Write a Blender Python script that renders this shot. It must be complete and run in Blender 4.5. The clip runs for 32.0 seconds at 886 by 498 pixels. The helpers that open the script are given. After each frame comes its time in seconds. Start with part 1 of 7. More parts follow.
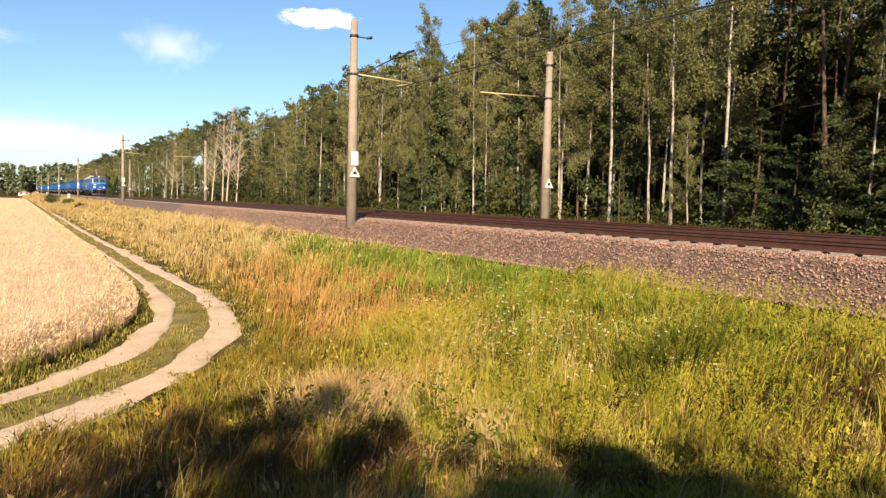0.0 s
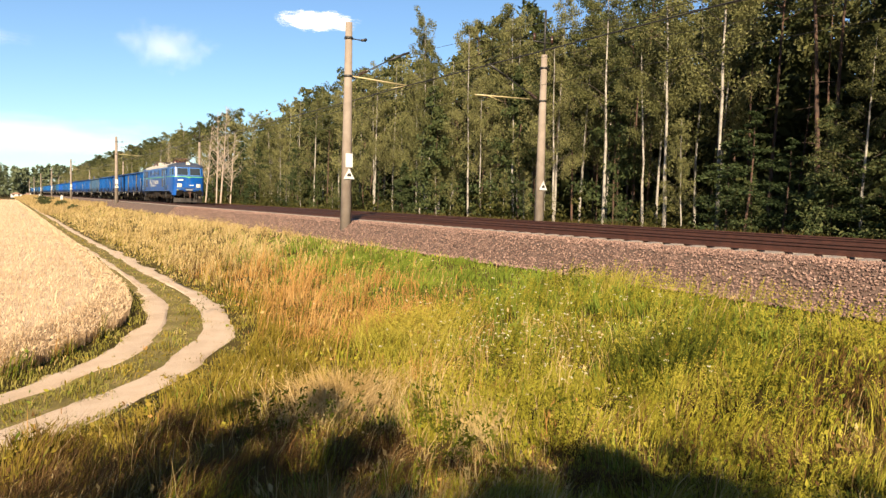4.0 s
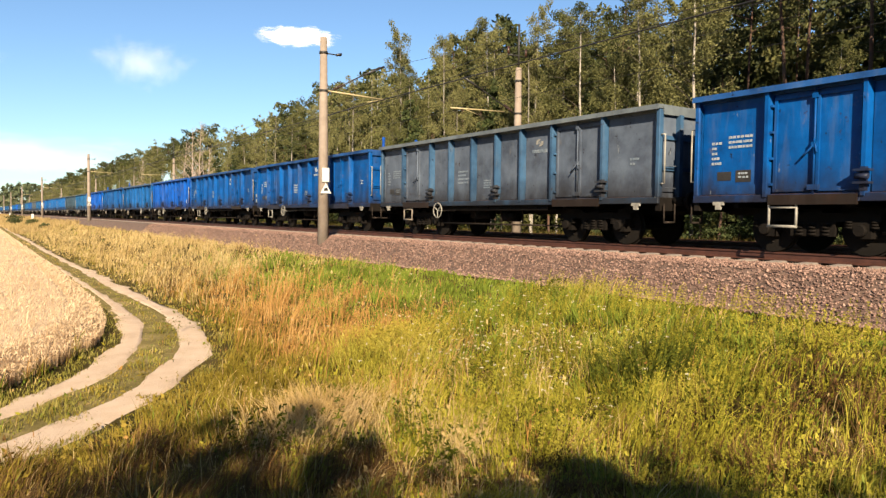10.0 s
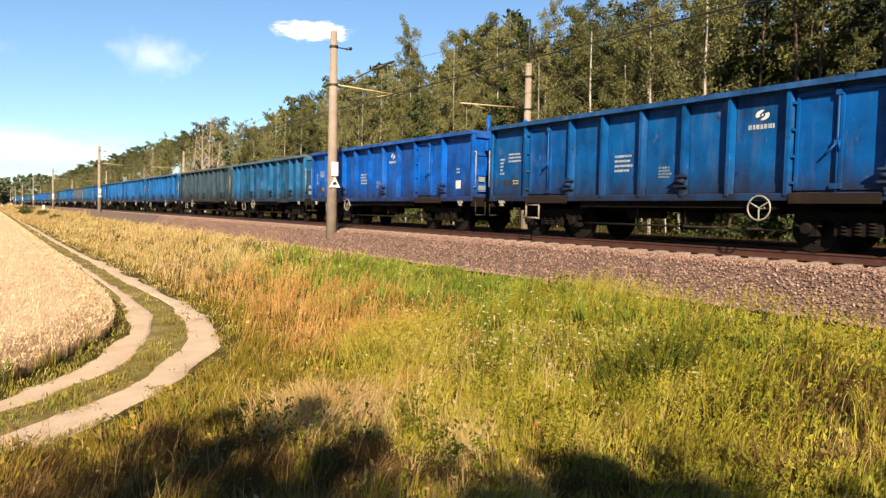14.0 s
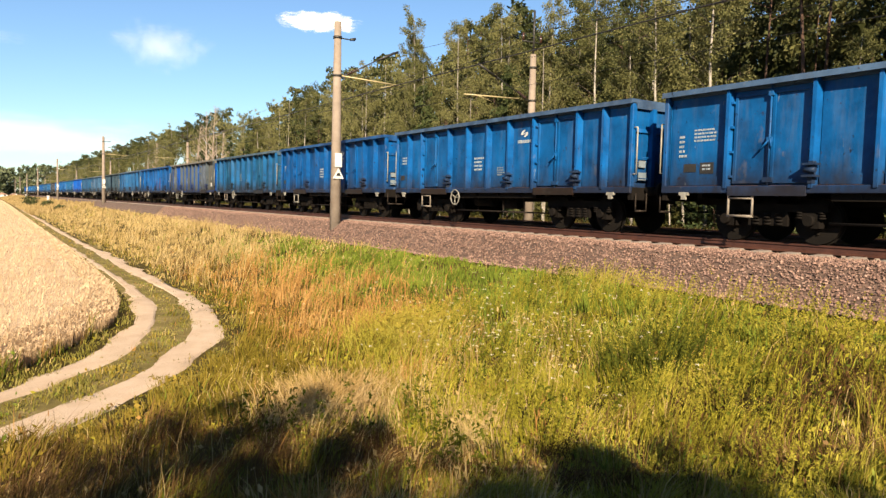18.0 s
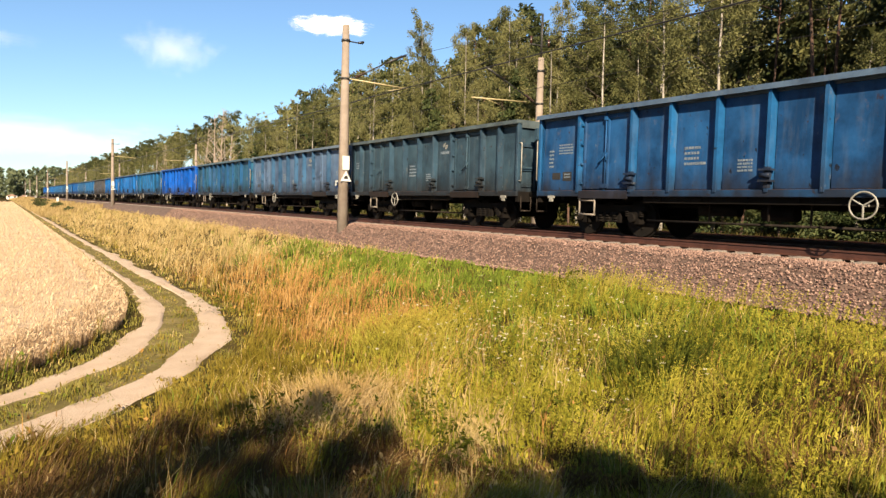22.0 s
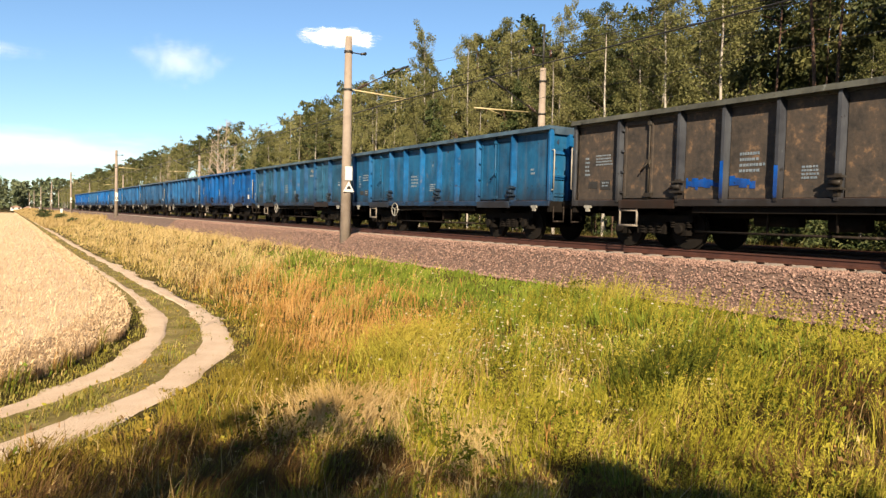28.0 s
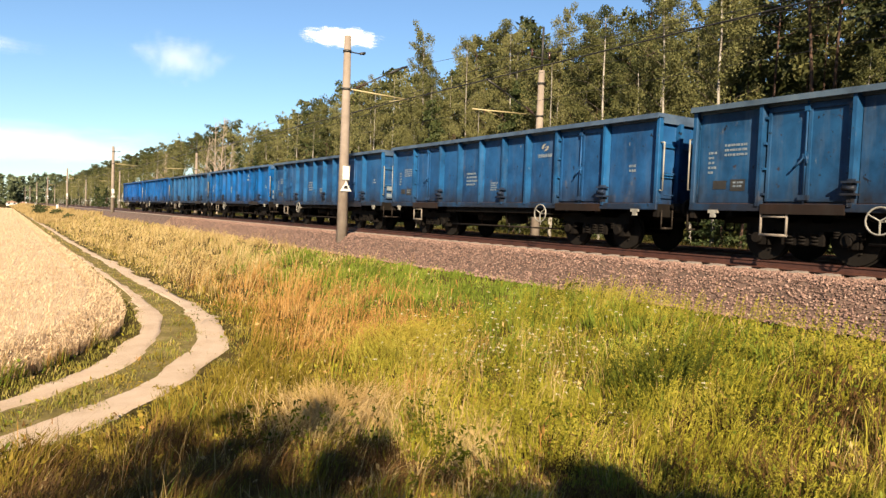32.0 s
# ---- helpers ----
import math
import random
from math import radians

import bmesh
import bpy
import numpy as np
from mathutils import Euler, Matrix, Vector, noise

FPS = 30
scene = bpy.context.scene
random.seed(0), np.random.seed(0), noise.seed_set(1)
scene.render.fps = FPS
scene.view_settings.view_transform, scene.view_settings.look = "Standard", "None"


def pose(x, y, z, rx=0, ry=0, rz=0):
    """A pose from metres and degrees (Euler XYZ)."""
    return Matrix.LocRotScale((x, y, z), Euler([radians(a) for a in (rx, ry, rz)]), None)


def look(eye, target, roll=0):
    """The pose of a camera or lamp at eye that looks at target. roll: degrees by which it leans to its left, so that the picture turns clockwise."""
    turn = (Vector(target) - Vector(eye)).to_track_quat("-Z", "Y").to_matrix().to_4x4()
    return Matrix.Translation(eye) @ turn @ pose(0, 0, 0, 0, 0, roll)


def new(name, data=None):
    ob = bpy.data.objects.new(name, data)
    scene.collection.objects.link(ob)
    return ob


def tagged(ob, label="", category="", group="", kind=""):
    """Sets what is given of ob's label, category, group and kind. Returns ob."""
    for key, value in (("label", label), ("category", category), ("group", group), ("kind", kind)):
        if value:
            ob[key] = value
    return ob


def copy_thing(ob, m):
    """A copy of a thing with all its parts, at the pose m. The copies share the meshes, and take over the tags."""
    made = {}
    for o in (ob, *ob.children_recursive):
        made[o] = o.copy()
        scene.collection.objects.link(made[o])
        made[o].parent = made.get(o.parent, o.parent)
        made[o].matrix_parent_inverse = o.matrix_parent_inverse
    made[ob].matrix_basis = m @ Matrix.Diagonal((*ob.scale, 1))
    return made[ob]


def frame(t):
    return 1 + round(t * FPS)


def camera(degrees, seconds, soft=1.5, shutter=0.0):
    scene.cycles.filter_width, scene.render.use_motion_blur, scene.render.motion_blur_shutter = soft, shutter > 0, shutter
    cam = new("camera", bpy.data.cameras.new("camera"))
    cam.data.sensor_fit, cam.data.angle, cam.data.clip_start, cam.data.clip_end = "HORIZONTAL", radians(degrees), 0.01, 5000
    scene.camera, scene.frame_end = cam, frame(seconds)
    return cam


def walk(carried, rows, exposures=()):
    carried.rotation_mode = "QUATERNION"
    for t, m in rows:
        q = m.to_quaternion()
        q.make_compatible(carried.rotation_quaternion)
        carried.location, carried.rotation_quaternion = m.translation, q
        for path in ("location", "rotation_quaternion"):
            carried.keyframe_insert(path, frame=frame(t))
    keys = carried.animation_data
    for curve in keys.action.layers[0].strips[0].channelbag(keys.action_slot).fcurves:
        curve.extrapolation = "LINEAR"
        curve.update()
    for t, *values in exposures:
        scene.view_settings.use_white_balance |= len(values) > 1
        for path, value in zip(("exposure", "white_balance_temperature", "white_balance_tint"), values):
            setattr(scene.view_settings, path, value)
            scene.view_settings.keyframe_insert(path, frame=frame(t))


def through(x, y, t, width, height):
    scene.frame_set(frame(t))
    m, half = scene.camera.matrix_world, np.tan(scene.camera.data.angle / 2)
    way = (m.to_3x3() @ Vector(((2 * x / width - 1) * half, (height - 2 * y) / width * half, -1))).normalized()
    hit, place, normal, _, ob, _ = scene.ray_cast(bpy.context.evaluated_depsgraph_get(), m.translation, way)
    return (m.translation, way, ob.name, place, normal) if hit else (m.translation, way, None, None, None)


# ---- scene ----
LENS = 64.78
EYE = (0.0, 0.0, 0.640)
# seconds, yaw, pitch, roll of the hand-held camera, which stands in one place
TURNS = [
    (0.0, -31.65, -3.95, -1.36), (0.5, -31.71, -3.81, -1.33), (1.0, -31.86, -3.76, -1.28), (1.5, -31.81, -3.69, -1.21), (2.0, -31.69, -3.75, -1.38),
    (2.5, -31.78, -3.74, -1.79), (3.0, -31.72, -3.81, -1.38), (3.5, -32.06, -3.88, -1.36), (5.5, -32.11, -2.98, -1.58), (6.0, -33.10, -2.67, -1.70),
    (6.5, -34.75, -2.64, -1.74), (7.0, -36.33, -2.56, -1.48), (7.5, -36.15, -2.57, -1.65), (8.0, -36.21, -2.65, -1.28), (8.5, -35.20, -2.51, -0.53),
    (9.0, -34.66, -2.78, -0.59), (9.5, -34.32, -2.65, -0.67), (10.0, -33.95, -2.67, -0.61), (10.5, -33.96, -2.55, -0.76),
    (11.0, -33.70, -2.87, -0.77), (11.5, -33.67, -2.53, -0.85), (12.0, -33.75, -2.71, -1.11), (12.5, -33.49, -3.17, -1.08),
    (13.0, -33.67, -2.92, -1.07), (13.5, -33.47, -2.92, -1.08), (14.0, -33.26, -3.07, -1.21), (14.5, -33.44, -3.39, -1.18),
    (16.5, -33.36, -3.48, -1.51), (17.0, -33.22, -3.66, -1.64), (17.5, -33.05, -3.79, -1.47), (18.0, -32.96, -3.77, -1.36),
    (18.5, -33.32, -3.67, -1.51), (19.0, -33.01, -3.83, -1.70), (19.5, -32.73, -3.86, -1.62), (20.0, -32.62, -3.86, -1.42),
    (20.5, -32.36, -3.67, -1.57), (21.0, -32.47, -3.57, -1.48), (21.5, -32.36, -3.68, -1.43), (22.0, -32.37, -3.54, -1.54),
    (22.5, -32.45, -3.33, -1.44), (23.0, -32.30, -3.36, -1.38), (23.5, -32.28, -3.50, -1.41), (24.0, -31.93, -3.62, -1.38),
    (24.5, -32.00, -3.50, -1.44), (25.0, -31.73, -3.13, -1.21), (25.5, -32.02, -2.79, -1.23), (27.5, -31.88, -2.63, -1.04),
    (28.0, -32.15, -2.72, -1.38), (28.5, -31.90, -2.87, -1.38), (29.0, -31.96, -2.87, -1.45), (29.5, -32.08, -2.51, -1.61),
    (30.0, -32.02, -2.64, -1.63), (30.5, -32.29, -2.88, -1.70), (31.0, -32.34, -2.87, -1.68), (31.5, -32.43, -2.88, -2.06),
    (32.0, -32.41, -2.65, -2.13),
]
cam = camera(LENS, 32.0, soft=1.42)
walk(cam, [(t, pose(*EYE, 90 + pitch, roll, yaw)) for t, yaw, pitch, roll in TURNS])

# ---- light ----
SUN_TURN = radians(212)
SUN_RISE = radians(28)
sun_way = Vector((math.sin(SUN_TURN) * math.cos(SUN_RISE), math.cos(SUN_TURN) * math.cos(SUN_RISE), math.sin(SUN_RISE)))
sun_lamp = new("sun", bpy.data.lights.new("sun", "SUN"))
sun_lamp.matrix_basis = look((0, 0, 60), Vector((0, 0, 60)) - sun_way)
sun_lamp.data.energy, sun_lamp.data.angle, sun_lamp.data.color = 5.4, radians(0.55), (1.0, 0.815, 0.575)

world = bpy.data.worlds.new("sky")
scene.world = world
world.use_nodes = True
wn = world.node_tree
sky = wn.nodes.new("ShaderNodeTexSky")
sky.sky_type, sky.sun_disc, sky.sun_elevation, sky.sun_rotation = "NISHITA", False, SUN_RISE, SUN_TURN
sky.air_density, sky.dust_density, sky.ozone_density = 1.0, 0.25, 2.0
tint = wn.nodes.new("ShaderNodeMix")
tint.data_type, tint.blend_type = "RGBA", "MULTIPLY"
tint.inputs[0].default_value, tint.inputs[7].default_value = 1.0, (0.86, 1.0, 1.12, 1)
wn.links.new(sky.outputs[0], tint.inputs[6])
wn.links.new(tint.outputs[2], wn.nodes["Background"].inputs[0])
wn.nodes["Background"].inputs[1].default_value = 0.042
scene.view_settings.exposure = 1.70


# ---- materials ----
TONE = 0.56  # one scale for all base colours below


def material(name):
    m = bpy.data.materials.new(name)
    m.use_nodes = True
    return m, m.node_tree.nodes, m.node_tree.links, m.node_tree.nodes["Principled BSDF"]


def ramp(nodes, stops):
    r = nodes.new("ShaderNodeValToRGB")
    while len(r.color_ramp.elements) < len(stops):
        r.color_ramp.elements.new(0.5)
    for e, (at, c) in zip(r.color_ramp.elements, stops):
        e.position, e.color = at, (*(v * TONE for v in c), 1)
    return r


def noise_node(nodes, links, scale, detail=4.0, rough=0.6, coords="Object"):
    t, n = nodes.new("ShaderNodeTexCoord"), nodes.new("ShaderNodeTexNoise")
    n.inputs["Scale"].default_value, n.inputs["Detail"].default_value, n.inputs["Roughness"].default_value = scale, detail, rough
    links.new(t.outputs[coords], n.inputs["Vector"])
    return n


def bump(nodes, links, bsdf, source, strength, distance=0.02):
    b = nodes.new("ShaderNodeBump")
    b.inputs["Strength"].default_value, b.inputs["Distance"].default_value = strength, distance
    links.new(source, b.inputs["Height"])
    links.new(b.outputs[0], bsdf.inputs["Normal"])


def grainy(name, stops, scale=6.0, rough=0.8, metal=0.0, fine=60.0, relief=0.3, coords="Object", spec=0.5):
    """A two-scale surface: broad stains from one noise, fine grain and relief from another."""
    m, n, l, b = material(name)
    broad, grain = noise_node(n, l, scale, 5, 0.65, coords), noise_node(n, l, fine, 3, 0.6, coords)
    mix = n.new("ShaderNodeMath")
    mix.operation = "MULTIPLY_ADD"
    mix.inputs[1].default_value = 0.35
    l.new(grain.outputs[0], mix.inputs[0])
    scaled = n.new("ShaderNodeMath")
    scaled.operation = "MULTIPLY_ADD"
    scaled.inputs[1].default_value, scaled.inputs[2].default_value = 1.3, -0.33
    l.new(broad.outputs[0], scaled.inputs[0])
    l.new(scaled.outputs[0], mix.inputs[2])
    r = ramp(n, stops)
    l.new(mix.outputs[0], r.inputs[0])
    l.new(r.outputs[0], b.inputs["Base Color"])
    b.inputs["Roughness"].default_value, b.inputs["Metallic"].default_value = rough, metal
    b.inputs["Specular IOR Level"].default_value = spec
    if relief:
        bump(n, l, b, grain.outputs[0], relief)
    return m


def leafy(name, stops, through=0.35, rough=0.6, spread=0.5, turf=0.0):
    """Leaves and blades: colour by the single leaf and by the whole plant, light shines through them."""
    m, n, l, b = material(name)
    geo, info = n.new("ShaderNodeNewGeometry"), n.new("ShaderNodeObjectInfo")
    mix = n.new("ShaderNodeMath")
    mix.operation = "MULTIPLY_ADD"
    mix.inputs[1].default_value = spread
    l.new(geo.outputs["Random Per Island"], mix.inputs[0])
    part_ = n.new("ShaderNodeMath")
    part_.operation = "MULTIPLY"
    part_.inputs[1].default_value = 1.0 - spread
    l.new(info.outputs["Random"], part_.inputs[0])
    l.new(part_.outputs[0], mix.inputs[2])
    r = ramp(n, stops)
    l.new(mix.outputs[0], r.inputs[0])
    if turf:
        # in a sward neighbours share their tone: tufts and swathes instead of single blades
        for scale, share in ((6.0, 0.42), (1.0, 0.55)):
            tuft, old = noise_node(n, l, scale, 2, 0.5), r.inputs[0].links[0].from_socket
            blend, wider = n.new("ShaderNodeMix"), n.new("ShaderNodeMapRange")
            wider.inputs[1].default_value, wider.inputs[2].default_value = 0.32, 0.68
            blend.inputs[0].default_value = share * turf
            l.new(tuft.outputs[0], wider.inputs[0])
            l.new(old, blend.inputs[2])
            l.new(wider.outputs[0], blend.inputs[3])
            l.new(blend.outputs[0], r.inputs[0])
        # blades shade softly, like the whole sward
        tilt = n.new("ShaderNodeVectorMath")
        tilt.operation, tilt.inputs[1].default_value, tilt.inputs[2].default_value = "MULTIPLY_ADD", (1, 1, 1), (0, 0, 0.35)
        unit = n.new("ShaderNodeVectorMath")
        unit.operation = "NORMALIZE"
        l.new(geo.outputs["Normal"], tilt.inputs[0])
        l.new(tilt.outputs[0], unit.inputs[0])
        l.new(unit.outputs[0], b.inputs["Normal"])
    l.new(r.outputs[0], b.inputs["Base Color"])
    b.inputs["Roughness"].default_value = rough
    b.inputs["Specular IOR Level"].default_value = 0.03 if turf else 0.12
    t, add = n.new("ShaderNodeBsdfTranslucent"), n.new("ShaderNodeMixShader")
    l.new(r.outputs[0], t.inputs[0])
    add.inputs[0].default_value = through
    l.new(b.outputs[0], add.inputs[1])
    l.new(t.outputs[0], add.inputs[2])
    l.new(add.outputs[0], n["Material Output"].inputs[0])
    return m


def plain(name, colour, rough=0.6, metal=0.0):
    m, n, l, b = material(name)
    b.inputs["Base Color"].default_value = (*(v * TONE for v in colour), 1)
    b.inputs["Roughness"].default_value, b.inputs["Metallic"].default_value = rough, metal
    return m


def wagon_paint(name, gloss=0.45, dirty=True):
    """Old paint on steel: the wagon's own colour, dull scuffs, rust spots and streaks that run down."""
    m, n, l, b = material(name)
    info = n.new("ShaderNodeObjectInfo")
    co = n.new("ShaderNodeTexCoord")
    shift = n.new("ShaderNodeVectorMath")
    shift.operation = "MULTIPLY_ADD"
    shift.inputs[1].default_value = (1, 1, 1)
    far = n.new("ShaderNodeCombineXYZ")
    mul = n.new("ShaderNodeMath")
    mul.operation = "MULTIPLY"
    mul.inputs[1].default_value = 90.0
    l.new(info.outputs["Random"], mul.inputs[0])
    l.new(mul.outputs[0], far.inputs[0])
    l.new(mul.outputs[0], far.inputs[1])
    l.new(co.outputs["Object"], shift.inputs[0])
    l.new(far.outputs[0], shift.inputs[2])

    def tex(scale, stretch, detail=5):
        mp, t = n.new("ShaderNodeMapping"), n.new("ShaderNodeTexNoise")
        mp.inputs["Scale"].default_value = stretch
        t.inputs["Scale"].default_value, t.inputs["Detail"].default_value, t.inputs["Roughness"].default_value = scale, detail, 0.65
        l.new(shift.outputs[0], mp.inputs["Vector"])
        l.new(mp.outputs[0], t.inputs["Vector"])
        return t.outputs[0]

    def mixed(fac, a, bcol):
        mx = n.new("ShaderNodeMix")
        mx.data_type = "RGBA"
        l.new(fac, mx.inputs[0])
        for s, v in ((mx.inputs[6], a), (mx.inputs[7], bcol)):
            if isinstance(v, tuple):
                s.default_value = (*(q * TONE for q in v), 1)
            else:
                l.new(v, s)
        return mx.outputs[2]

    def band(v, lo, hi, top):
        r = n.new("ShaderNodeMapRange")
        r.inputs[1].default_value, r.inputs[2].default_value, r.inputs[4].default_value = lo, hi, top
        l.new(v, r.inputs[0])
        return r.outputs[0]

    scuff, streak, spot = tex(1.3, (1, 1, 1)), tex(2.2, (2.0, 2.0, 0.25)), tex(4.5, (1, 1, 1), 8)
    shade = n.new("ShaderNodeMix")
    shade.data_type, shade.blend_type = "RGBA", "MULTIPLY"
    shade.inputs[0].default_value = 1.0
    tone = ramp(n, [(0.3, (0.46, 0.46, 0.48)), (0.5, (0.86, 0.86, 0.86)), (0.7, (1.2, 1.2, 1.16))])
    vary = n.new("ShaderNodeMath")
    vary.operation = "MULTIPLY_ADD"
    vary.inputs[1].default_value = 0.16
    l.new(info.outputs["Random"], vary.inputs[0])
    l.new(scuff, vary.inputs[2])
    fine = n.new("ShaderNodeMath")
    fine.operation = "SUBTRACT"
    fine.inputs[1].default_value = 0.08
    l.new(vary.outputs[0], fine.inputs[0])
    l.new(fine.outputs[0], tone.inputs[0])
    l.new(info.outputs["Color"], shade.inputs[6])
    l.new(tone.outputs[0], shade.inputs[7])
    dusty = mixed(band(streak, 0.5, 0.78, 0.24), shade.outputs[2], (0.18, 0.20, 0.21))
    worn = mixed(band(tex(3.0, (1, 1, 0.6), 9), 0.62, 0.70, 0.28), dusty, (0.24, 0.20, 0.15))
    rusty = mixed(band(spot, 0.64, 0.70, 0.8), worn, (0.04, 0.02, 0.012))
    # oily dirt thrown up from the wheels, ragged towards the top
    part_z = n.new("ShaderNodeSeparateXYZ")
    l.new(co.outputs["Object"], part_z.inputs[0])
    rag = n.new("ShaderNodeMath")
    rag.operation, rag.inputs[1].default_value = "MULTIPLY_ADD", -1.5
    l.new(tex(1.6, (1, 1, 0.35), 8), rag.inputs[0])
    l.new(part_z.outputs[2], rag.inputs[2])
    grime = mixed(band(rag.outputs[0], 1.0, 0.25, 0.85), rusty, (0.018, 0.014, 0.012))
    chips = mixed(band(tex(7.0, (1, 1, 0.7), 3), 0.68, 0.71, 0.85), grime, (0.012, 0.010, 0.010))
    pale = mixed(band(tex(5.0, (1, 1, 0.4), 4), 0.69, 0.74, 0.5), chips, (0.28, 0.30, 0.30))
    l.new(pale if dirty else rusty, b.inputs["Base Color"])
    b.inputs["Roughness"].default_value = gloss
    b.inputs["Specular IOR Level"].default_value = 0.12 if dirty else 0.35
    bump(n, l, b, scuff, 0.25, 0.05)
    return m


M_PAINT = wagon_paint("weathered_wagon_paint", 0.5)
M_LOCO = wagon_paint("locomotive_paint", 0.35, False)
# running gear near black: grime, with the shade under the bodies put into the colour
M_UNDER = grainy("sooty_shade_underframe", [(0.2, (0.004, 0.003, 0.0025)), (0.8, (0.013, 0.010, 0.008))], 2, 0.85, 0.0, 40, 0.3, spec=0.12)
M_WHEEL = grainy("worn_shade_wheel_steel", [(0.2, (0.006, 0.005, 0.004)), (0.8, (0.015, 0.012, 0.010))], 3, 0.8, 0.0, 50, 0.2, spec=0.12)
M_RUST = grainy("rusty_steel", [(0.2, (0.035, 0.016, 0.010)), (0.8, (0.13, 0.058, 0.035))], 5, 0.8, 0.1, 60, 0.4)
M_RAIL = grainy("rail_steel", [(0.2, (0.055, 0.02, 0.014)), (0.8, (0.13, 0.048, 0.032))], 4, 0.6, 0.3, 50, 0.2)
M_RAILTOP = grainy("polished_rail_head", [(0.2, (0.35, 0.33, 0.32)), (0.8, (0.5, 0.48, 0.47))], 4, 0.25, 1.0, 50, 0.05)
M_WHITE = grainy("chalky_white_paint", [(0.2, (0.55, 0.55, 0.53)), (0.8, (0.8, 0.8, 0.78))], 5, 0.6, 0, 50, 0.1)
M_CREAM = grainy("cream_roof_paint", [(0.2, (0.42, 0.38, 0.32)), (0.8, (0.66, 0.62, 0.55))], 2, 0.6, 0, 30, 0.1)
M_CONC = grainy("old_concrete", [(0.15, (0.20, 0.155, 0.12)), (0.5, (0.29, 0.235, 0.19)), (0.85, (0.38, 0.315, 0.26))], 1.6, 0.9, 0, 45, 0.5)
M_SLEEPER = grainy("sleeper_concrete", [(0.2, (0.14, 0.115, 0.10)), (0.8, (0.40, 0.34, 0.30))], 2, 0.9, 0, 40, 0.4)
M_GALV = grainy("galvanised_steel", [(0.2, (0.35, 0.35, 0.33)), (0.8, (0.5, 0.5, 0.47))], 3, 0.5, 0.5, 60, 0.1)
M_DARK = grainy("dark_fittings", [(0.2, (0.02, 0.02, 0.02)), (0.8, (0.06, 0.055, 0.05))], 4, 0.5, 0.3, 60, 0.1)
M_INSUL = plain("brown_insulator", (0.06, 0.03, 0.02), 0.25)
M_GLASS = plain("dark_glass", (0.035, 0.045, 0.055), 0.05)
M_GREEN = grainy("green_stripe_paint", [(0.2, (0.10, 0.38, 0.16)), (0.8, (0.16, 0.48, 0.2))], 3, 0.4)
M_LAMP = plain("headlight_glass", (0.8, 0.8, 0.78), 0.1)
M_GREYPANEL = grainy("louvre_grey", [(0.2, (0.025, 0.035, 0.06)), (0.8, (0.06, 0.075, 0.12))], 3, 0.6)
M_REDART = grainy("red_spray_paint", [(0.25, (0.03, 0.02, 0.06)), (0.42, (0.16, 0.018, 0.03)), (0.8, (0.30, 0.035, 0.05))], 3, 0.6)
M_MAUVEART = grainy("mauve_spray_paint", [(0.3, (0.025, 0.02, 0.05)), (0.7, (0.085, 0.022, 0.055))], 4, 0.6)
M_YELART = grainy("yellow_spray_paint", [(0.3, (0.10, 0.14, 0.04)), (0.7, (0.45, 0.38, 0.06))], 5, 0.6)
M_BALLAST = grainy("ballast_bed", [(0.2, (0.05, 0.028, 0.021)), (0.5, (0.13, 0.08, 0.06)), (0.8, (0.24, 0.15, 0.115))], 3, 0.95, 0, 35, 1.0)
M_GROUND = grainy("meadow_soil", [(0.15, (0.03, 0.024, 0.007)), (0.5, (0.075, 0.056, 0.016)), (0.85, (0.15, 0.11, 0.036))], 0.35, 0.95, 0, 12, 0.6, spec=0.05)
M_DIRT = grainy("sandy_track", [(0.15, (0.46, 0.33, 0.22)), (0.5, (0.64, 0.48, 0.34)), (0.85, (0.74, 0.58, 0.43))], 1.2, 0.95, 0, 25, 0.8)
M_WHEATBED = grainy("wheat_thatch", [(0.2, (0.62, 0.44, 0.26)), (0.8, (0.86, 0.63, 0.40))], 1.0, 0.9, 0, 22, 1.0)


# ---- building blocks ----
def box(bm, x0, x1, y0, y1, z0, z1):
    v = [bm.verts.new((x, y, z)) for z in (z0, z1) for y in (y0, y1) for x in (x0, x1)]
    for f in ((0, 2, 3, 1), (4, 5, 7, 6), (0, 1, 5, 4), (2, 6, 7, 3), (0, 4, 6, 2), (1, 3, 7, 5)):
        bm.faces.new([v[i] for i in f])


def tube(bm, p, q, r0, r1=None, seg=8, caps=True):
    p, q, r1 = Vector(p), Vector(q), r0 if r1 is None else r1
    a = (q - p).to_track_quat("Z", "Y")
    rings = []
    for c, r in ((p, r0), (q, r1)):
        rings.append([bm.verts.new(c + a @ Vector((r * math.cos(2 * math.pi * i / seg), r * math.sin(2 * math.pi * i / seg), 0))) for i in range(seg)])
    for i in range(seg):
        f = bm.faces.new((rings[0][i], rings[0][(i + 1) % seg], rings[1][(i + 1) % seg], rings[1][i]))
        f.smooth = seg > 5
    if caps:
        bm.faces.new(rings[0][::-1])
        bm.faces.new(rings[1])


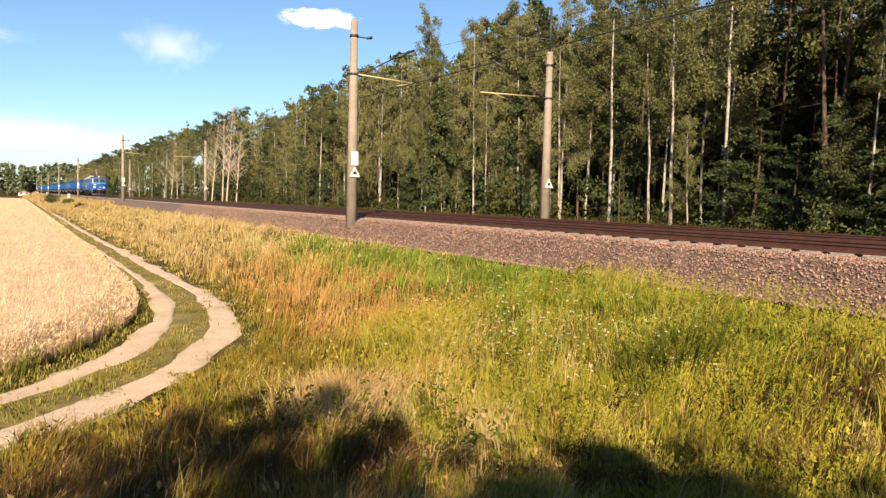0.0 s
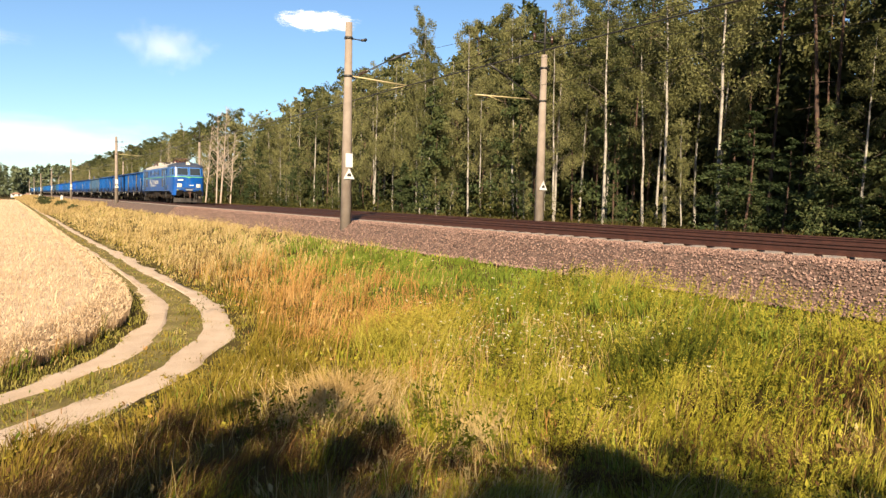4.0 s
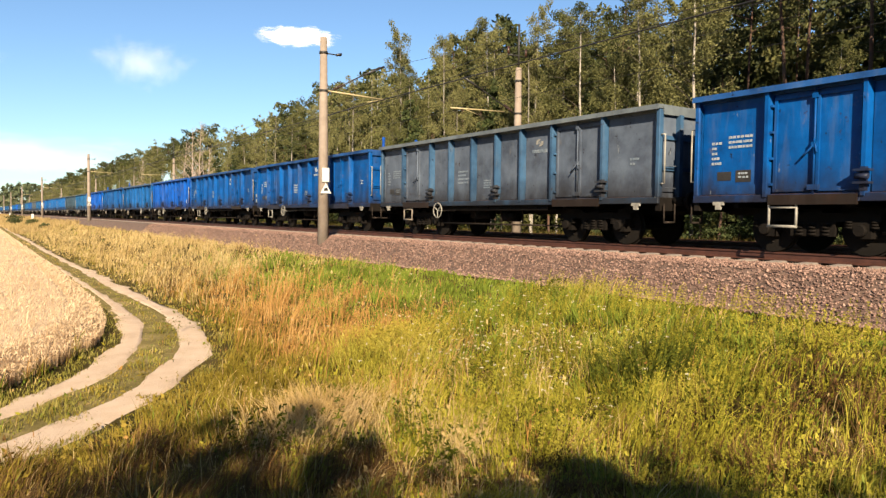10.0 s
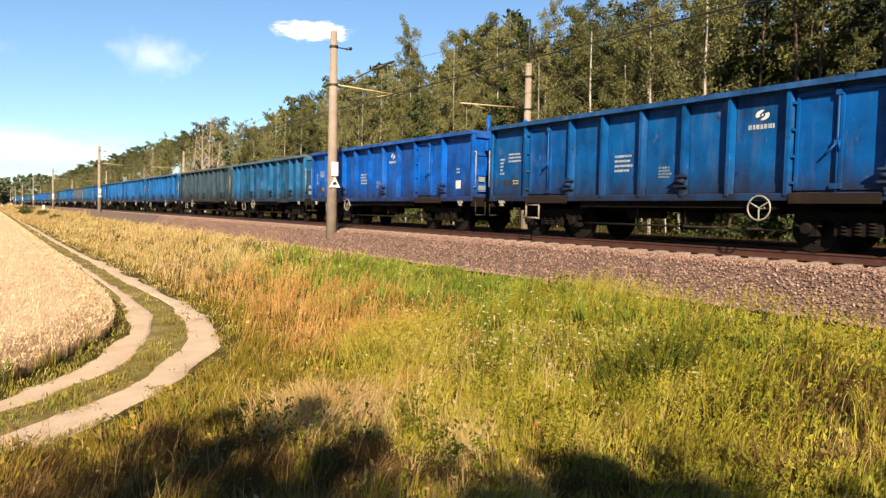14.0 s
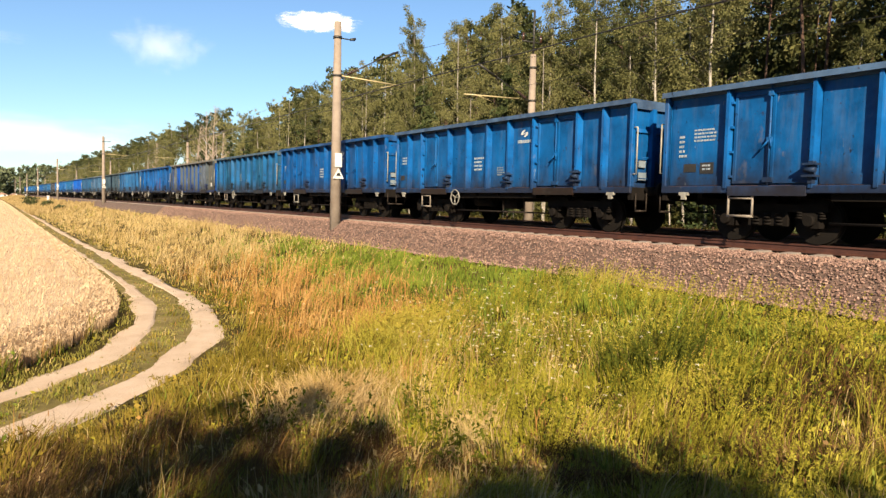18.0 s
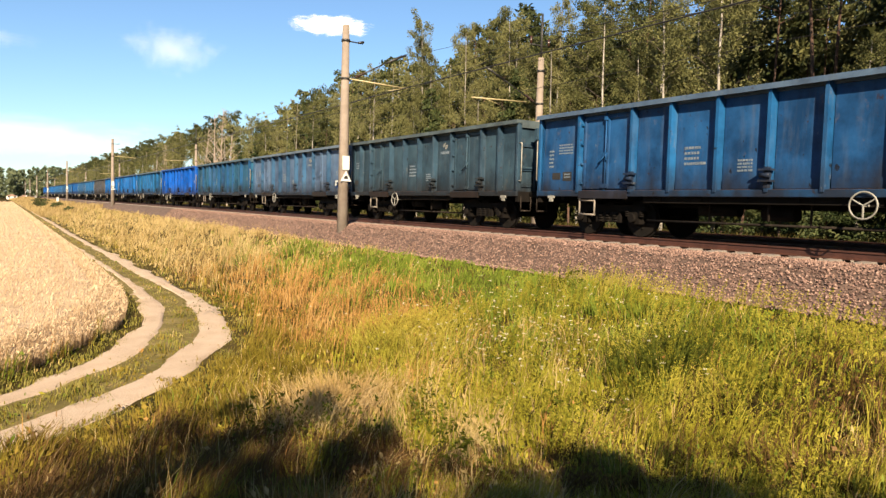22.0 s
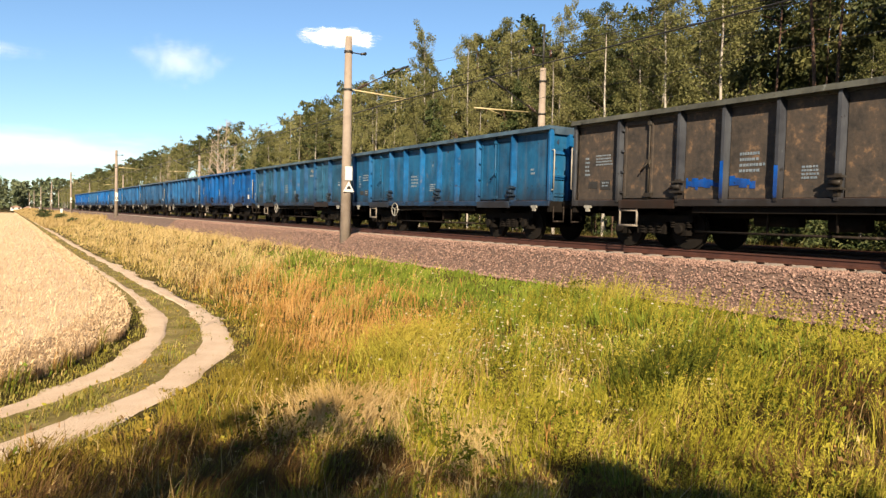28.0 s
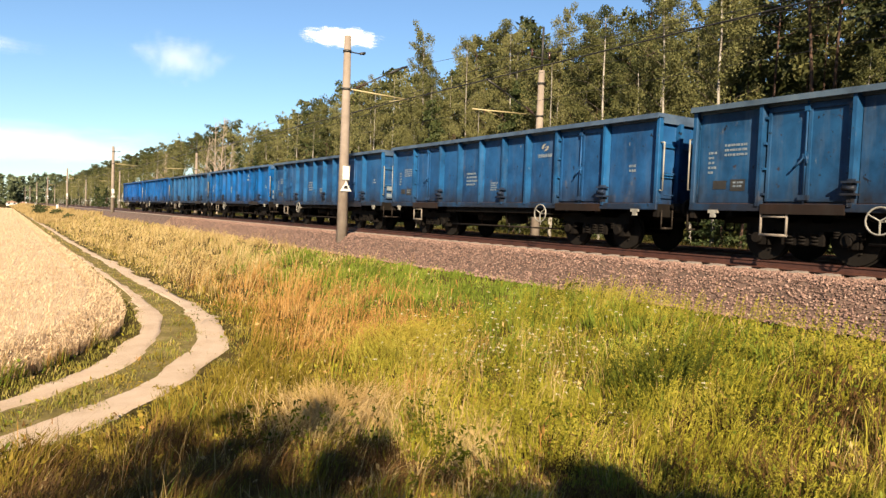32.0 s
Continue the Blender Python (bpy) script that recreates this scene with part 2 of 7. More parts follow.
def torus(bm, c, axis, big, small, seg=20, sides=6):
    a = Vector(axis).to_track_quat("Z", "Y")
    rings = []
    for i in range(seg):
        t = 2 * math.pi * i / seg
        rings.append([bm.verts.new(Vector(c) + a @ Vector(((big + small * math.cos(u)) * math.cos(t), (big + small * math.cos(u)) * math.sin(t), small * math.sin(u))))
                      for u in [2 * math.pi * k / sides for k in range(sides)]])
    for i in range(seg):
        for k in range(sides):
            bm.faces.new((rings[i][k], rings[(i + 1) % seg][k], rings[(i + 1) % seg][(k + 1) % sides], rings[i][(k + 1) % sides])).smooth = True


def prism(bm, outline, y0, y1):
    """An outline in x, z drawn out along y."""
    a, b = [bm.verts.new((x, y0, z)) for x, z in outline], [bm.verts.new((x, y1, z)) for x, z in outline]
    n = len(outline)
    bm.faces.new(a)
    bm.faces.new(b[::-1])
    for i in range(n):
        bm.faces.new((a[i], b[i], b[(i + 1) % n], a[(i + 1) % n]))


def mesh_of(bm, name, mat, bevel=0.0):
    if bevel:
        bmesh.ops.bevel(bm, geom=bm.edges[:], offset=bevel, segments=1, affect="EDGES", clamp_overlap=True)
    bmesh.ops.recalc_face_normals(bm, faces=bm.faces)
    me = bpy.data.meshes.new(name)
    bm.to_mesh(me)
    bm.free()
    me.materials.append(mat)
    return me


def part(name, bm, mat, parent, label="", at=None, bevel=0.0):
    """One mesh object under a thing or a part; a mesh may be given in place of a bmesh, to share it."""
    me = bm if isinstance(bm, bpy.types.Mesh) else mesh_of(bm, name, mat, bevel)
    ob = new(name, me)
    ob.parent = parent
    if at is not None:
        ob.location = at
    if label:
        ob["label"] = label
    return ob


def boxes(*rows):
    bm = bmesh.new()
    for r in rows:
        box(bm, *r)
    return bm


def tubes(*rows, seg=8):
    bm = bmesh.new()
    for p, q, r in rows:
        tube(bm, p, q, r, seg=seg)
    return bm


def raw_mesh(name, verts, faces_n, mat, smooth=False):
    """A mesh from an array of corners, faces_n corners to each face in turn."""
    verts = np.asarray(verts, dtype=np.float32).reshape(-1, 3)
    me = bpy.data.meshes.new(name)
    n = len(verts)
    me.vertices.add(n)
    me.vertices.foreach_set("co", verts.ravel())
    me.loops.add(n)
    me.loops.foreach_set("vertex_index", np.arange(n, dtype=np.int32))
    me.polygons.add(n // faces_n)
    me.polygons.foreach_set("loop_start", np.arange(0, n, faces_n, dtype=np.int32))
    me.polygons.foreach_set("loop_total", np.full(n // faces_n, faces_n, dtype=np.int32))
    me.update(calc_edges=True)
    me.validate()
    me.materials.append(mat)
    return me


TRACK = 14.22
FAR_TRACK = 18.22


# ---- the ground ----
def smooth(a, b, v):
    t = np.clip((np.asarray(v, dtype=float) - a) / (b - a), 0, 1)
    return t * t * (3 - 2 * t)


def land(x, y):
    """Height of the ground: low field and cart track, the bank up to the line, the knoll where the camera stands."""
    x, y = np.asarray(x, dtype=float), np.asarray(y, dtype=float)
    z = -2.1 + 1.15 * smooth(4.6, 11.4, x) + 0.40 * smooth(10.9, 12.1, x) + 0.05 * smooth(20.2, 22, x)
    z = z + 1.15 * np.exp(-(x * x + y * y) / 26.0) * (1 - smooth(7, 11, x))
    near = np.exp(-((y - 12) / 60.0) ** 2) * (1 - smooth(9.5, 11.5, x)) * smooth(4, 6, x)
    z = z + near * 0.10 * np.sin(x * 1.3 + 0.7 * y) * np.cos(y * 0.55 - x * 0.2)
    return z


def sheet(name, xs, ys, height, mat):
    gx, gy = np.meshgrid(xs, ys)
    co = np.stack([gx, gy, height(gx, gy)], -1).reshape(-1, 3)
    me, w = bpy.data.meshes.new(name), len(xs)
    faces = [(j * w + i, j * w + i + 1, (j + 1) * w + i + 1, (j + 1) * w + i) for j in range(len(ys) - 1) for i in range(w - 1)]
    me.from_pydata(co.tolist(), [], faces)
    me.polygons.foreach_set("use_smooth", [True] * len(faces))
    me.materials.append(mat)
    return new(name, me)


xs = np.concatenate([[-3000, -900, -300, -120, -60, -30, -18], np.arange(-12, 24, 0.4), [26, 30, 36, 45, 60, 90, 140, 300, 900, 3000]])
ys = np.concatenate([[-3000, -900, -300, -120, -60, -30, -18], np.arange(-12, 40, 0.5), np.arange(40, 120, 4), [130, 160, 220, 320, 500, 900, 1800, 4000]])
tagged(sheet("ground", xs, ys, land, M_GROUND), "grown-over meadow soil reaching to the horizon", "ground", kind="structure")

# the ballast bed under both tracks
bm = bmesh.new()
prism(bm, [(10.75, -1.25), (11.1, -0.93), (11.5, -0.56), (11.85, -0.27), (12.2, -0.215), (13.3, -0.235), (16.2, -0.25), (20.1, -0.22), (21.0, -0.75), (21.2, -1.2)], -120, 620)
tagged(new("ballast_bed", mesh_of(bm, "ballast_bed", M_BALLAST)), "reddish grey crushed-stone ballast bed under two tracks", "ballast", kind="structure")

# loose stones that lie on the near shoulder and slope
def stones(name, n, x0, x1, y0, y1, size, seed):
    r = np.random.default_rng(seed)
    base = np.array([(1, 0, 0), (0, 1, 0), (-1, 0, 0), (0, -1, 0), (0, 0, 1), (0, 0, -1)], float)
    tri = np.array([(0, 1, 4), (1, 2, 4), (2, 3, 4), (3, 0, 4), (3, 2, 5)])
    x, y = r.uniform(x0, x1, n), y0 + (y1 - y0) * r.random(n) ** 1.5
    z = np.interp(x, [11.1, 11.5, 11.85, 12.2, 13.3], [-0.93, -0.56, -0.27, -0.215, -0.235])
    z = np.maximum(z, land(x, y))
    s = size * r.uniform(0.55, 1.25, (n, 1, 1)) * r.uniform(0.6, 1.25, (n, 6, 1))
    a = r.uniform(0, 6.28, n)
    b = base[None] * s * np.array([1.0, 0.8, 0.7])
    ca, sa = np.cos(a)[:, None], np.sin(a)[:, None]
    b = np.stack([b[..., 0] * ca - b[..., 1] * sa, b[..., 0] * sa + b[..., 1] * ca, b[..., 2] + r.uniform(-0.35, 0.35, (n, 6)) * size], -1)
    b += np.stack([x, y, z + size * r.uniform(0.1, 0.8, n)], -1)[:, None]
    return raw_mesh(name, b[:, tri].reshape(-1, 3), 3, M_STONE)


M_STONE, n_, l_, b_ = material("crushed_stone")
geo_ = n_.new("ShaderNodeNewGeometry")
ramp_ = ramp(n_, [(0.0, (0.07, 0.036, 0.028)), (0.4, (0.21, 0.122, 0.095)), (0.8, (0.35, 0.215, 0.17)), (1.0, (0.42, 0.28, 0.225))])
l_.new(geo_.outputs["Random Per Island"], ramp_.inputs[0])
l_.new(ramp_.outputs[0], b_.inputs["Base Color"])
b_.inputs["Roughness"].default_value = 0.95
tagged(new("ballast_stones", stones("ballast_stones", 75000, 10.8, 13.2, 0, 60, 0.034, 3)), "loose crushed stones with pinkish grey faces", "gravel", kind="stuff")

# the two tracks
def rail_mesh():
    o = [(-0.075, -0.17), (0.075, -0.17), (0.075, -0.155), (0.012, -0.13), (0.012, -0.045), (0.036, -0.035), (0.036, -0.004), (0.028, 0.0), (-0.028, 0.0), (-0.036, -0.004), (-0.036, -0.035), (-0.012, -0.045), (-0.012, -0.13), (-0.075, -0.155)]
    bm = bmesh.new()
    prism(bm, o, -120, 620)
    me = mesh_of(bm, "rail", M_RAIL)
    me.materials.append(M_RAILTOP)
    for p in me.polygons:
        if p.normal.z > 0.9 and p.center.z > -0.01:
            p.material_index = 1
    return me


RAIL = rail_mesh()
bm = bmesh.new()
prism(bm, [(-1.3, -0.36), (1.3, -0.36), (1.3, -0.19), (0.9, -0.165), (0.6, -0.165), (0.3, -0.2), (-0.3, -0.2), (-0.6, -0.165), (-0.9, -0.165), (-1.3, -0.19)], -0.12, 0.12)
SLEEPER = mesh_of(bm, "sleeper", M_SLEEPER)
for cx, label in ((TRACK, "railway track with rusty rails on concrete sleepers"), (FAR_TRACK, "second railway track nearer to the wood")):
    track = tagged(new("railway_track"), label, "railway track", kind="structure")
    track.location = (cx, 0, 0)
    for s in (-0.753, 0.753):
        part("rail", RAIL, None, track, at=(s, 0, 0.0))
    for k in range(110):
        part("sleeper", SLEEPER, None, track, at=(0, -4 + 0.62 * k, 0))
    far = bmesh.new()
    for k in range(110, 420):
        box(far, -1.3, 1.3, -4 + 0.62 * k - 0.12, -4 + 0.62 * k + 0.12, -0.36, -0.17)
    part("sleepers", far, M_SLEEPER, track)["kind"] = "stuff"


# ---- cart track and field ----
def spline(points, step=0.35):
    """Catmull-Rom through the points, at even steps."""
    p = np.array(points, float)
    p = np.vstack([2 * p[0] - p[1], p, 2 * p[-1] - p[-2]])
    out = []
    for i in range(1, len(p) - 2):
        k = max(2, int(np.linalg.norm(p[i + 1] - p[i]) / step))
        t = np.linspace(0, 1, k, endpoint=False)[:, None]
        out.append(0.5 * (2 * p[i] + (p[i + 1] - p[i - 1]) * t + (2 * p[i - 1] - 5 * p[i] + 4 * p[i + 1] - p[i + 2]) * t ** 2 + (3 * p[i] - p[i - 1] - 3 * p[i + 1] + p[i + 2]) * t ** 3))
    return np.vstack(out + [p[-2][None]])


RUT_R = spline([(-5.7, 2.85), (-2.2, 6.9), (-0.6, 8.4), (0.12, 8.95), (0.66, 9.5), (1.38, 10.2), (2.35, 11.5), (3.3, 13.5), (3.92, 15.3), (4.24, 17.3), (4.42, 21.4), (4.36, 32), (4.26, 47), (4.27, 62), (4.35, 82), (4.5, 150), (4.7, 250)])
RUT_L = spline([(-6.4, 5.2), (-2.2, 8.9), (0.1, 10.8), (0.8, 11.6), (1.55, 12.75), (2.26, 14.3), (2.76, 15.8), (3.1, 17.5), (3.36, 20.2), (3.46, 24.8), (3.5, 30), (3.4, 47), (3.4, 80), (3.7, 150), (3.9, 250)])
FIELD = spline([(-21, 0.9), (-7, 6.8), (-2.1, 10.2), (0.0, 12.1), (0.85, 13.5), (1.7, 15.1), (2.15, 16.4), (2.5, 18.4), (2.8, 22.5), (2.95, 32.5), (3.0, 47), (3.05, 67), (3.2, 120), (3.4, 250)])


def strip(name, line, width, lift, mat, seed, fade=0.45):
    r = np.random.default_rng(seed)
    d = np.gradient(line, axis=0)
    d /= np.linalg.norm(d, axis=1)[:, None]
    side = np.stack([d[:, 1], -d[:, 0]], -1)
    k = 7
    width = width * (1 - fade * smooth(18, 34, line[:, 1]))
    verts, w = [], []
    for j in range(k):
        u = j / (k - 1) * 2 - 1
        wob = 0.13 * np.convolve(r.normal(size=len(line) + 4), np.ones(5) / 2.2, "valid") if j in (0, k - 1) else 0
        q = line + side * (u * width / 2 + wob)[:, None]
        z = land(q[:, 0], q[:, 1]) + lift - 0.035 * (abs(u) > 0.9)
        verts.append(np.column_stack([q, z]))
    n = len(line)
    co = np.concatenate(verts)
    faces = [(j * n + i, j * n + i + 1, (j + 1) * n + i + 1, (j + 1) * n + i) for j in range(k - 1) for i in range(n - 1)]
    me = bpy.data.meshes.new(name)
    me.from_pydata(co.tolist(), [], faces)
    me.polygons.foreach_set("use_smooth", [True] * len(faces))
    me.materials.append(mat)
    ob = new(name, me)
    return ob


road = tagged(new("cart_track"), "sandy two-rut cart track bending between field and meadow", "dirt road", kind="structure")
M_VERGE = grainy("worn_verge_soil", [(0.15, (0.11, 0.095, 0.03)), (0.5, (0.22, 0.175, 0.065)), (0.85, (0.42, 0.32, 0.16))], 1.5, 0.95, 0, 18, 0.8, spec=0.05)
even = np.linspace(0, 1, 160)
middle = np.stack([np.interp(even, np.linspace(0, 1, len(a)), a[:, k]) for a in (RUT_R, RUT_L) for k in (0, 1)], -1)
middle = (middle[:, :2] + middle[:, 2:]) / 2 + (-0.1, 0.1)
strip("trodden_verge", middle, 2.0, 0.012, M_VERGE, 8, 0.1).parent = road
for ln, w, fade in ((RUT_R, 0.60, 0.35), (RUT_L, 0.44, 0.85)):
    o = strip("wheel_rut", ln, w, 0.03, M_DIRT, 5, fade)
    o.parent = road


# ---- the train ----
SILL, TOP, HALF = 0.98, 3.20, 1.45
# two kinds of wagon: body length, posts from the front end, doors, distance of the bogies from the ends
LONG = (12.85, (1.70, 3.50, 4.76, 5.88, 7.06, 8.28, 9.42, 11.22), ((1.70, 3.50), (9.42, 11.22)), 2.35)
SHORT = (11.42, (0.93, 1.85, 3.58, 4.70, 5.75, 6.82, 7.90, 9.61, 10.52), ((1.85, 3.58), (7.90, 9.61)), 2.15)


M_PALEPAINT = grainy("dirty_white_paint", [(0.2, (0.16, 0.15, 0.13)), (0.8, (0.42, 0.41, 0.37))], 6, 0.7, 0, 50, 0.2)
M_STEP = grainy("worn_step_paint", [(0.2, (0.12, 0.09, 0.07)), (0.8, (0.36, 0.32, 0.27))], 6, 0.7, 0, 50, 0.2)


def wheel_mesh(r=0.46):
    bm = bmesh.new()
    for s in (-1, 1):
        x = s * 0.75
        for x0, x1, ra, rb in ((x - s * 0.07, x - s * 0.04, r + 0.03, r + 0.03), (x - s * 0.04, x + s * 0.065, r, r - 0.004)):
            tube(bm, (x0, 0, 0), (x1, 0, 0), ra, rb, 24)
        tube(bm, (x + s * 0.066, 0, 0), (x + s * 0.09, 0, 0), r * 0.42, r * 0.3, 14)
    tube(bm, (-1.02, 0, 0), (1.02, 0, 0), 0.08, seg=10)
    for s in (-1, 1):
        for k in range(4):
            a = k * math.pi / 2
            tube(bm, (s * 0.825, 0.24 * math.cos(a), 0.24 * math.sin(a)), (s * 0.822, 0.27 * math.cos(a), 0.27 * math.sin(a)), 0.03, seg=6)
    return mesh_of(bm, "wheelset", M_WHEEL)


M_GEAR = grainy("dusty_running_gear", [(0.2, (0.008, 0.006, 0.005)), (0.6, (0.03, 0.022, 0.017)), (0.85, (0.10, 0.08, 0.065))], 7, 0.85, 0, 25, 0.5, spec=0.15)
WHEELSET = wheel_mesh()


def bogie(parent, y):
    """A two-axle wagon bogie: cast side frames with springs and axle boxes, and two wheelsets."""
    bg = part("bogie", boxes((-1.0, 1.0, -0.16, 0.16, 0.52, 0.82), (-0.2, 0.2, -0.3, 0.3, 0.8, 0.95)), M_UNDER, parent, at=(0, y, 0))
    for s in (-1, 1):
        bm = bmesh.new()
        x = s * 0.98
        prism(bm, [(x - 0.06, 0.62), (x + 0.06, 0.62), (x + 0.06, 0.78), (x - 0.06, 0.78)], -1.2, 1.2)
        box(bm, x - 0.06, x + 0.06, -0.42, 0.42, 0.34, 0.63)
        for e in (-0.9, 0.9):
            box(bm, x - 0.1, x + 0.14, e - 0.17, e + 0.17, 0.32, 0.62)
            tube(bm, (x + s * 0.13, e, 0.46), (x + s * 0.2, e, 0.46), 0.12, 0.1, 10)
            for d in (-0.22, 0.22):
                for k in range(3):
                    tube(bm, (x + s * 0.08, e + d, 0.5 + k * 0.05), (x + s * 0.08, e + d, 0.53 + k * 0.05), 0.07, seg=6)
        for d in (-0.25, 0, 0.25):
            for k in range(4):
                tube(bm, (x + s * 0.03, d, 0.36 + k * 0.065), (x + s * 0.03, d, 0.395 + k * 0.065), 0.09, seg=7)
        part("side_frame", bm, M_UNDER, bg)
    return bg


def buffer_mesh():
    bm = bmesh.new()
    tube(bm, (0, 0, 0), (0, -0.28, 0), 0.11, 0.10, 12)
    tube(bm, (0, -0.28, 0), (0, -0.42, 0), 0.075, seg=12)
    tube(bm, (0, -0.42, 0), (0, -0.46, 0), 0.2, 0.21, 16)
    return mesh_of(bm, "buffer", M_UNDER)


BUFFER = buffer_mesh()


def build_wagon(kind):
    """One four-axle open goods wagon; its front body end lies at y = 0, the rail heads at z = 0."""
    BODY, POSTS, DOORS, PIVOT = kind
    w = new("open_goods_wagon")
    edges = (0.05,) + POSTS + (BODY - 0.05,)

    def across(s, a, b):
        return min(s * a, s * b), max(s * a, s * b)

    for s in (-1, 1):
        for y0, y1 in zip(edges, edges[1:]):
            bay = [(*across(s, HALF - 0.18, HALF - 0.14), y0 + 0.07, y1 - 0.07, SILL + 0.155, TOP - 0.155)]
            if (y0, y1) not in DOORS:
                # the lower strip of each sheet is folded outwards
                bay.append((*across(s, HALF - 0.15, HALF - 0.118), y0 + 0.085, y1 - 0.085, SILL + 0.17, SILL + 0.36))
            part("side_sheet", boxes(*bay), M_PAINT, w)
        part("inner_wall", boxes((*across(s, HALF - 0.24, HALF - 0.22), 0.1, BODY - 0.1, SILL + 0.1, TOP - 0.1)), M_RUST, w)
    for y, e in ((0.06, -1), (BODY - 0.10, 1)):
        part("end_wall", boxes((-HALF + 0.06, HALF - 0.06, y, y + 0.04, SILL + 0.12, TOP - 0.08)), M_PAINT, w)
        # stiffening beams across the end
        for z in (SILL + 0.75, SILL + 1.45):
            part("end_rib", boxes((-HALF + 0.10, HALF - 0.10, y + (0.04 if e > 0 else -0.05), y + (0.09 if e > 0 else 0.0), z, z + 0.09)), M_PAINT, w)
    part("floor", boxes((-HALF + 0.1, HALF - 0.1, 0.1, BODY - 0.1, SILL + 0.1, SILL + 0.16)), M_RUST, w)
    bm = bmesh.new()
    for s in (-1, 1):
        box(bm, *across(s, HALF - 0.18, HALF + 0.08), -0.02, BODY + 0.02, TOP - 0.09, TOP)
        box(bm, s * (HALF + 0.08) - 0.015, s * (HALF + 0.08) + 0.015, -0.02, BODY + 0.02, TOP - 0.115, TOP - 0.07)
        box(bm, *across(s, HALF - 0.18, HALF - 0.09), 0.0, BODY, TOP - 0.15, TOP - 0.09)
    for y in (-0.02, BODY - 0.12):
        box(bm, -HALF + 0.12, HALF - 0.12, y, y + 0.14, TOP - 0.22, TOP - 0.003)
    part("top_rim", bm, M_PAINT, w)
    for s in (-1, 1):
        part("side_sill", boxes((*across(s, HALF - 0.16, HALF + 0.01), 0.0, BODY, SILL, SILL + 0.15)), M_PAINT, w, bevel=0.01)
        for y in POSTS:
            o = [(s * (HALF - 0.18), y - 0.055), (s * (HALF + 0.04), y - 0.036), (s * (HALF + 0.04), y + 0.036), (s * (HALF - 0.18), y + 0.055)]
            bm = bmesh.new()
            a, b = [[bm.verts.new((x, yy, z)) for x, yy in o] for z in (SILL + 0.10, TOP - 0.10)]
            bm.faces.new(a), bm.faces.new(b[::-1])
            for i in range(4):
                bm.faces.new((a[i], a[(i + 1) % 4], b[(i + 1) % 4], b[i]))
            part("side_post", bm, M_PAINT, w)
        for y in (0.0, BODY):
            y0, y1 = sorted((y, y + (0.10 if y == 0 else -0.10)))
            part("corner_post", boxes((*across(s, HALF, HALF - 0.14), y0, y1, SILL + 0.15, TOP - 0.10)), M_PAINT, w, bevel=0.01)
        for d0, d1 in DOORS:
            mid = (d0 + d1) / 2
            for a, b in ((d0 + 0.10, mid - 0.02), (mid + 0.02, d1 - 0.10)):
                z0, z1 = SILL + 0.20, TOP - 0.22
                x = s * (HALF - 0.14)
                out = s * 0.065
                fr = bmesh.new()
                for q in ((a, a + 0.055, z0, z1), (b - 0.055, b, z0, z1), (a + 0.055, b - 0.055, z0, z0 + 0.055), (a + 0.055, b - 0.055, z1 - 0.055, z1)):
                    box(fr, min(x, x + out), max(x, x + out), *q)
                box(fr, min(x, x + out * 0.35), max(x, x + out * 0.35), a + 0.05, b - 0.05, z0 + 0.05, z1 - 0.05)
                leaf = part("door_leaf", fr, M_PAINT, w)
                if s > 0:
                    continue
                # one locking bar with its handle and feet where the two leaves meet, hinges on the outer edges
                if b > mid + 0.1:
                    edge = mid
                    hb = tubes(((x + s * 0.09, edge, z0 - 0.12), (x + s * 0.09, edge, z1 + 0.10), 0.022), ((x + s * 0.10, edge, z0 + 0.85), (x + s * 0.12, edge + 0.22, z0 + 0.62), 0.02), ((x + s * 0.10, edge, z0 + 0.95), (x + s * 0.12, edge - 0.06, z0 + 0.70), 0.02), seg=6)
                    for z, q in ((z0 + 0.80, 0.05), (z0 + 0.02, 0.10), (z1 - 0.10, 0.05)):
                        box(hb, *across(s, HALF - 0.11, HALF - 0.02), edge - q, edge + q, z, z + 0.10)
                    part("door_bar", hb, M_PAINT, leaf)
                hg = a - 0.02 if b < mid else b + 0.02
                for hz in (z0 + 0.12, z0 + 0.62, z0 + 1.12, z0 + 1.62):
                    part("hinge", boxes((*across(s, HALF - 0.12, HALF - 0.01), hg - 0.03, hg + 0.03, hz, hz + 0.045)), M_PAINT, leaf)
            part("door_sill", boxes((*across(s, HALF - 0.02, HALF + 0.04), d0 + 0.08, d1 - 0.08, SILL - 0.05, SILL + 0.14)), M_PAINT, w, "worn sill under the door")
        if s < 0:
            # lashing brackets low on the posts: two lips and a drum between them
            for y in (DOORS[0][0], POSTS[len(POSTS) // 2 - 1], DOORS[1][0]):
                lug = boxes((-HALF - 0.12, -HALF + 0.06, y - 0.13, y + 0.13, SILL + 0.52, SILL + 0.56), (-HALF - 0.12, -HALF + 0.06, y - 0.13, y + 0.13, SILL + 0.30, SILL + 0.34), (-HALF - 0.05, -HALF + 0.06, y - 0.045, y + 0.045, SILL + 0.18, SILL + 0.60))
                tube(lug, (-HALF - 0.07, y - 0.11, SILL + 0.43), (-HALF - 0.07, y + 0.11, SILL + 0.43), 0.05, seg=8)
                part("lashing_lug", lug, M_PAINT, w)
        x = s * (HALF - 0.02)
        y = DOORS[1][1] - 0.35
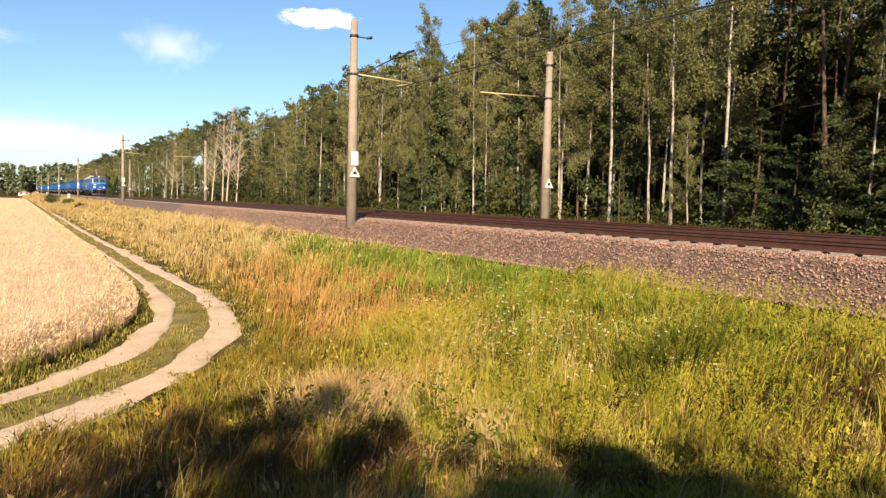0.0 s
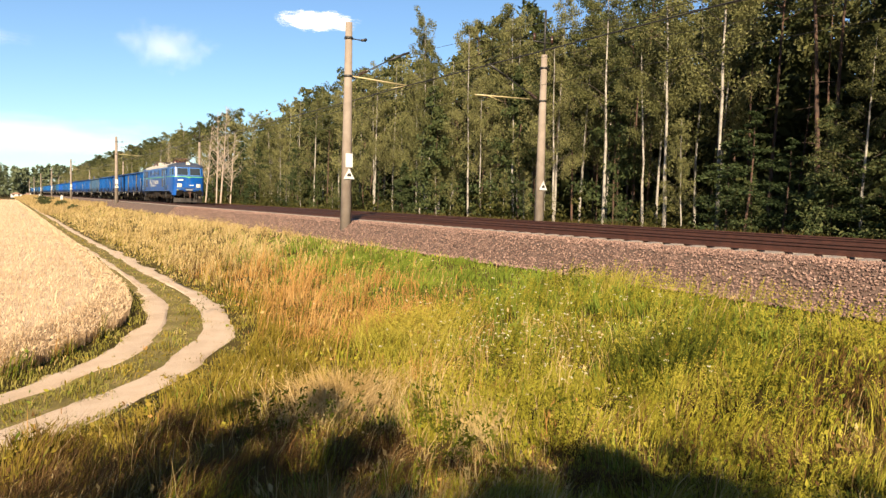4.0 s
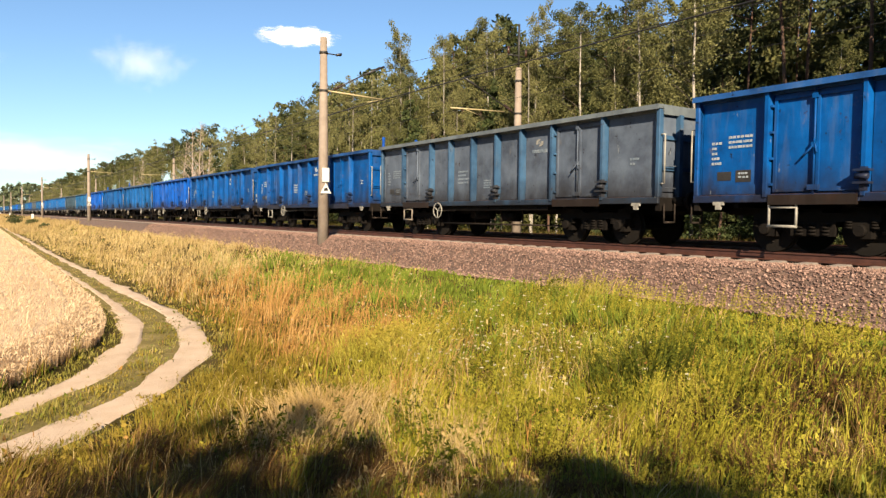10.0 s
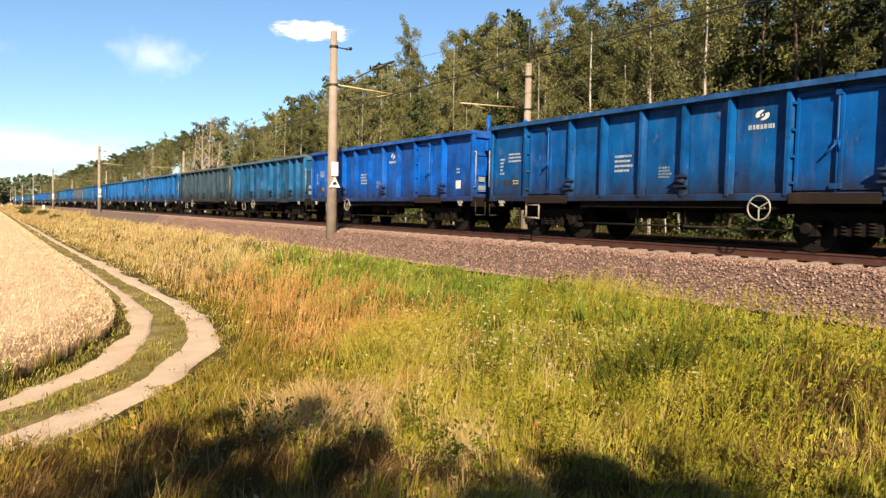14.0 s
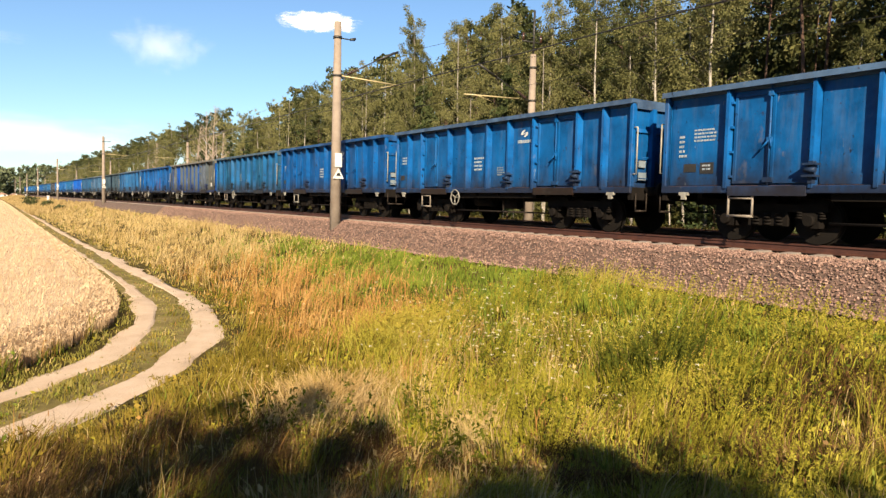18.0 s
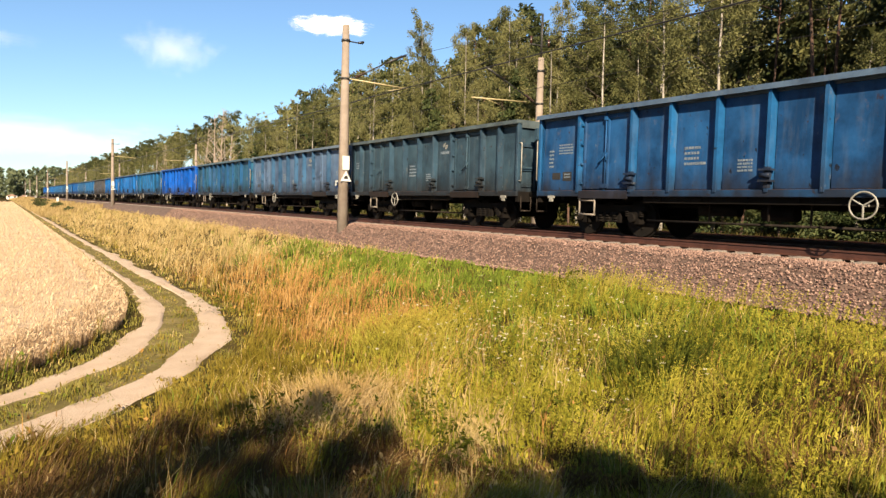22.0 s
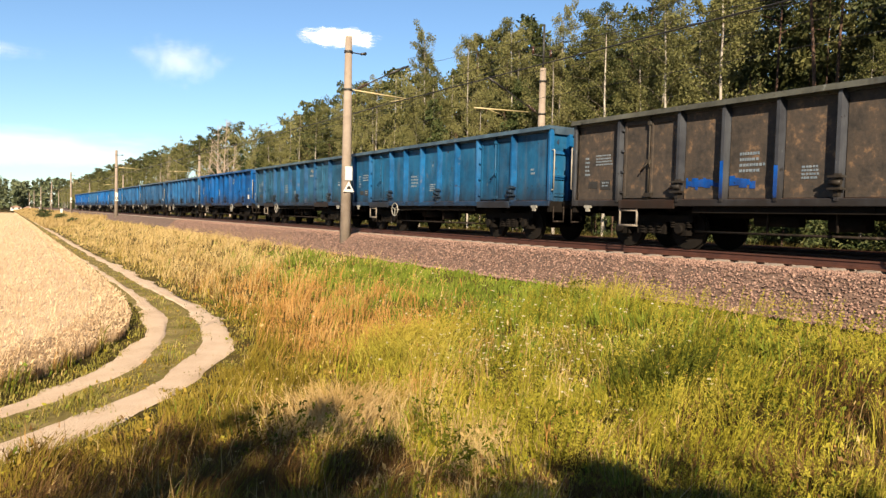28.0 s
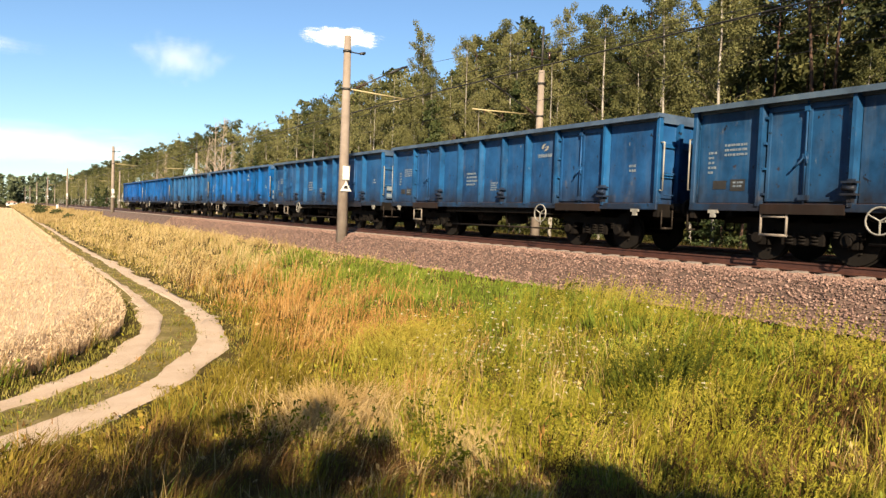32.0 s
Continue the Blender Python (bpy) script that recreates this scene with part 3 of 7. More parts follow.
        part("step", tubes(((x, y - 0.27, SILL + 0.05), (x, y - 0.27, SILL - 0.47), 0.026), ((x, y + 0.27, SILL + 0.05), (x, y + 0.27, SILL - 0.47), 0.026), ((x, y - 0.29, SILL - 0.46), (x, y + 0.29, SILL - 0.46), 0.03), ((x, y - 0.27, SILL - 0.10), (x, y + 0.27, SILL - 0.10), 0.024), seg=6), M_STEP, w)
        for y in (0.62, BODY - 0.62):
            part("jacking_lug", boxes((*across(s, HALF - 0.02, HALF + 0.03), y - 0.12, y + 0.12, SILL - 0.05, SILL + 0.02), (*across(s, HALF - 0.02, HALF + 0.03), y - 0.06, y + 0.06, SILL - 0.14, SILL - 0.05)), M_PALEPAINT, w)
        if s < 0:
            # hand brake wheel on its shaft
            hb = bmesh.new()
            torus(hb, (-HALF - 0.06, 0, 0), (1, 0, 0), 0.24, 0.018)
            for k in range(3):
                a = 0.5 + k * 2.094
                tube(hb, (-HALF - 0.06, 0, 0), (-HALF - 0.06, 0.24 * math.cos(a), 0.24 * math.sin(a)), 0.016, seg=5)
            tube(hb, (-HALF - 0.06, 0, 0), (-0.8, 0, 0), 0.025, seg=6)
            part("brake_wheel", hb, M_PALEPAINT, w, at=(0, DOORS[1][0] - 0.55, SILL - 0.14))
        # end ladder and grab rails
        for y, e in ((0.0, -1), (BODY, 1)):
            x = s * (HALF - 0.06)
            part("grab_rail", tubes(((x, y + e * 0.11, SILL + 0.45), (x, y + e * 0.11, SILL + 1.55), 0.02), ((x, y, SILL + 0.45), (x, y + e * 0.11, SILL + 0.45), 0.016), ((x, y, SILL + 1.55), (x, y + e * 0.11, SILL + 1.55), 0.016), seg=6), M_PALEPAINT, w)
            part("shunter_step", tubes(((x - s * 0.03, y + e * 0.10, SILL), (x - s * 0.03, y + e * 0.10, SILL - 0.42), 0.018), ((x - s * 0.40, y + e * 0.10, SILL), (x - s * 0.40, y + e * 0.10, SILL - 0.42), 0.018), ((x - s * 0.03, y + e * 0.10, SILL - 0.42), (x - s * 0.40, y + e * 0.10, SILL - 0.42), 0.026), seg=6), M_GEAR, w)
            for q in (0.35, 0.85):
                part("rung", tubes(((s * (HALF - 0.14), y + e * 0.08, SILL + q), (s * (HALF - 0.50), y + e * 0.08, SILL + q), 0.014), seg=5), M_PAINT, w)
            part("buffer", BUFFER, None, w, at=(s * 0.875, y, SILL + 0.06)).rotation_euler = (0, 0, 0 if e < 0 else math.pi)
    for y in (-0.0, BODY - 0.1):
        for k in (-0.75, 0.75):
            e = (-0.06, 0.06) if y == 0 else (0.04, 0.16)
            part("end_post", boxes((k - 0.06, k + 0.06, y + e[0], y + e[1], SILL + 0.14, TOP - 0.20)), M_PAINT, w)
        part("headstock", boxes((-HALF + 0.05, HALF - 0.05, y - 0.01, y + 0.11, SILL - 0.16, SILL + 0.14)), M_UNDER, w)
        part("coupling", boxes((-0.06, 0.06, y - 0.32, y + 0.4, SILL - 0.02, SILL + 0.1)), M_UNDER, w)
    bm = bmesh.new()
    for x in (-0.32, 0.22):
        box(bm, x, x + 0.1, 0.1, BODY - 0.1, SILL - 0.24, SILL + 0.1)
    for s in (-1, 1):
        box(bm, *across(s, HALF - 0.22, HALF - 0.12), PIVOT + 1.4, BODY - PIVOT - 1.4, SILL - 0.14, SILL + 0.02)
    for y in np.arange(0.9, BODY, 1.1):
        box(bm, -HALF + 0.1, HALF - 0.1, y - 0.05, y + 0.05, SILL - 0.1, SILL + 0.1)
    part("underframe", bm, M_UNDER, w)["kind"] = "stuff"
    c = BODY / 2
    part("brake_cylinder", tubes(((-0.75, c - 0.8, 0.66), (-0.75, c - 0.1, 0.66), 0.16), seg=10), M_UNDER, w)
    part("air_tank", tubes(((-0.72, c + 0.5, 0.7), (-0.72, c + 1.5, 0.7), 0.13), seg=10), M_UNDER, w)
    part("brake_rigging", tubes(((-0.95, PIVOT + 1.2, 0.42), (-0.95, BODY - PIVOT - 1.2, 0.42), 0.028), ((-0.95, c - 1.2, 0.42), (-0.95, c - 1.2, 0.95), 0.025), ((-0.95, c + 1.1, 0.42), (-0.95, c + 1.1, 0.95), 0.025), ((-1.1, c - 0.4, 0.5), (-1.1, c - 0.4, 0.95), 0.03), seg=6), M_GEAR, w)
    for y in (PIVOT, BODY - PIVOT):
        bogie(w, y)
        for e in (-0.9, 0.9):
            part("wheelset", WHEELSET, None, w, at=(0, y + e, 0.46))
    return w


M_FADED = grainy("faded_white_lettering", [(0.2, (0.10, 0.15, 0.21)), (0.8, (0.25, 0.29, 0.33))], 6, 0.6, 0, 30, 0.0)
BAR = mesh_of(boxes((-0.004, 0.0, -0.5, 0.5, -0.5, 0.5)), "lettering", M_FADED)


def emblem_mesh(mat):
    """Two white wings that turn about a small diamond, drawn as plain flat shapes, one unit wide."""
    bm = bmesh.new()
    for turn in (0, math.pi):
        c, s = math.cos(turn), math.sin(turn)
        outer = [(0.5 * math.cos(a), 0.46 * math.sin(a)) for a in np.radians(np.linspace(75, 205, 13))]
        inner = [(0.02 + 0.22 * math.cos(a), 0.02 + 0.20 * math.sin(a)) for a in np.radians(np.linspace(110, 225, 13))]
        for (a0, a1), (b0, b1) in zip(zip(outer, outer[1:]), zip(inner, inner[1:])):
            bm.faces.new([bm.verts.new((-0.004, -(c * y - s * z), s * y + c * z)) for y, z in (a0, a1, b1, b0)])
    bm.faces.new([bm.verts.new((-0.004, y, z)) for y, z in ((0, -0.11), (0.11, 0), (0, 0.11), (-0.11, 0))])
    return mesh_of(bm, "emblem", mat)


M_FLAKED = grainy("flaked_rusty_sheet", [(0.22, (0.012, 0.009, 0.008)), (0.42, (0.036, 0.027, 0.021)), (0.60, (0.06, 0.042, 0.03)), (0.72, (0.15, 0.09, 0.05)), (0.9, (0.24, 0.155, 0.09))], 4.2, 0.8, 0, 11, 0.4)
EMBLEM = emblem_mesh(M_PALEPAINT)
BRIGHT_EMBLEM = emblem_mesh(M_WHITE)
M_INK = grainy("white_lettering", [(0.2, (0.18, 0.25, 0.32)), (0.8, (0.50, 0.54, 0.58))], 6, 0.6, 0, 30, 0.0)
WHITEBAR = mesh_of(boxes((-0.004, 0.0, -0.5, 0.5, -0.5, 0.5)), "paper_label", M_WHITE)



def bar(parent, y, z, wide, high, side=-1, x=None, me=None, name="lettering"):
    o = part(name, me or BAR, None, parent, at=(side * (HALF - 0.135) if x is None else x, y, z))
    o.scale = (1, wide, high)
    return o


def letter(w, k, kind, bright):
    """White lettering as plain bars on the near side, different from wagon to wagon."""
    r = random.Random(k * 13 + 5)
    BODY, POSTS, DOORS, _ = kind
    x = -HALF + 0.136
    ink = M_INK if bright else M_FADED

    def block(name, y, z, wide, high, lines, mat=None, full=1.0, fill=0.5):
        """A block of small lettering: broken bars, line under line."""
        bm, pitch = bmesh.new(), high / lines
        for i in range(lines):
            at, end = wide / 2, -wide / 2 + wide * (1 - full) * r.random()
            while at > end + 0.03:
                step = r.uniform(0.03, 0.10)
                box(bm, x - 0.004, x, y + at - step * 0.72, y + at, z + high / 2 - i * pitch - pitch * fill, z + high / 2 - i * pitch)
                at -= step
        o = part(name, bm, mat or ink, w)
        o["kind"] = "stuff"
        return o

    rear = (DOORS[1][1] + BODY) / 2 if kind is LONG else (POSTS[-1] + BODY) / 2
    wide = 0.55 if kind is LONG else 0.42
    inner = [q for q in POSTS if DOORS[0][1] <= q <= DOORS[1][0]]
    bays = [(a + b) / 2 for a, b in zip(inner, inner[1:])][::-1]
    # wagon number, maker's plate, emblem with word mark, weights and addresses
    block("lettering", bays[1], 1.86, 0.62, 0.46, 4, full=0.6)
    block("lettering", bays[2], 1.62, 0.34, 0.28, 4, M_FADED, fill=0.6)
    block("lettering", rear - 0.18 if kind is LONG else rear, 2.18 + r.uniform(-0.06, 0.06), wide, 0.30, 3 + k % 2)
    if kind is LONG:
        block("lettering", rear + 0.38, 1.98, 0.20, 0.52, 5, full=0.7)
        block("lettering", 0.85 + r.uniform(-0.1, 0.1), 1.95, 0.26, 0.22, 2, full=0.6)
    part("data_frame", boxes((x - 0.003, x, rear - 0.42, rear - 0.08, SILL + 0.42, SILL + 0.66), (x - 0.003, x, rear + 0.02, rear + 0.34, SILL + 0.46, SILL + 0.64)), M_DARK, w, "dark rectangles for the load table")
    block("lettering", rear - 0.26, SILL + 0.54, 0.24, 0.15, 2)
    if bright or k % 3 != 1:
        at = bays[3] if k in (1, 4, 9, 13, 23) or kind is SHORT else bays[4]
        bar(w, at, 2.68, 0.30, 0.22, x=x, me=BRIGHT_EMBLEM if bright else EMBLEM, name="emblem")
        block("word_mark", at, 2.45, 0.60, 0.10, 1, fill=0.9)
    if k in (2, 6, 9, 17, 21, 30, 32):
        bar(w, 0.95, SILL + 0.55, 0.28, 0.26, x=x, me=WHITEBAR, name="paper_label")
    for y in (rear, 0.8, bays[1], bays[3]):
        if r.random() < 0.6:
            block("lettering", y, SILL + 0.27, 0.5, 0.07, 1, M_FADED)
    if r.random() < 0.5:
        part("end_plate", boxes((-1.2, -0.92, -0.006, -0.002, SILL + 0.30, SILL + 0.50), (-1.2, -0.95, -0.006, -0.002, SILL + 0.62, SILL + 0.78)), M_FADED, w, "pale lettering on the end wall")


COBALT, BLUE, SKYBLUE, TEAL, STEEL = (0.001, 0.098, 0.50), (0.001, 0.086, 0.345), (0.004, 0.106, 0.345), (0.013, 0.103, 0.235), (0.018, 0.092, 0.255)
GREY, OLIVE, BROWN, SLATE, PALE = (0.115, 0.145, 0.20), (0.042, 0.08, 0.115), (0.055, 0.045, 0.035), (0.016, 0.080, 0.20), (0.105, 0.17, 0.29)
RUSTGREY, MURK, SOOTGREY = (0.15, 0.135, 0.115), (0.028, 0.115, 0.215), (0.062, 0.062, 0.066)
DULL = (0.002, 0.090, 0.325)
# colour of each wagon behind the engine, and a second colour that some of its sheets have
TRAIN = [(BLUE, RUSTGREY), (BLUE, SOOTGREY), (BLUE, None), (GREY, None), (BLUE, None), (BLUE, None), (COBALT, None), (SKYBLUE, None), (DULL, BLUE), (COBALT, None),
         (TEAL, None), (OLIVE, None), (SKYBLUE, None), (SKYBLUE, None), (SKYBLUE, None), (DULL, None), (TEAL, None), (COBALT, GREY), (DULL, None), (STEEL, None),
         (OLIVE, None), (PALE, None), (MURK, None), (COBALT, None), (TEAL, None), (SKYBLUE, None), (SKYBLUE, None), (BROWN, BROWN), (TEAL, None), (MURK, None),
         (DULL, None), (STEEL, None), (SLATE, None), (STEEL, None), (STEEL, None), (SKYBLUE, None), (STEEL, None), (DULL, None), (BLUE, None)]
# sheets counted from the front
PATCHES = {0: (9, 8, 7, 2), 1: (8, 7), 17: (0, 1, 8)}
WORDS = {COBALT: "bright cobalt blue", BLUE: "mid blue", DULL: "dull dark blue", MURK: "murky dark teal", SKYBLUE: "faded light blue", TEAL: "dull teal", STEEL: "grey-blue", GREY: "bleached grey", OLIVE: "dark grey-green", BROWN: "bare rusty brown", SLATE: "slate blue", PALE: "chalky pale grey-blue"}
# posts and rims that kept more of their blue than the sheets
FRAMES = {MURK: (0.016, 0.092, 0.23), GREY: (0.05, 0.12, 0.23), BROWN: (0.055, 0.06, 0.075), PALE: (0.04, 0.11, 0.22), TEAL: (0.011, 0.115, 0.31), OLIVE: (0.034, 0.07, 0.11), SKYBLUE: (0.005, 0.115, 0.39), STEEL: (0.016, 0.11, 0.29)}


# the shorter wagons with two narrow bays at each end, and those whose brake wheel sits at the front door
SHORT_ONES = (0, 6, 10, 14, 15, 16, 20)
WHEEL_AHEAD = (0, 1, 2, 7, 8, 12, 13, 15, 19, 26, 27, 30, 33)
# wagons of which only one door has the second colour
ONE_DOOR = {17: "front"}
# wagons that carry blue stakes above the rim at one end
STAKES = (4, 8, 9)
PALE_STEPS = {k: M_PALEPAINT for k in (1, 2, 4, 5, 6, 9, 12, 15, 17, 23)}


def kind_of(k):
    return SHORT if k in SHORT_ONES else LONG


def build_train():
    stock = {LONG: build_wagon(LONG), SHORT: build_wagon(SHORT)}
    fresh, wagons = {LONG, SHORT}, []
    for k, (colour, second) in enumerate(TRAIN):
        kind = kind_of(k)
        w = stock[kind] if kind in fresh else copy_thing(stock[kind], Matrix())
        fresh.discard(kind)
        wagons.append(w)
        tagged(w, "%s open goods wagon with worn paint" % WORDS[colour] + (" and patches" if second and second != colour else ""), "goods wagon", "wagons of the train")
    for k, (colour, second) in enumerate(TRAIN):
        kind, w = kind_of(k), wagons[k]
        mute = 0.12 if colour in (COBALT, BLUE, DULL) else 0.45
        for o in w.children_recursive:
            o.color = (*colour, 1)
            name = o.name.split(".")[0]
            if name in ("side_post", "corner_post", "end_post", "end_rib", "side_sill", "hinge"):
                o.color = (*FRAMES.get(colour, colour), 1)
            if name == "lashing_lug":
                o.color = (*(0.3 * a + 0.7 * b for a, b in zip(colour, (0.02, 0.018, 0.018))), 1)
            if k == 17 and name in ("side_post", "corner_post", "end_post"):
                o.color = (0.07, 0.09, 0.11, 1)
            if name == "top_rim":
                o.color = (*((1 - mute) * a + mute * b for a, b in zip(colour, (0.17, 0.19, 0.17))), 1)
            if name == "door_sill":
                o.color = (0.045, 0.022, 0.015, 1) if k % 3 != 1 else (*(0.45 * a + 0.55 * b for a, b in zip(colour, (0.05, 0.03, 0.022))), 1)
            if second and name in ("door_leaf", "door_bar") and (k not in ONE_DOOR or (o.data.vertices[0].co.y < 6) == (ONE_DOOR[k] == "front")):
                o.color = (*second, 1)
            if name == "top_rim" and k == 17:
                o.color = (0.20, 0.19, 0.165, 1)
            if name == "brake_wheel" and k in WHEEL_AHEAD:
                o.location = (0, kind[2][0][1] + 0.5, SILL - 0.14)
            if name == "step" and k in PALE_STEPS:
                o.material_slots[0].link = "OBJECT"
                o.material_slots[0].material = PALE_STEPS[k]
        if k in STAKES:
            for x, y in ((-0.75, 0.02), (0.75, 0.02)):
                part("stake", tubes(((x, y + 0.12, TOP - 0.6), (x, y + 0.12, TOP + 0.52), 0.06), seg=8), M_PAINT, w, "blue stake standing above the rim").color = (*COBALT, 1)
        # single sheets of the near side in the second colour
        for p in PATCHES.get(k, ()):
            [o for o in w.children if o.name.split(".")[0] == "side_sheet"][p].color = (*second, 1)
    for k, w in enumerate(wagons):
        colour, second = TRAIN[k]
        letter(w, k, kind_of(k), colour in (COBALT, BLUE, SKYBLUE, DULL))
        x = -HALF + 0.136
        if k == 27:
            jag = random.Random(3)
            for o in w.children_recursive:
                if o.name.split(".")[0] in ("side_sheet", "door_leaf", "end_wall"):
                    o.material_slots[0].link = "OBJECT"
                    o.material_slots[0].material = M_FLAKED
            for y, z in ((7.06, 0.8), (8.28, 0.95), (3.50, 1.35)):
                daub = part("paint_patch", boxes((-HALF - 0.046, -HALF - 0.042, y - 0.04, y + 0.04, SILL + 0.17, SILL + z)), M_PAINT, w, "daub of bright blue paint")
                daub.color = (*COBALT, 1)
            for y0, y1 in ((8.40, 9.30), (7.6, 8.2), (3.75, 4.1), (4.3, 4.62), (0.35, 1.45)):
                rows, yy = [], y0
                while yy < y1:
                    st = jag.uniform(0.04, 0.14)
                    rows.append((x - 0.006, x, yy, min(yy + st, y1), SILL + 0.40 + 0.14 * (y0 < 1) + jag.uniform(-0.04, 0.05), SILL + 0.52 + 0.14 * (y0 < 1) + jag.uniform(-0.02, 0.12)))
                    yy += st
                o = part("paint_patch", boxes(*rows), M_PAINT, w, "daub of bright blue paint")
                o.color = (*COBALT, 1)
            o = part("paint_patch", boxes((x - 0.006, x, 0.12, 0.24, SILL + 0.55, SILL + 1.45)), M_PAINT, w, "daub of bright blue paint")
            o.color = (*COBALT, 1)
        if k == 21:
            o = part("paint_patch", boxes((x - 0.004, x, 0.45, 0.95, SILL + 0.42, SILL + 0.60), (x - 0.004, x, 0.5, 1.05, SILL + 0.34, SILL + 0.44)), M_PAINT, w, "daub of bright blue paint")
            o.color = (*COBALT, 1)
        if k == 17:
            for p in (0, 1):
                [o for o in w.children if o.name.split(".")[0] == "side_sheet"][p].color = (0.15, 0.155, 0.14, 1)
        if k == 18:
            jag = random.Random(8)
            # three sprayed letter forms, bay by bay: u runs along the bay towards the front, v up the sheet
            forms = (lambda u, v: v < 0.22 + 0.85 * u and not (0.2 < u < 0.6 and 0.4 < v < 0.8) and v < 0.92,
                     lambda u, v: v < 0.96 and not (0.28 < u < 0.40 and v < 0.66) and not (0.62 < u < 0.70 and v < 0.5) and u < 0.9,
                     lambda u, v: v < 0.98 and ((u - 0.42) / 0.13) ** 2 + ((v - 0.62) / 0.22) ** 2 > 1)
            for form, y1, wide, high in zip(forms, (6.92, 5.80, 4.64), (0.94, 0.94, 0.94), (0.95, 1.05, 1.12)):
                red, mauve, n = [], [], 20
                for a in range(n):
                    wave = jag.uniform(-0.05, 0.04)
                    for b in range(n):
                        u, v = (a + 0.5) / n, (b + 0.5) / n
                        if form(u + jag.uniform(-0.02, 0.02), v - wave):
                            cell = (x - 0.006, x - 0.002, y1 - wide * (a + 1) / n, y1 - wide * a / n, SILL + 0.17 + high * b / n, SILL + 0.17 + high * (b + 1) / n)
                            (mauve if v < jag.uniform(0.05, 0.42) else red).append(cell)
                part("graffiti_letter", boxes(*red), M_REDART, w, "crimson sprayed letter form")
                part("graffiti_shade", boxes(*mauve), M_MAUVEART, w, "dark mauve lower edge of the sprayed letters")
            scrap = []
            for a in range(14):
                for b in range(16):
                    u, v = a / 14, b / 16
                    if abs(v - 0.1 - 0.75 * u) < 0.22 and jag.random() < 0.8:
                        scrap.append((x - 0.006, x - 0.002, 8.98 - 0.04 * (a + 1), 8.98 - 0.04 * a, SILL + 0.6 + 0.05 * b, SILL + 0.65 + 0.05 * b))
            part("graffiti_scrawl", boxes(*scrap), M_YELART, w, "yellow-green sprayed scrawl")
    return wagons


WAGONS = build_train()


# ---- the engine ----
def build_engine():
    """A six-axle electric engine; its front nose lies at y = 0 and its body is 16.4 m long."""
    e = tagged(new("electric_locomotive"), "blue six-axle electric locomotive with a green stripe and cream roof", "locomotive")
    L, h = 16.4, 1.45
    low, eave = 1.14, 3.30
    navy = (0.001, 0.086, 0.395, 1)

    def paint(o, c=navy):
        o.color = c
        return o

    # body: a smooth skin round the plan outline; the cab ends bulge at the belt line and lean back above it
    half_plan = spline([(0.0, 0.0), (0.6, 0.02), (1.0, 0.06), (1.21, 0.13), (1.33, 0.28), (1.40, 0.56), (1.44, 0.95), (h, 1.4)], 0.09)
    run_on = np.concatenate([[0], np.cumsum(np.linalg.norm(np.diff(half_plan, axis=0), axis=1))])
    levels = [(0.74, 0.16), (1.0, 0.12), (1.3, 0.10), (1.7, 0.07), (2.1, 0.03), (2.40, 0.0), (2.47, 0.015), (2.85, 0.13), (eave, 0.27)]

    def skin(along, z, end, out=0.0):
        """A point of the cab's skin: along the plan outline from the middle of the nose (negative on the near side), at a height."""
        q = np.array([np.interp(abs(along), run_on, half_plan[:, i]) for i in (0, 1)])
        ahead = np.array([np.interp(min(abs(along) + 0.05, run_on[-1]), run_on, half_plan[:, i]) for i in (0, 1)]) - np.array([np.interp(max(abs(along) - 0.05, 0), run_on, half_plan[:, i]) for i in (0, 1)])
        n = np.array([ahead[1], -ahead[0]]) / np.linalg.norm(ahead)
        rake = np.interp(z, [v for v, _ in levels], [v for _, v in levels]) * max(0.0, 1 - q[1] / 1.4)
        px, py = q + n * out
        py += rake
        return ((-px if along < 0 else px) * (1 - 0.03 * float(smooth(2.5, 3.1, z))), py if end > 0 else L - py, z)

    def patch(name, a0, a1, z0, z1, end, out, mat, parent, label="", step=0.1):
        """A plate that follows the cab's skin."""
        bm, nu = bmesh.new(), max(1, int(abs(a1 - a0) / step))
        grids = []
        for o in (out - 0.02, out):
            grids.append([[bm.verts.new(skin(a0 + (a1 - a0) * i / nu, z, end, o)) for i in range(nu + 1)] for z in (z0, (z0 + z1) / 2, z1)])
        for j in range(2):
            for i in range(nu):
                bm.faces.new((grids[1][j][i], grids[1][j][i + 1], grids[1][j + 1][i + 1], grids[1][j + 1][i]))
        ring = lambda g: g[0] + [g[1][-1]] + g[2][::-1] + [g[1][0]]
        lo, hi = ring(grids[0]), ring(grids[1])
        for i in range(len(lo)):
            bm.faces.new((lo[i], lo[(i + 1) % len(lo)], hi[(i + 1) % len(lo)], hi[i]))
        return part(name, bm, mat, parent, label)

    bm = bmesh.new()
    arc = list(np.linspace(-run_on[-1], run_on[-1], 45))
    loop = [(q, 1) for q in arc] + [(q, -1) for q in arc[::-1]]
    rings = []
    for z, _ in levels:
        ring = []
        for q, end in loop:
            x, y, zz = skin(q, z, end)
            tuck = low - 0.02 if abs(q) > run_on[-1] - 0.9 and z < low else zz
            ring.append(bm.verts.new((x, y, max(zz, tuck) if z < 0.9 or abs(q) > run_on[-1] - 0.3 else zz)))
        rings.append(ring)
    m_ = len(loop)
    for r0, r1 in zip(rings, rings[1:]):
        for i in range(m_):
            bm.faces.new((r0[i], r0[(i + 1) % m_], r1[(i + 1) % m_], r1[i])).smooth = True
    bm.faces.new(rings[-1])
    bm.faces.new(rings[0][::-1])
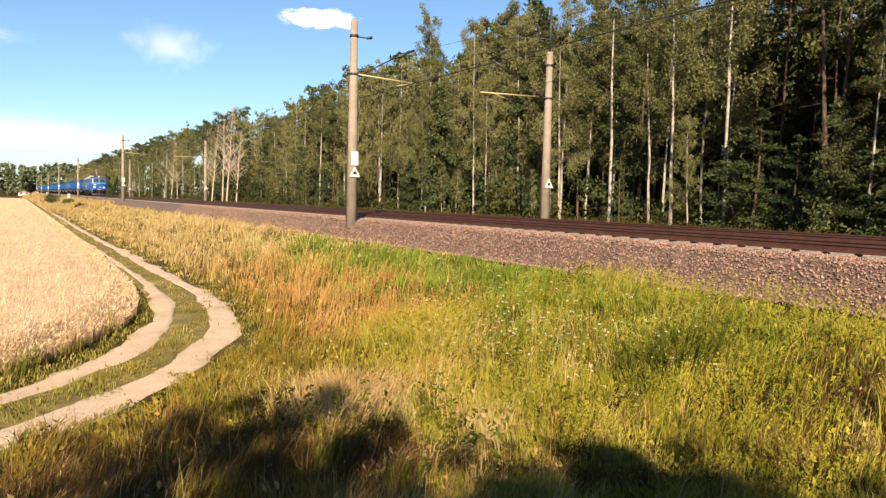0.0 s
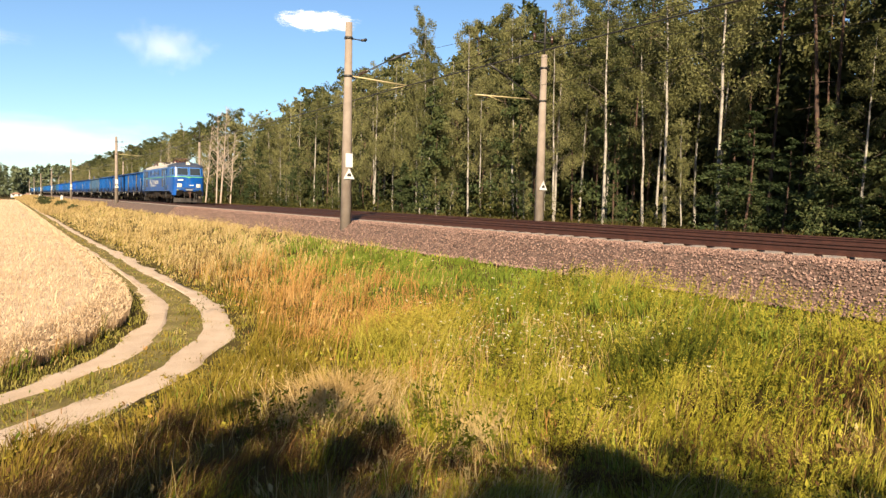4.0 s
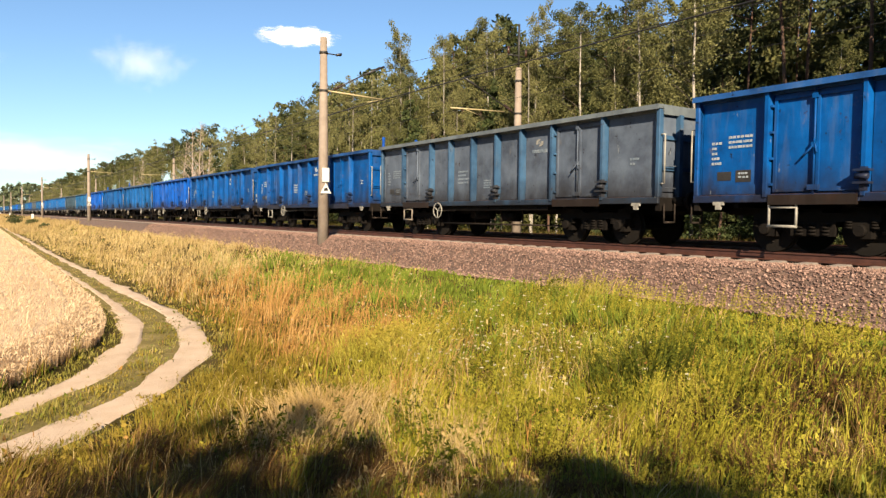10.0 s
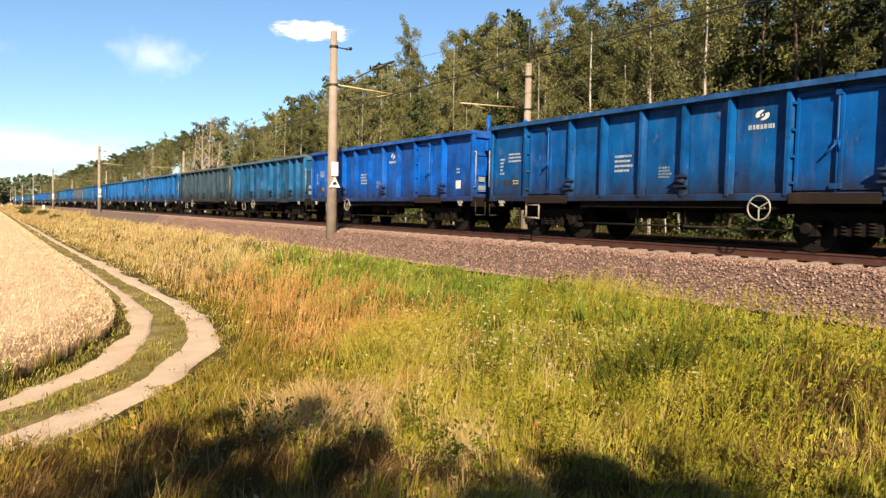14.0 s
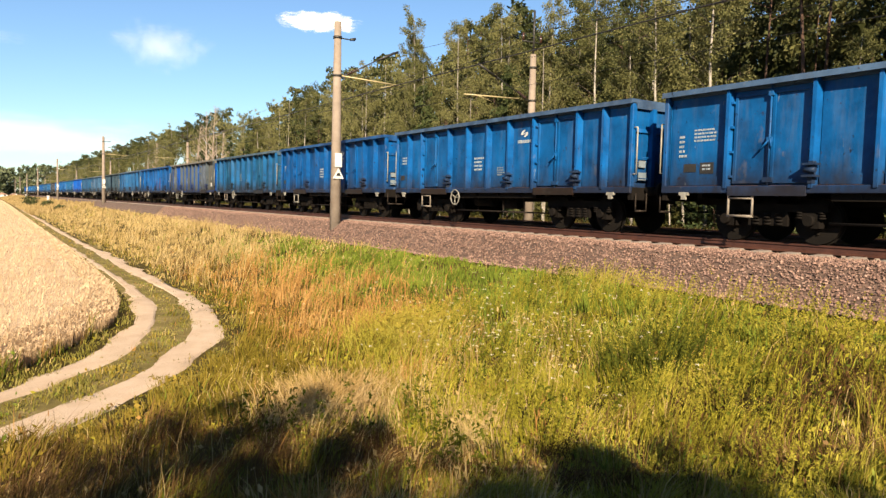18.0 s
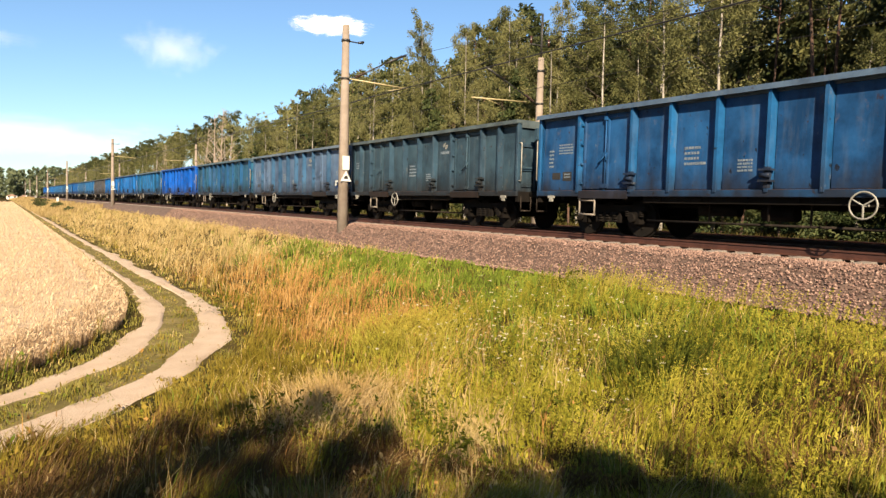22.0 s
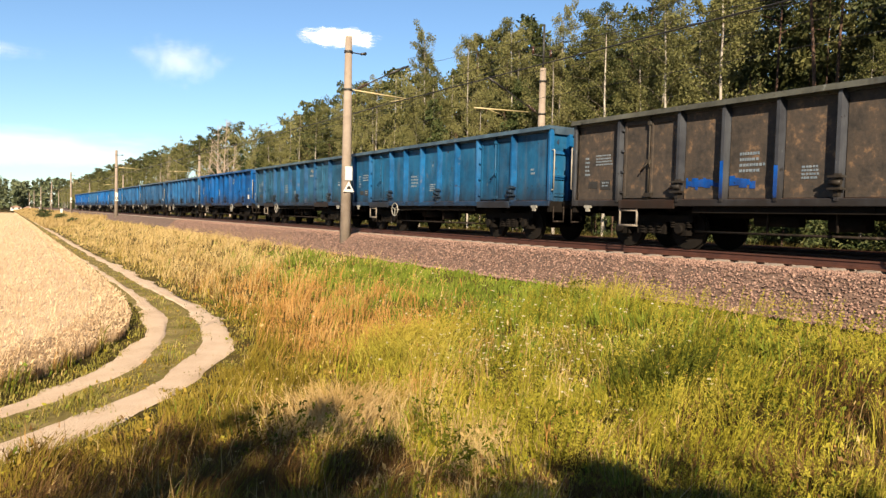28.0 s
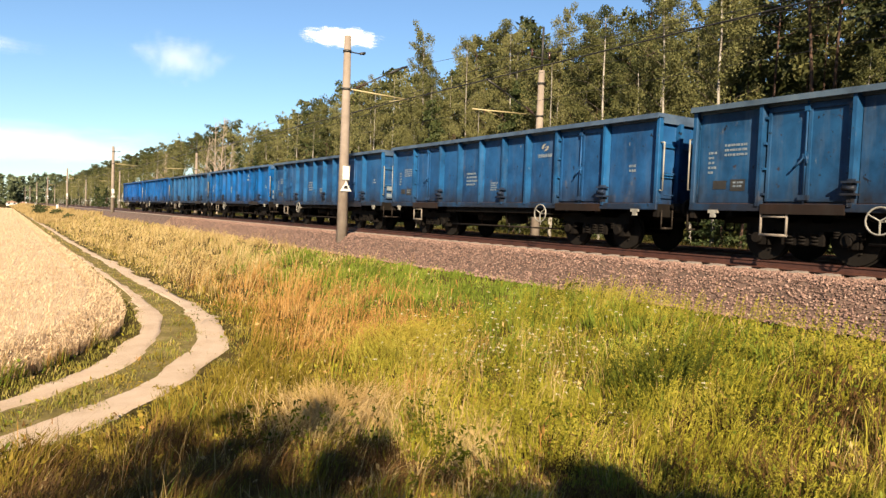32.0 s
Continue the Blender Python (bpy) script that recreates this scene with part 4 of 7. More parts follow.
    bmesh.ops.remove_doubles(bm, verts=bm.verts, dist=0.0005)
    for ed in bm.edges:
        ed.smooth = not (ed.is_manifold and ed.calc_face_angle(0.0) > 0.45 or all(abs(v.co.z - 2.47) < 0.01 for v in ed.verts))
    paint(part("body", bm, M_LOCO, e))

    # roof: cream crown over the machine room, grey over the cabs
    def crown(y0, y1, mat, name, grow=0.0):
        bm = bmesh.new()
        o = [(-1.405 - grow, eave - 0.004), (-1.36 - grow, eave + 0.18), (-1.0, eave + 0.36), (-0.4, eave + 0.44), (0.4, eave + 0.44), (1.0, eave + 0.36), (1.36 + grow, eave + 0.18), (1.405 + grow, eave - 0.004)]
        prism(bm, o, y0, y1)
        return part(name, bm, mat, e)

    crown(2.75, L - 2.45, M_CREAM, "roof")
    for c0, c1, lead in ((0.27, 2.745, 1), (L - 2.445, L - 0.27, -1)):
        bm = bmesh.new()
        nose = [(0.0, 0.22, 0.80), (0.14, 0.5, 0.92), (0.36, 0.8, 0.985), (0.75, 1.0, 1.0)]
        rows = [(c0 + q, up, wd) for q, up, wd in nose] + [(c1, 1.0, 1.0)] if lead > 0 else [(c0, 1.0, 1.0)] + [(c1 - q, up, wd) for q, up, wd in nose[::-1]]
        sections = []
        for yy, up, wd in rows:
            sections.append([bm.verts.new((x * wd, yy, eave - 0.004 + z * up)) for x, z in ((-1.39, 0), (-1.34, 0.18), (-1.0, 0.36), (-0.4, 0.44), (0.4, 0.44), (1.0, 0.36), (1.34, 0.18), (1.39, 0))])
        for a, b in zip(sections, sections[1:]):
            for i in range(7):
                bm.faces.new((a[i], a[i + 1], b[i + 1], b[i]))
        bm.faces.new(sections[0]), bm.faces.new(sections[-1][::-1])
        part("cab_roof", bm, M_GREYPANEL, e)
    part("roof_hatch", boxes((-0.7, 0.7, 3.4, 6.0, eave + 0.30, eave + 0.45)), M_CREAM, e, bevel=0.04)
    part("roof_hatch", boxes((-0.7, 0.7, 9.4, 12.0, eave + 0.30, eave + 0.45)), M_CREAM, e, bevel=0.04)
    part("roof_box", boxes((-0.75, -0.1, 10.1, 10.75, eave + 0.30, eave + 0.72)), M_CREAM, e, bevel=0.06)
    part("roof_box", boxes((-0.6, 0.6, 7.0, 7.5, eave + 0.40, eave + 0.58)), M_DARK, e, bevel=0.03)
    part("roof_insulators", tubes(*[((x, y, eave + 0.3), (x, y, eave + 0.62), 0.06) for x in (-0.5, 0.5) for y in (3.0, 6.4, 7.6, 8.8, 12.4)], seg=8), M_INSUL, e)
    part("roof_busbar", tubes(((-0.5, 3.0, eave + 0.62), (-0.5, 12.4, eave + 0.62), 0.025), ((0.5, 3.0, eave + 0.62), (0.5, 12.4, eave + 0.62), 0.025), seg=6), M_DARK, e)
    for y, up in ((3.4, 0.0), (L - 3.2, 0.0)):
        p = part("pantograph", tubes(((-0.7, y - 0.9, eave + 0.55), (-0.7, y + 0.9, eave + 0.55), 0.035), ((0.7, y - 0.9, eave + 0.55), (0.7, y + 0.9, eave + 0.55), 0.035), ((-0.7, y - 0.9, eave + 0.55), (0.7, y - 0.9, eave + 0.55), 0.035), ((-0.7, y + 0.9, eave + 0.55), (0.7, y + 0.9, eave + 0.55), 0.035), seg=6), M_DARKRED, e)
        z1, z2 = eave + 0.72, eave + 0.92
        part("arm", tubes(*[(a, b, q) for s in (-1, 1) for a, b, q in (((s * 0.6, y - 0.8, eave + 0.55), (s * 0.5, y + 1.25, z1), 0.026), ((s * 0.6, y + 0.8, eave + 0.55), (s * 0.5, y - 1.25, z1), 0.026), ((s * 0.5, y + 1.25, z1), (s * 0.45, y, z2), 0.02), ((s * 0.5, y - 1.25, z1), (s * 0.45, y, z2), 0.02))], ((-0.5, y + 1.25, z1), (0.5, y + 1.25, z1), 0.026), ((-0.5, y - 1.25, z1), (0.5, y - 1.25, z1), 0.026), ((-0.5, y + 1.25, z1), (0.45, y, z2), 0.015), ((0.5, y - 1.25, z1), (-0.45, y, z2), 0.015), seg=6), M_DARKRED, p)
        part("collector_head", tubes(((-0.95, y - 0.15, z2), (0.95, y - 0.15, z2), 0.022), ((-0.95, y + 0.15, z2), (0.95, y + 0.15, z2), 0.022), seg=6), M_DARK, p)
        part("insulator", tubes(*[((s * 0.7, y + q, eave + 0.3), (s * 0.7, y + q, eave + 0.53), 0.075) for s in (-1, 1) for q in (-0.85, 0.85)], seg=10), M_CREAM, p)
    for x in (-0.45, 0.4):
        part("warning_horn", tubes(((x, 1.1, eave + 0.42), (x, 0.75, eave + 0.44), 0.045), seg=8), M_DARK, e)
    lamp = part("roof_headlight", tubes(((0.0, 0.95, eave + 0.22), (0.0, 0.46, eave + 0.24), 0.2), ((-0.0, 0.75, eave + 0.22), (0.0, 0.62, eave + 0.46), 0.14), seg=16), M_CREAM, e, bevel=0.02)
    part("lens", tubes(((0.0, 0.461, eave + 0.24), (0.0, 0.44, eave + 0.24), 0.15), seg=16), M_LAMP, lamp)

    for side in (-1, 1):
        x = side * (h + 0.004)
        def slab(name, y0, y1, z0, z1, mat, out=0.012, label="", parent=e):
            a = side * h
            return part(name, boxes((min(a, a + side * out), max(a, a + side * out), y0, y1, z0, z1)), mat, parent, label)
        part("stripe", boxes((min(x, x + side * 0.004), max(x, x + side * 0.004), 1.38, L - 1.38, 2.38, 2.45)), M_GREEN, e, "thin green stripe along the side")
        for y0, y1 in ((2.72, 3.5), (13.75, 14.6)):
            d = paint(slab("door", y0, y1, 1.25, 3.2, M_LOCO, 0.02), (0.012, 0.03, 0.09, 1))
            for yy in (y0 - 0.08, y1 + 0.08):
                part("handrail", tubes(((side * (h + 0.07), yy, 1.2), (side * (h + 0.07), yy, 3.0), 0.018), ((side * h, yy, 1.25), (side * (h + 0.07), yy, 1.25), 0.015), ((side * h, yy, 2.95), (side * (h + 0.07), yy, 2.95), 0.015), seg=6), M_CABFRAME, d)
            part("window", boxes((min(side * (h + 0.02), side * (h + 0.026)), max(side * (h + 0.02), side * (h + 0.026)), y0 + 0.18, y1 - 0.18, 2.55, 3.0)), M_GLASS, d)
            part("step_ladder", tubes(*[((side * (h - 0.06), y, 0.35), (side * (h - 0.06), y, 1.12), 0.02) for y in (y0 + 0.15, y1 - 0.15)], *[((side * (h - 0.06), y0 + 0.15, z), (side * (h - 0.06), y1 - 0.15, z), 0.02) for z in (0.37, 0.62, 0.87)], seg=6), M_DARK, d)
        for y0, y1 in ((3.72, 4.9), (12.5, 13.62)):
            for z0, z1 in ((1.52, 2.30), (2.52, 3.15)):
                g = slab("louvre", y0, y1, z0, z1, M_GREYPANEL, 0.01)
                rows = [(min(side * (h + 0.01), side * (h + 0.025)), max(side * (h + 0.01), side * (h + 0.025)), y, y + 0.028, z0 + 0.03, z1 - 0.03) for y in np.arange(y0 + 0.04, y1 - 0.04, 0.075)]
                part("slats", boxes(*rows), M_GREYPANEL, g)
        for y in (6.35, 8.45, 10.65):
            paint(slab("machine_room_window", y, y + 0.42, 2.62, 3.12, M_LOCO, 0.012), (0.03, 0.035, 0.09, 1))
        # emblem and lettering
        o = part("emblem", BRIGHT_EMBLEM, None, e, "white two-winged emblem", at=(side * (h + 0.006), 10.7, 1.9))
        o.scale = (side * -1, 1.0, 0.86)
        # the word mark as plain shapes: three slim frames, then five bold round frames
        def framed(y, z, wide, high, thick, n, turn):
            bm, rows = bmesh.new(), []
            for q in range(n):
                t = math.radians(turn) + 2 * math.pi * q / n
                rows.append([bm.verts.new((-0.004, (wide / 2 - k) * math.cos(t), (high / 2 - k) * math.sin(t))) for k in (0, thick)])
            for p0, p1 in zip(rows, rows[1:] + rows[:1]):
                bm.faces.new((p0[0], p1[0], p1[1], p0[1]))
            part("word_mark", bm, M_WHITE, e, at=(side * (h + 0.008), y, z))
        for y in (9.72, 9.28, 8.85):
            framed(y, 1.99, 0.46, 0.66, 0.075, 4, 45)
        for y in (8.38, 7.98, 7.58, 7.18, 6.78):
            framed(y, 1.97, 0.40, 0.44, 0.10, 16, 0)
        for q in range(9):
            bar(e, 9.75 - q * 0.235, 1.62, 0.11, 0.10, x=side * (h + 0.008), me=WHITEBAR)
        for y, z, wd, ht in ((7.0, 2.86, 0.13, 0.2), (7.2, 2.86, 0.13, 0.2), (7.4, 2.86, 0.13, 0.2), (7.65, 2.86, 0.13, 0.2), (7.85, 2.86, 0.13, 0.2), (8.05, 2.86, 0.13, 0.2), (9.2, 2.86, 0.2, 0.11), (9.5, 2.86, 0.2, 0.11), (9.8, 2.86, 0.3, 0.11), (10.2, 2.86, 0.25, 0.11), (9.7, 2.70, 0.4, 0.05), (2.2, 1.55, 0.42, 0.22), (2.1, 1.3, 0.5, 0.05), (5.9, 1.2, 0.25, 0.12), (8.9, 1.25, 0.25, 0.07), (1.05, 2.05, 0.12, 0.12), (1.05, 1.75, 0.12, 0.12)):
            bar(e, y, z, wd, ht, x=side * (h + 0.008))

    # both cab fronts
    for y, d in ((0.0, 1), (L, -1)):
        def front(name, x0, x1, z0, z1, mat, out=0.02, back=0.0, parent=e, label=""):
            a = y + d * back
            return part(name, boxes((x0, x1, min(a, a - d * out), max(a, a - d * out), z0, z1)), mat, parent, label)
        for s in (-1, 1):
            q = patch("windscreen", s * 0.05, s * 1.06, 2.52, 3.24, d, 0.008, M_CABFRAME, e)
            patch("pane", s * 0.10, s * 1.01, 2.575, 3.19, d, 0.016, M_GLASS, q)
            for a0, a1 in ((1.30, 1.72), (1.82, 2.36)):
                q = patch("cab_window", s * a0, s * a1, 2.52, 3.20, d, 0.008, M_CABFRAME, e)
                patch("pane", s * (a0 + 0.04), s * (a1 - 0.04), 2.57, 3.15, d, 0.016, M_GLASS, q)
            patch("stripe", s * 0.22, s * run_on[-1], 2.38, 2.45, d, 0.006, M_GREEN, e, "green stripe round the cab")
            q = patch("headlight", s * 0.62, s * 1.0, 1.48, 1.80, d, 0.05, M_WHITE, e)
            patch("reflector", s * 0.67, s * 0.95, 1.53, 1.75, d, 0.056, M_GALV, q)
            x, yy, z = skin(s * 0.80, 1.64, d, 0.055)
            part("lens", tubes(((x, yy, z), (x, yy - d * 0.02, z), 0.085), seg=14), M_LAMP, q)
            x, yy, z = skin(s * 0.98, 1.22, d, 0.0)
            part("tail_lamp", tubes(((x, yy, z), (x, yy - d * 0.06, z), 0.075), seg=12), M_YELART, e)
            part("hand_rail", tubes(((s * 0.35, y - d * 0.09, 1.33), (s * 1.02, y - d * 0.04, 1.33), 0.016), ((s * 0.35, y - d * 0.09, 1.33), (s * 0.35, y, 1.33), 0.014), seg=6), M_CABFRAME, e)
            part("front_step", boxes((s * 0.78 - 0.26, s * 0.78 + 0.26, min(y + d * 0.1, y - d * 0.16), max(y + d * 0.1, y - d * 0.16), 1.16, 1.2)), M_DARK, e)
            b = part("buffer", BUFFER, None, e, at=(s * 0.875, y + d * 0.02, 1.0))
            b.rotation_euler = (0, 0, 0 if d > 0 else math.pi)
        # the stripe dips to a point in the middle of the nose
        bm = bmesh.new()
        lo, hi = [[bm.verts.new((x, y - d * o, z)) for x, z in ((-0.24, 2.45), (-0.24, 2.38), (0.0, 2.28), (0.24, 2.38), (0.24, 2.45))] for o in (-0.01, 0.012)]
        bm.faces.new(hi)
        for i in range(5):
            bm.faces.new((lo[i], lo[(i + 1) % 5], hi[(i + 1) % 5], hi[i]))
        part("chevron", bm, M_GREEN, e, "green stripe dipping to a point")
        patch("number_bar", -0.98, -0.5, 2.06, 2.19, d, 0.008, M_WHITE, e)
        patch("number_bar", 0.02, 0.42, 1.64, 1.71, d, 0.008, M_WHITE, e)
        patch("nose_hatch", -0.5, 0.55, 1.36, 1.42, d, 0.02, M_GREYPANEL, e, "dark slot under the nose")
        front("buffer_beam", -1.12, 1.12, 0.68, 1.12, M_UNDER, 0.07, 0.06)
        front("air_valve", -0.3, 0.3, 1.2, 1.3, M_GALV, 0.05)
        part("coupling_hook", boxes((-0.1, 0.1, min(y, y - d * 0.4), max(y, y - d * 0.4), 0.9, 1.1), (-0.05, 0.05, min(y - d * 0.3, y - d * 0.42), max(y - d * 0.3, y - d * 0.42), 0.55, 1.0)), M_RUST, e)
        for s in (-0.45, 0.45, 0.6):
            part("brake_hose", tubes(((s, y, 0.95), (s, y - d * 0.14, 0.8), 0.03), ((s, y - d * 0.14, 0.8), (s * 0.95, y - d * 0.16, 0.45), 0.03), seg=6), M_DARK, e)
        # the plough-like guard under the beam, folded back at both ends
        bm = bmesh.new()
        lo, hi = [[bm.verts.new((x, y + d * q, z)) for x, q in ((-1.25, 0.45), (-0.7, 0.05), (0.7, 0.05), (1.25, 0.45), (1.22, 0.49), (0.68, 0.1), (-0.68, 0.1), (-1.22, 0.49))] for z in (0.13, 0.5)]
        bm.faces.new(lo), bm.faces.new(hi)
        for i in range(8):
            bm.faces.new((lo[i], lo[(i + 1) % 8], hi[(i + 1) % 8], hi[i]))
        part("rail_guard", bm, M_GUARD, e, "dusty grey guard plate over the rails")

    # running gear
    part("underframe", boxes((-1.3, 1.3, 0.9, L - 0.9, 0.95, 1.15)), M_UNDER, e)
    for y0, y1 in ((7.0, 7.8), (7.9, 9.0), (9.1, 9.6)):
        for s in (-1, 1):
            part("equipment_box", boxes((min(s * 0.85, s * 1.32), max(s * 0.85, s * 1.32), y0, y1, 0.58, 1.0)), M_GEAR, e, bevel=0.02)
    for c in (4.05, 12.55):
        bg = part("bogie", boxes((-0.9, 0.9, -2.4, 2.4, 0.55, 0.85)), M_UNDER, e, at=(0, c, 0))
        for s in (-1, 1):
            bm = bmesh.new()
            x = s * 1.08
            box(bm, x - 0.08, x + 0.08, -2.45, 2.45, 0.7, 0.92)
            for q in (-1.75, 0.0, 1.75):
                box(bm, x - 0.09, x + 0.16, q - 0.2, q + 0.2, 0.42, 0.8)
                tube(bm, (x + s * 0.15, q, 0.6), (x + s * 0.24, q, 0.6), 0.15, 0.12, 12)
                for w_ in (-0.38, 0.38):
                    for i in range(5):
                        tube(bm, (x, q + w_, 0.5 + i * 0.06), (x, q + w_, 0.535 + i * 0.06), 0.09, seg=8)
            for q in (-0.9, 0.9):
                tube(bm, (x + s * 0.1, q - 0.12, 0.9), (x + s * 0.1, q + 0.12, 0.35), 0.04, seg=6)
            part("side_frame", bm, M_GEAR, bg)
            part("sand_pipe", tubes(((x, -2.3, 0.8), (s * 0.8, -2.45, 0.12), 0.03), ((x, 2.3, 0.8), (s * 0.8, 2.45, 0.12), 0.03), seg=6), M_DARK, bg)
        for q in (-1.75, 0.0, 1.75):
            part("wheelset", BIGWHEEL, None, e, at=(0, c + q, 0.6))
    return e


M_GUARD = grainy("dusty_guard_plate", [(0.2, (0.012, 0.01, 0.009)), (0.8, (0.06, 0.048, 0.042))], 3, 0.85, 0, 30, 0.3)
M_DARKRED = grainy("dull_red_lead", [(0.2, (0.05, 0.008, 0.008)), (0.8, (0.13, 0.022, 0.02))], 4, 0.6)
M_CABFRAME = grainy("cab_window_frame", [(0.2, (0.05, 0.16, 0.40)), (0.8, (0.12, 0.26, 0.52))], 3, 0.4)
BIGWHEEL = wheel_mesh(0.6)
ENGINE = build_engine()


# ---- overhead line ----
POLE_X, FAR_POLE_X, POLE_Y, SPAN = 11.7, 21.1, 26.0, 67.8
POLE_TOP = 7.34


def build_pole(near):
    """A round concrete mast with bands, insulators, bracket arm and signs, standing at its foot."""
    p = new("catenary_pole")
    foot = -1.2
    bm = bmesh.new()
    tube(bm, (0, 0, foot), (0, 0, POLE_TOP), 0.235, 0.135, 18)
    part("mast", bm, M_CONC, p)
    for z in (POLE_TOP - 0.65, POLE_TOP - 2.15):
        bm = bmesh.new()
        tube(bm, (0, 0, z), (0, 0, z + 0.09), 0.175, seg=16)
        part("clamp_band", bm, M_DARK, p)
    s = 1 if near else -1
    reach = 2.55 if near else 2.9
    # cross bracket that carries the feeder on the near row; an iron extension on the far row
    if near:
        part("cross_bracket", tubes(((-0.1, 0, POLE_TOP - 0.6), (0.75, 0, POLE_TOP - 0.62), 0.025), ((0.55, 0, POLE_TOP - 0.62), (0.78, 0, POLE_TOP - 0.55), 0.05), seg=8), M_DARK, p)
    else:
        ex = part("iron_extension", tubes(((0, 0, POLE_TOP - 0.1), (0, 0, POLE_TOP + 2.0), 0.05), ((-0.7, 0, POLE_TOP + 0.55), (0.5, 0, POLE_TOP + 0.55), 0.03), seg=8), M_DARK, p)
        for x in (-0.62, 0.42):
            part("insulator", tubes(((x, 0, POLE_TOP + 0.57), (x, 0, POLE_TOP + 0.9), 0.06), seg=8), M_INSUL, ex)
    # hinged bracket over the track
    z = POLE_TOP - 2.1
    arm = part("bracket_arm", tubes(((s * 0.15, 0, z - 0.05), (s * reach, 0, z + 1.25), 0.026), ((s * reach * 0.72, 0, z + 0.86), (s * (reach + 0.2), 0, z + 1.30), 0.045), seg=8), M_DARK, p)
    part("insulator", tubes(*[((s * (0.45 + 0.07 * k), 0, z + 0.11 + 0.038 * k), (s * (0.48 + 0.07 * k), 0, z + 0.126 + 0.038 * k), 0.06) for k in range(6)], seg=10), M_INSUL, arm)
    part("registration_tube", tubes(((s * (0.2 if near else 0.8), 0, z + 0.02), (s * (reach + (0.3 if near else 0.9)), 0.0, z - 0.08), 0.03), ((s * (reach + 0.2), 0, z - 0.06), (s * (reach - 0.6), 0, z - 0.26), 0.014), seg=8), M_YELLOWISH, arm, "pale yellowish steadying tube")
    if near:
        part("number_plate", boxes((-0.15, 0.15, -0.235, -0.22, 1.62, 2.17)), M_WHITE, p, "white plate without writing")
        y = -0.25
    else:
        y = -0.24
    bm = bmesh.new()
    for y0, y1, g in ((y, y + 0.012, 0.24),):
        o = [(-g, 1.16), (g, 1.16), (0, 1.16 + g * 1.75)]
        prism(bm, o, y0, y1)
    sign = part("warning_triangle", bm, M_WHITE, p, "white triangular warning sign with dark mark")
    bm = bmesh.new()
    prism(bm, [(-0.10, 1.26), (0.10, 1.26), (0.05, 1.40), (-0.06, 1.36)], y - 0.005, y - 0.001)
    part("sign_mark", bm, M_DARK, sign)
    return p


M_YELLOWISH = grainy("yellowed_tube", [(0.2, (0.42, 0.34, 0.16)), (0.8, (0.58, 0.48, 0.26))], 4, 0.5)
near_pole = tagged(build_pole(True), "round weathered concrete mast with warning triangle and bracket arm", "catenary mast", "masts along the line")
far_pole = tagged(build_pole(False), "concrete mast with iron extension and insulators on the wood side", "catenary mast", "masts along the line")
near_pole.matrix_basis = pose(POLE_X, POLE_Y, 0.35)
far_pole.matrix_basis = pose(FAR_POLE_X, POLE_Y - 0.8, 0.2)
for k in range(-1, 9):
    if k:
        copy_thing(near_pole, pose(POLE_X, POLE_Y + SPAN * k, 0.35))
        copy_thing(far_pole, pose(FAR_POLE_X, POLE_Y - 0.8 + SPAN * 0.985 * k, 0.2))


def wire(name, x, z, sag, r, mat, label):
    bm = bmesh.new()
    for k in range(-1, 8):
        y0 = POLE_Y + SPAN * k
        pts = [(x, y0 + SPAN * u, z - sag * 4 * u * (1 - u)) for u in np.linspace(0, 1, 13)]
        for a, b in zip(pts, pts[1:]):
            tube(bm, a, b, r, seg=5, caps=False)
    return tagged(new(name, mesh_of(bm, name, mat)), label, "wire")


for x in (TRACK, FAR_TRACK):
    wire("messenger_wire", x, 6.75, 1.0, 0.007, M_DARK, "dark sagging messenger wire over the track")
    wire("contact_wire", x, 5.45, 0.05, 0.022 if x == TRACK else 0.008, M_DARK, "straight contact wire over the track")
    bm = bmesh.new()
    for k in range(0, 4):
        for u in np.linspace(0.06, 0.94, 9):
            y = POLE_Y + SPAN * k + SPAN * u
            tube(bm, (x, y, 5.45), (x, y, 6.75 - 4 * u * (1 - u)), 0.006, seg=4, caps=False)
    tagged(new("dropper_wires", mesh_of(bm, "dropper_wires", M_DARK)), "thin droppers between contact and messenger wire", "wire", kind="stuff")
wire("feeder_wire", FAR_POLE_X - 0.6, POLE_TOP + 1.1, 1.2, 0.014, M_DARK, "feeder wire on top of the masts")
wire("feeder_wire", FAR_POLE_X + 0.4, POLE_TOP + 1.1, 1.2, 0.014, M_DARK, "feeder wire on top of the masts")


# ---- the wood ----
M_BIRCH = leafy("birch_leaves", [(0.0, (0.080, 0.092, 0.030)), (0.5, (0.225, 0.225, 0.085)), (1.0, (0.42, 0.39, 0.175))], 0.40)
M_PINE = leafy("pine_needles", [(0.0, (0.028, 0.042, 0.014)), (0.5, (0.085, 0.098, 0.034)), (1.0, (0.20, 0.19, 0.072))], 0.25)
# far leaves paled to carry the haze of distance in their colour
M_FARWOOD = leafy("hazed_wood_leaves", [(0.0, (0.06, 0.085, 0.045)), (0.5, (0.13, 0.16, 0.085)), (1.0, (0.24, 0.26, 0.14))], 0.3)
M_SPRUCE = leafy("young_conifer_needles", [(0.0, (0.026, 0.046, 0.018)), (0.6, (0.07, 0.095, 0.034)), (1.0, (0.15, 0.16, 0.06))], 0.3)
M_BIRCHBARK = grainy("birch_bark", [(0.25, (0.10, 0.085, 0.07)), (0.45, (0.32, 0.29, 0.25)), (0.8, (0.50, 0.46, 0.40))], 2.5, 0.8, 0, 14, 0.4)
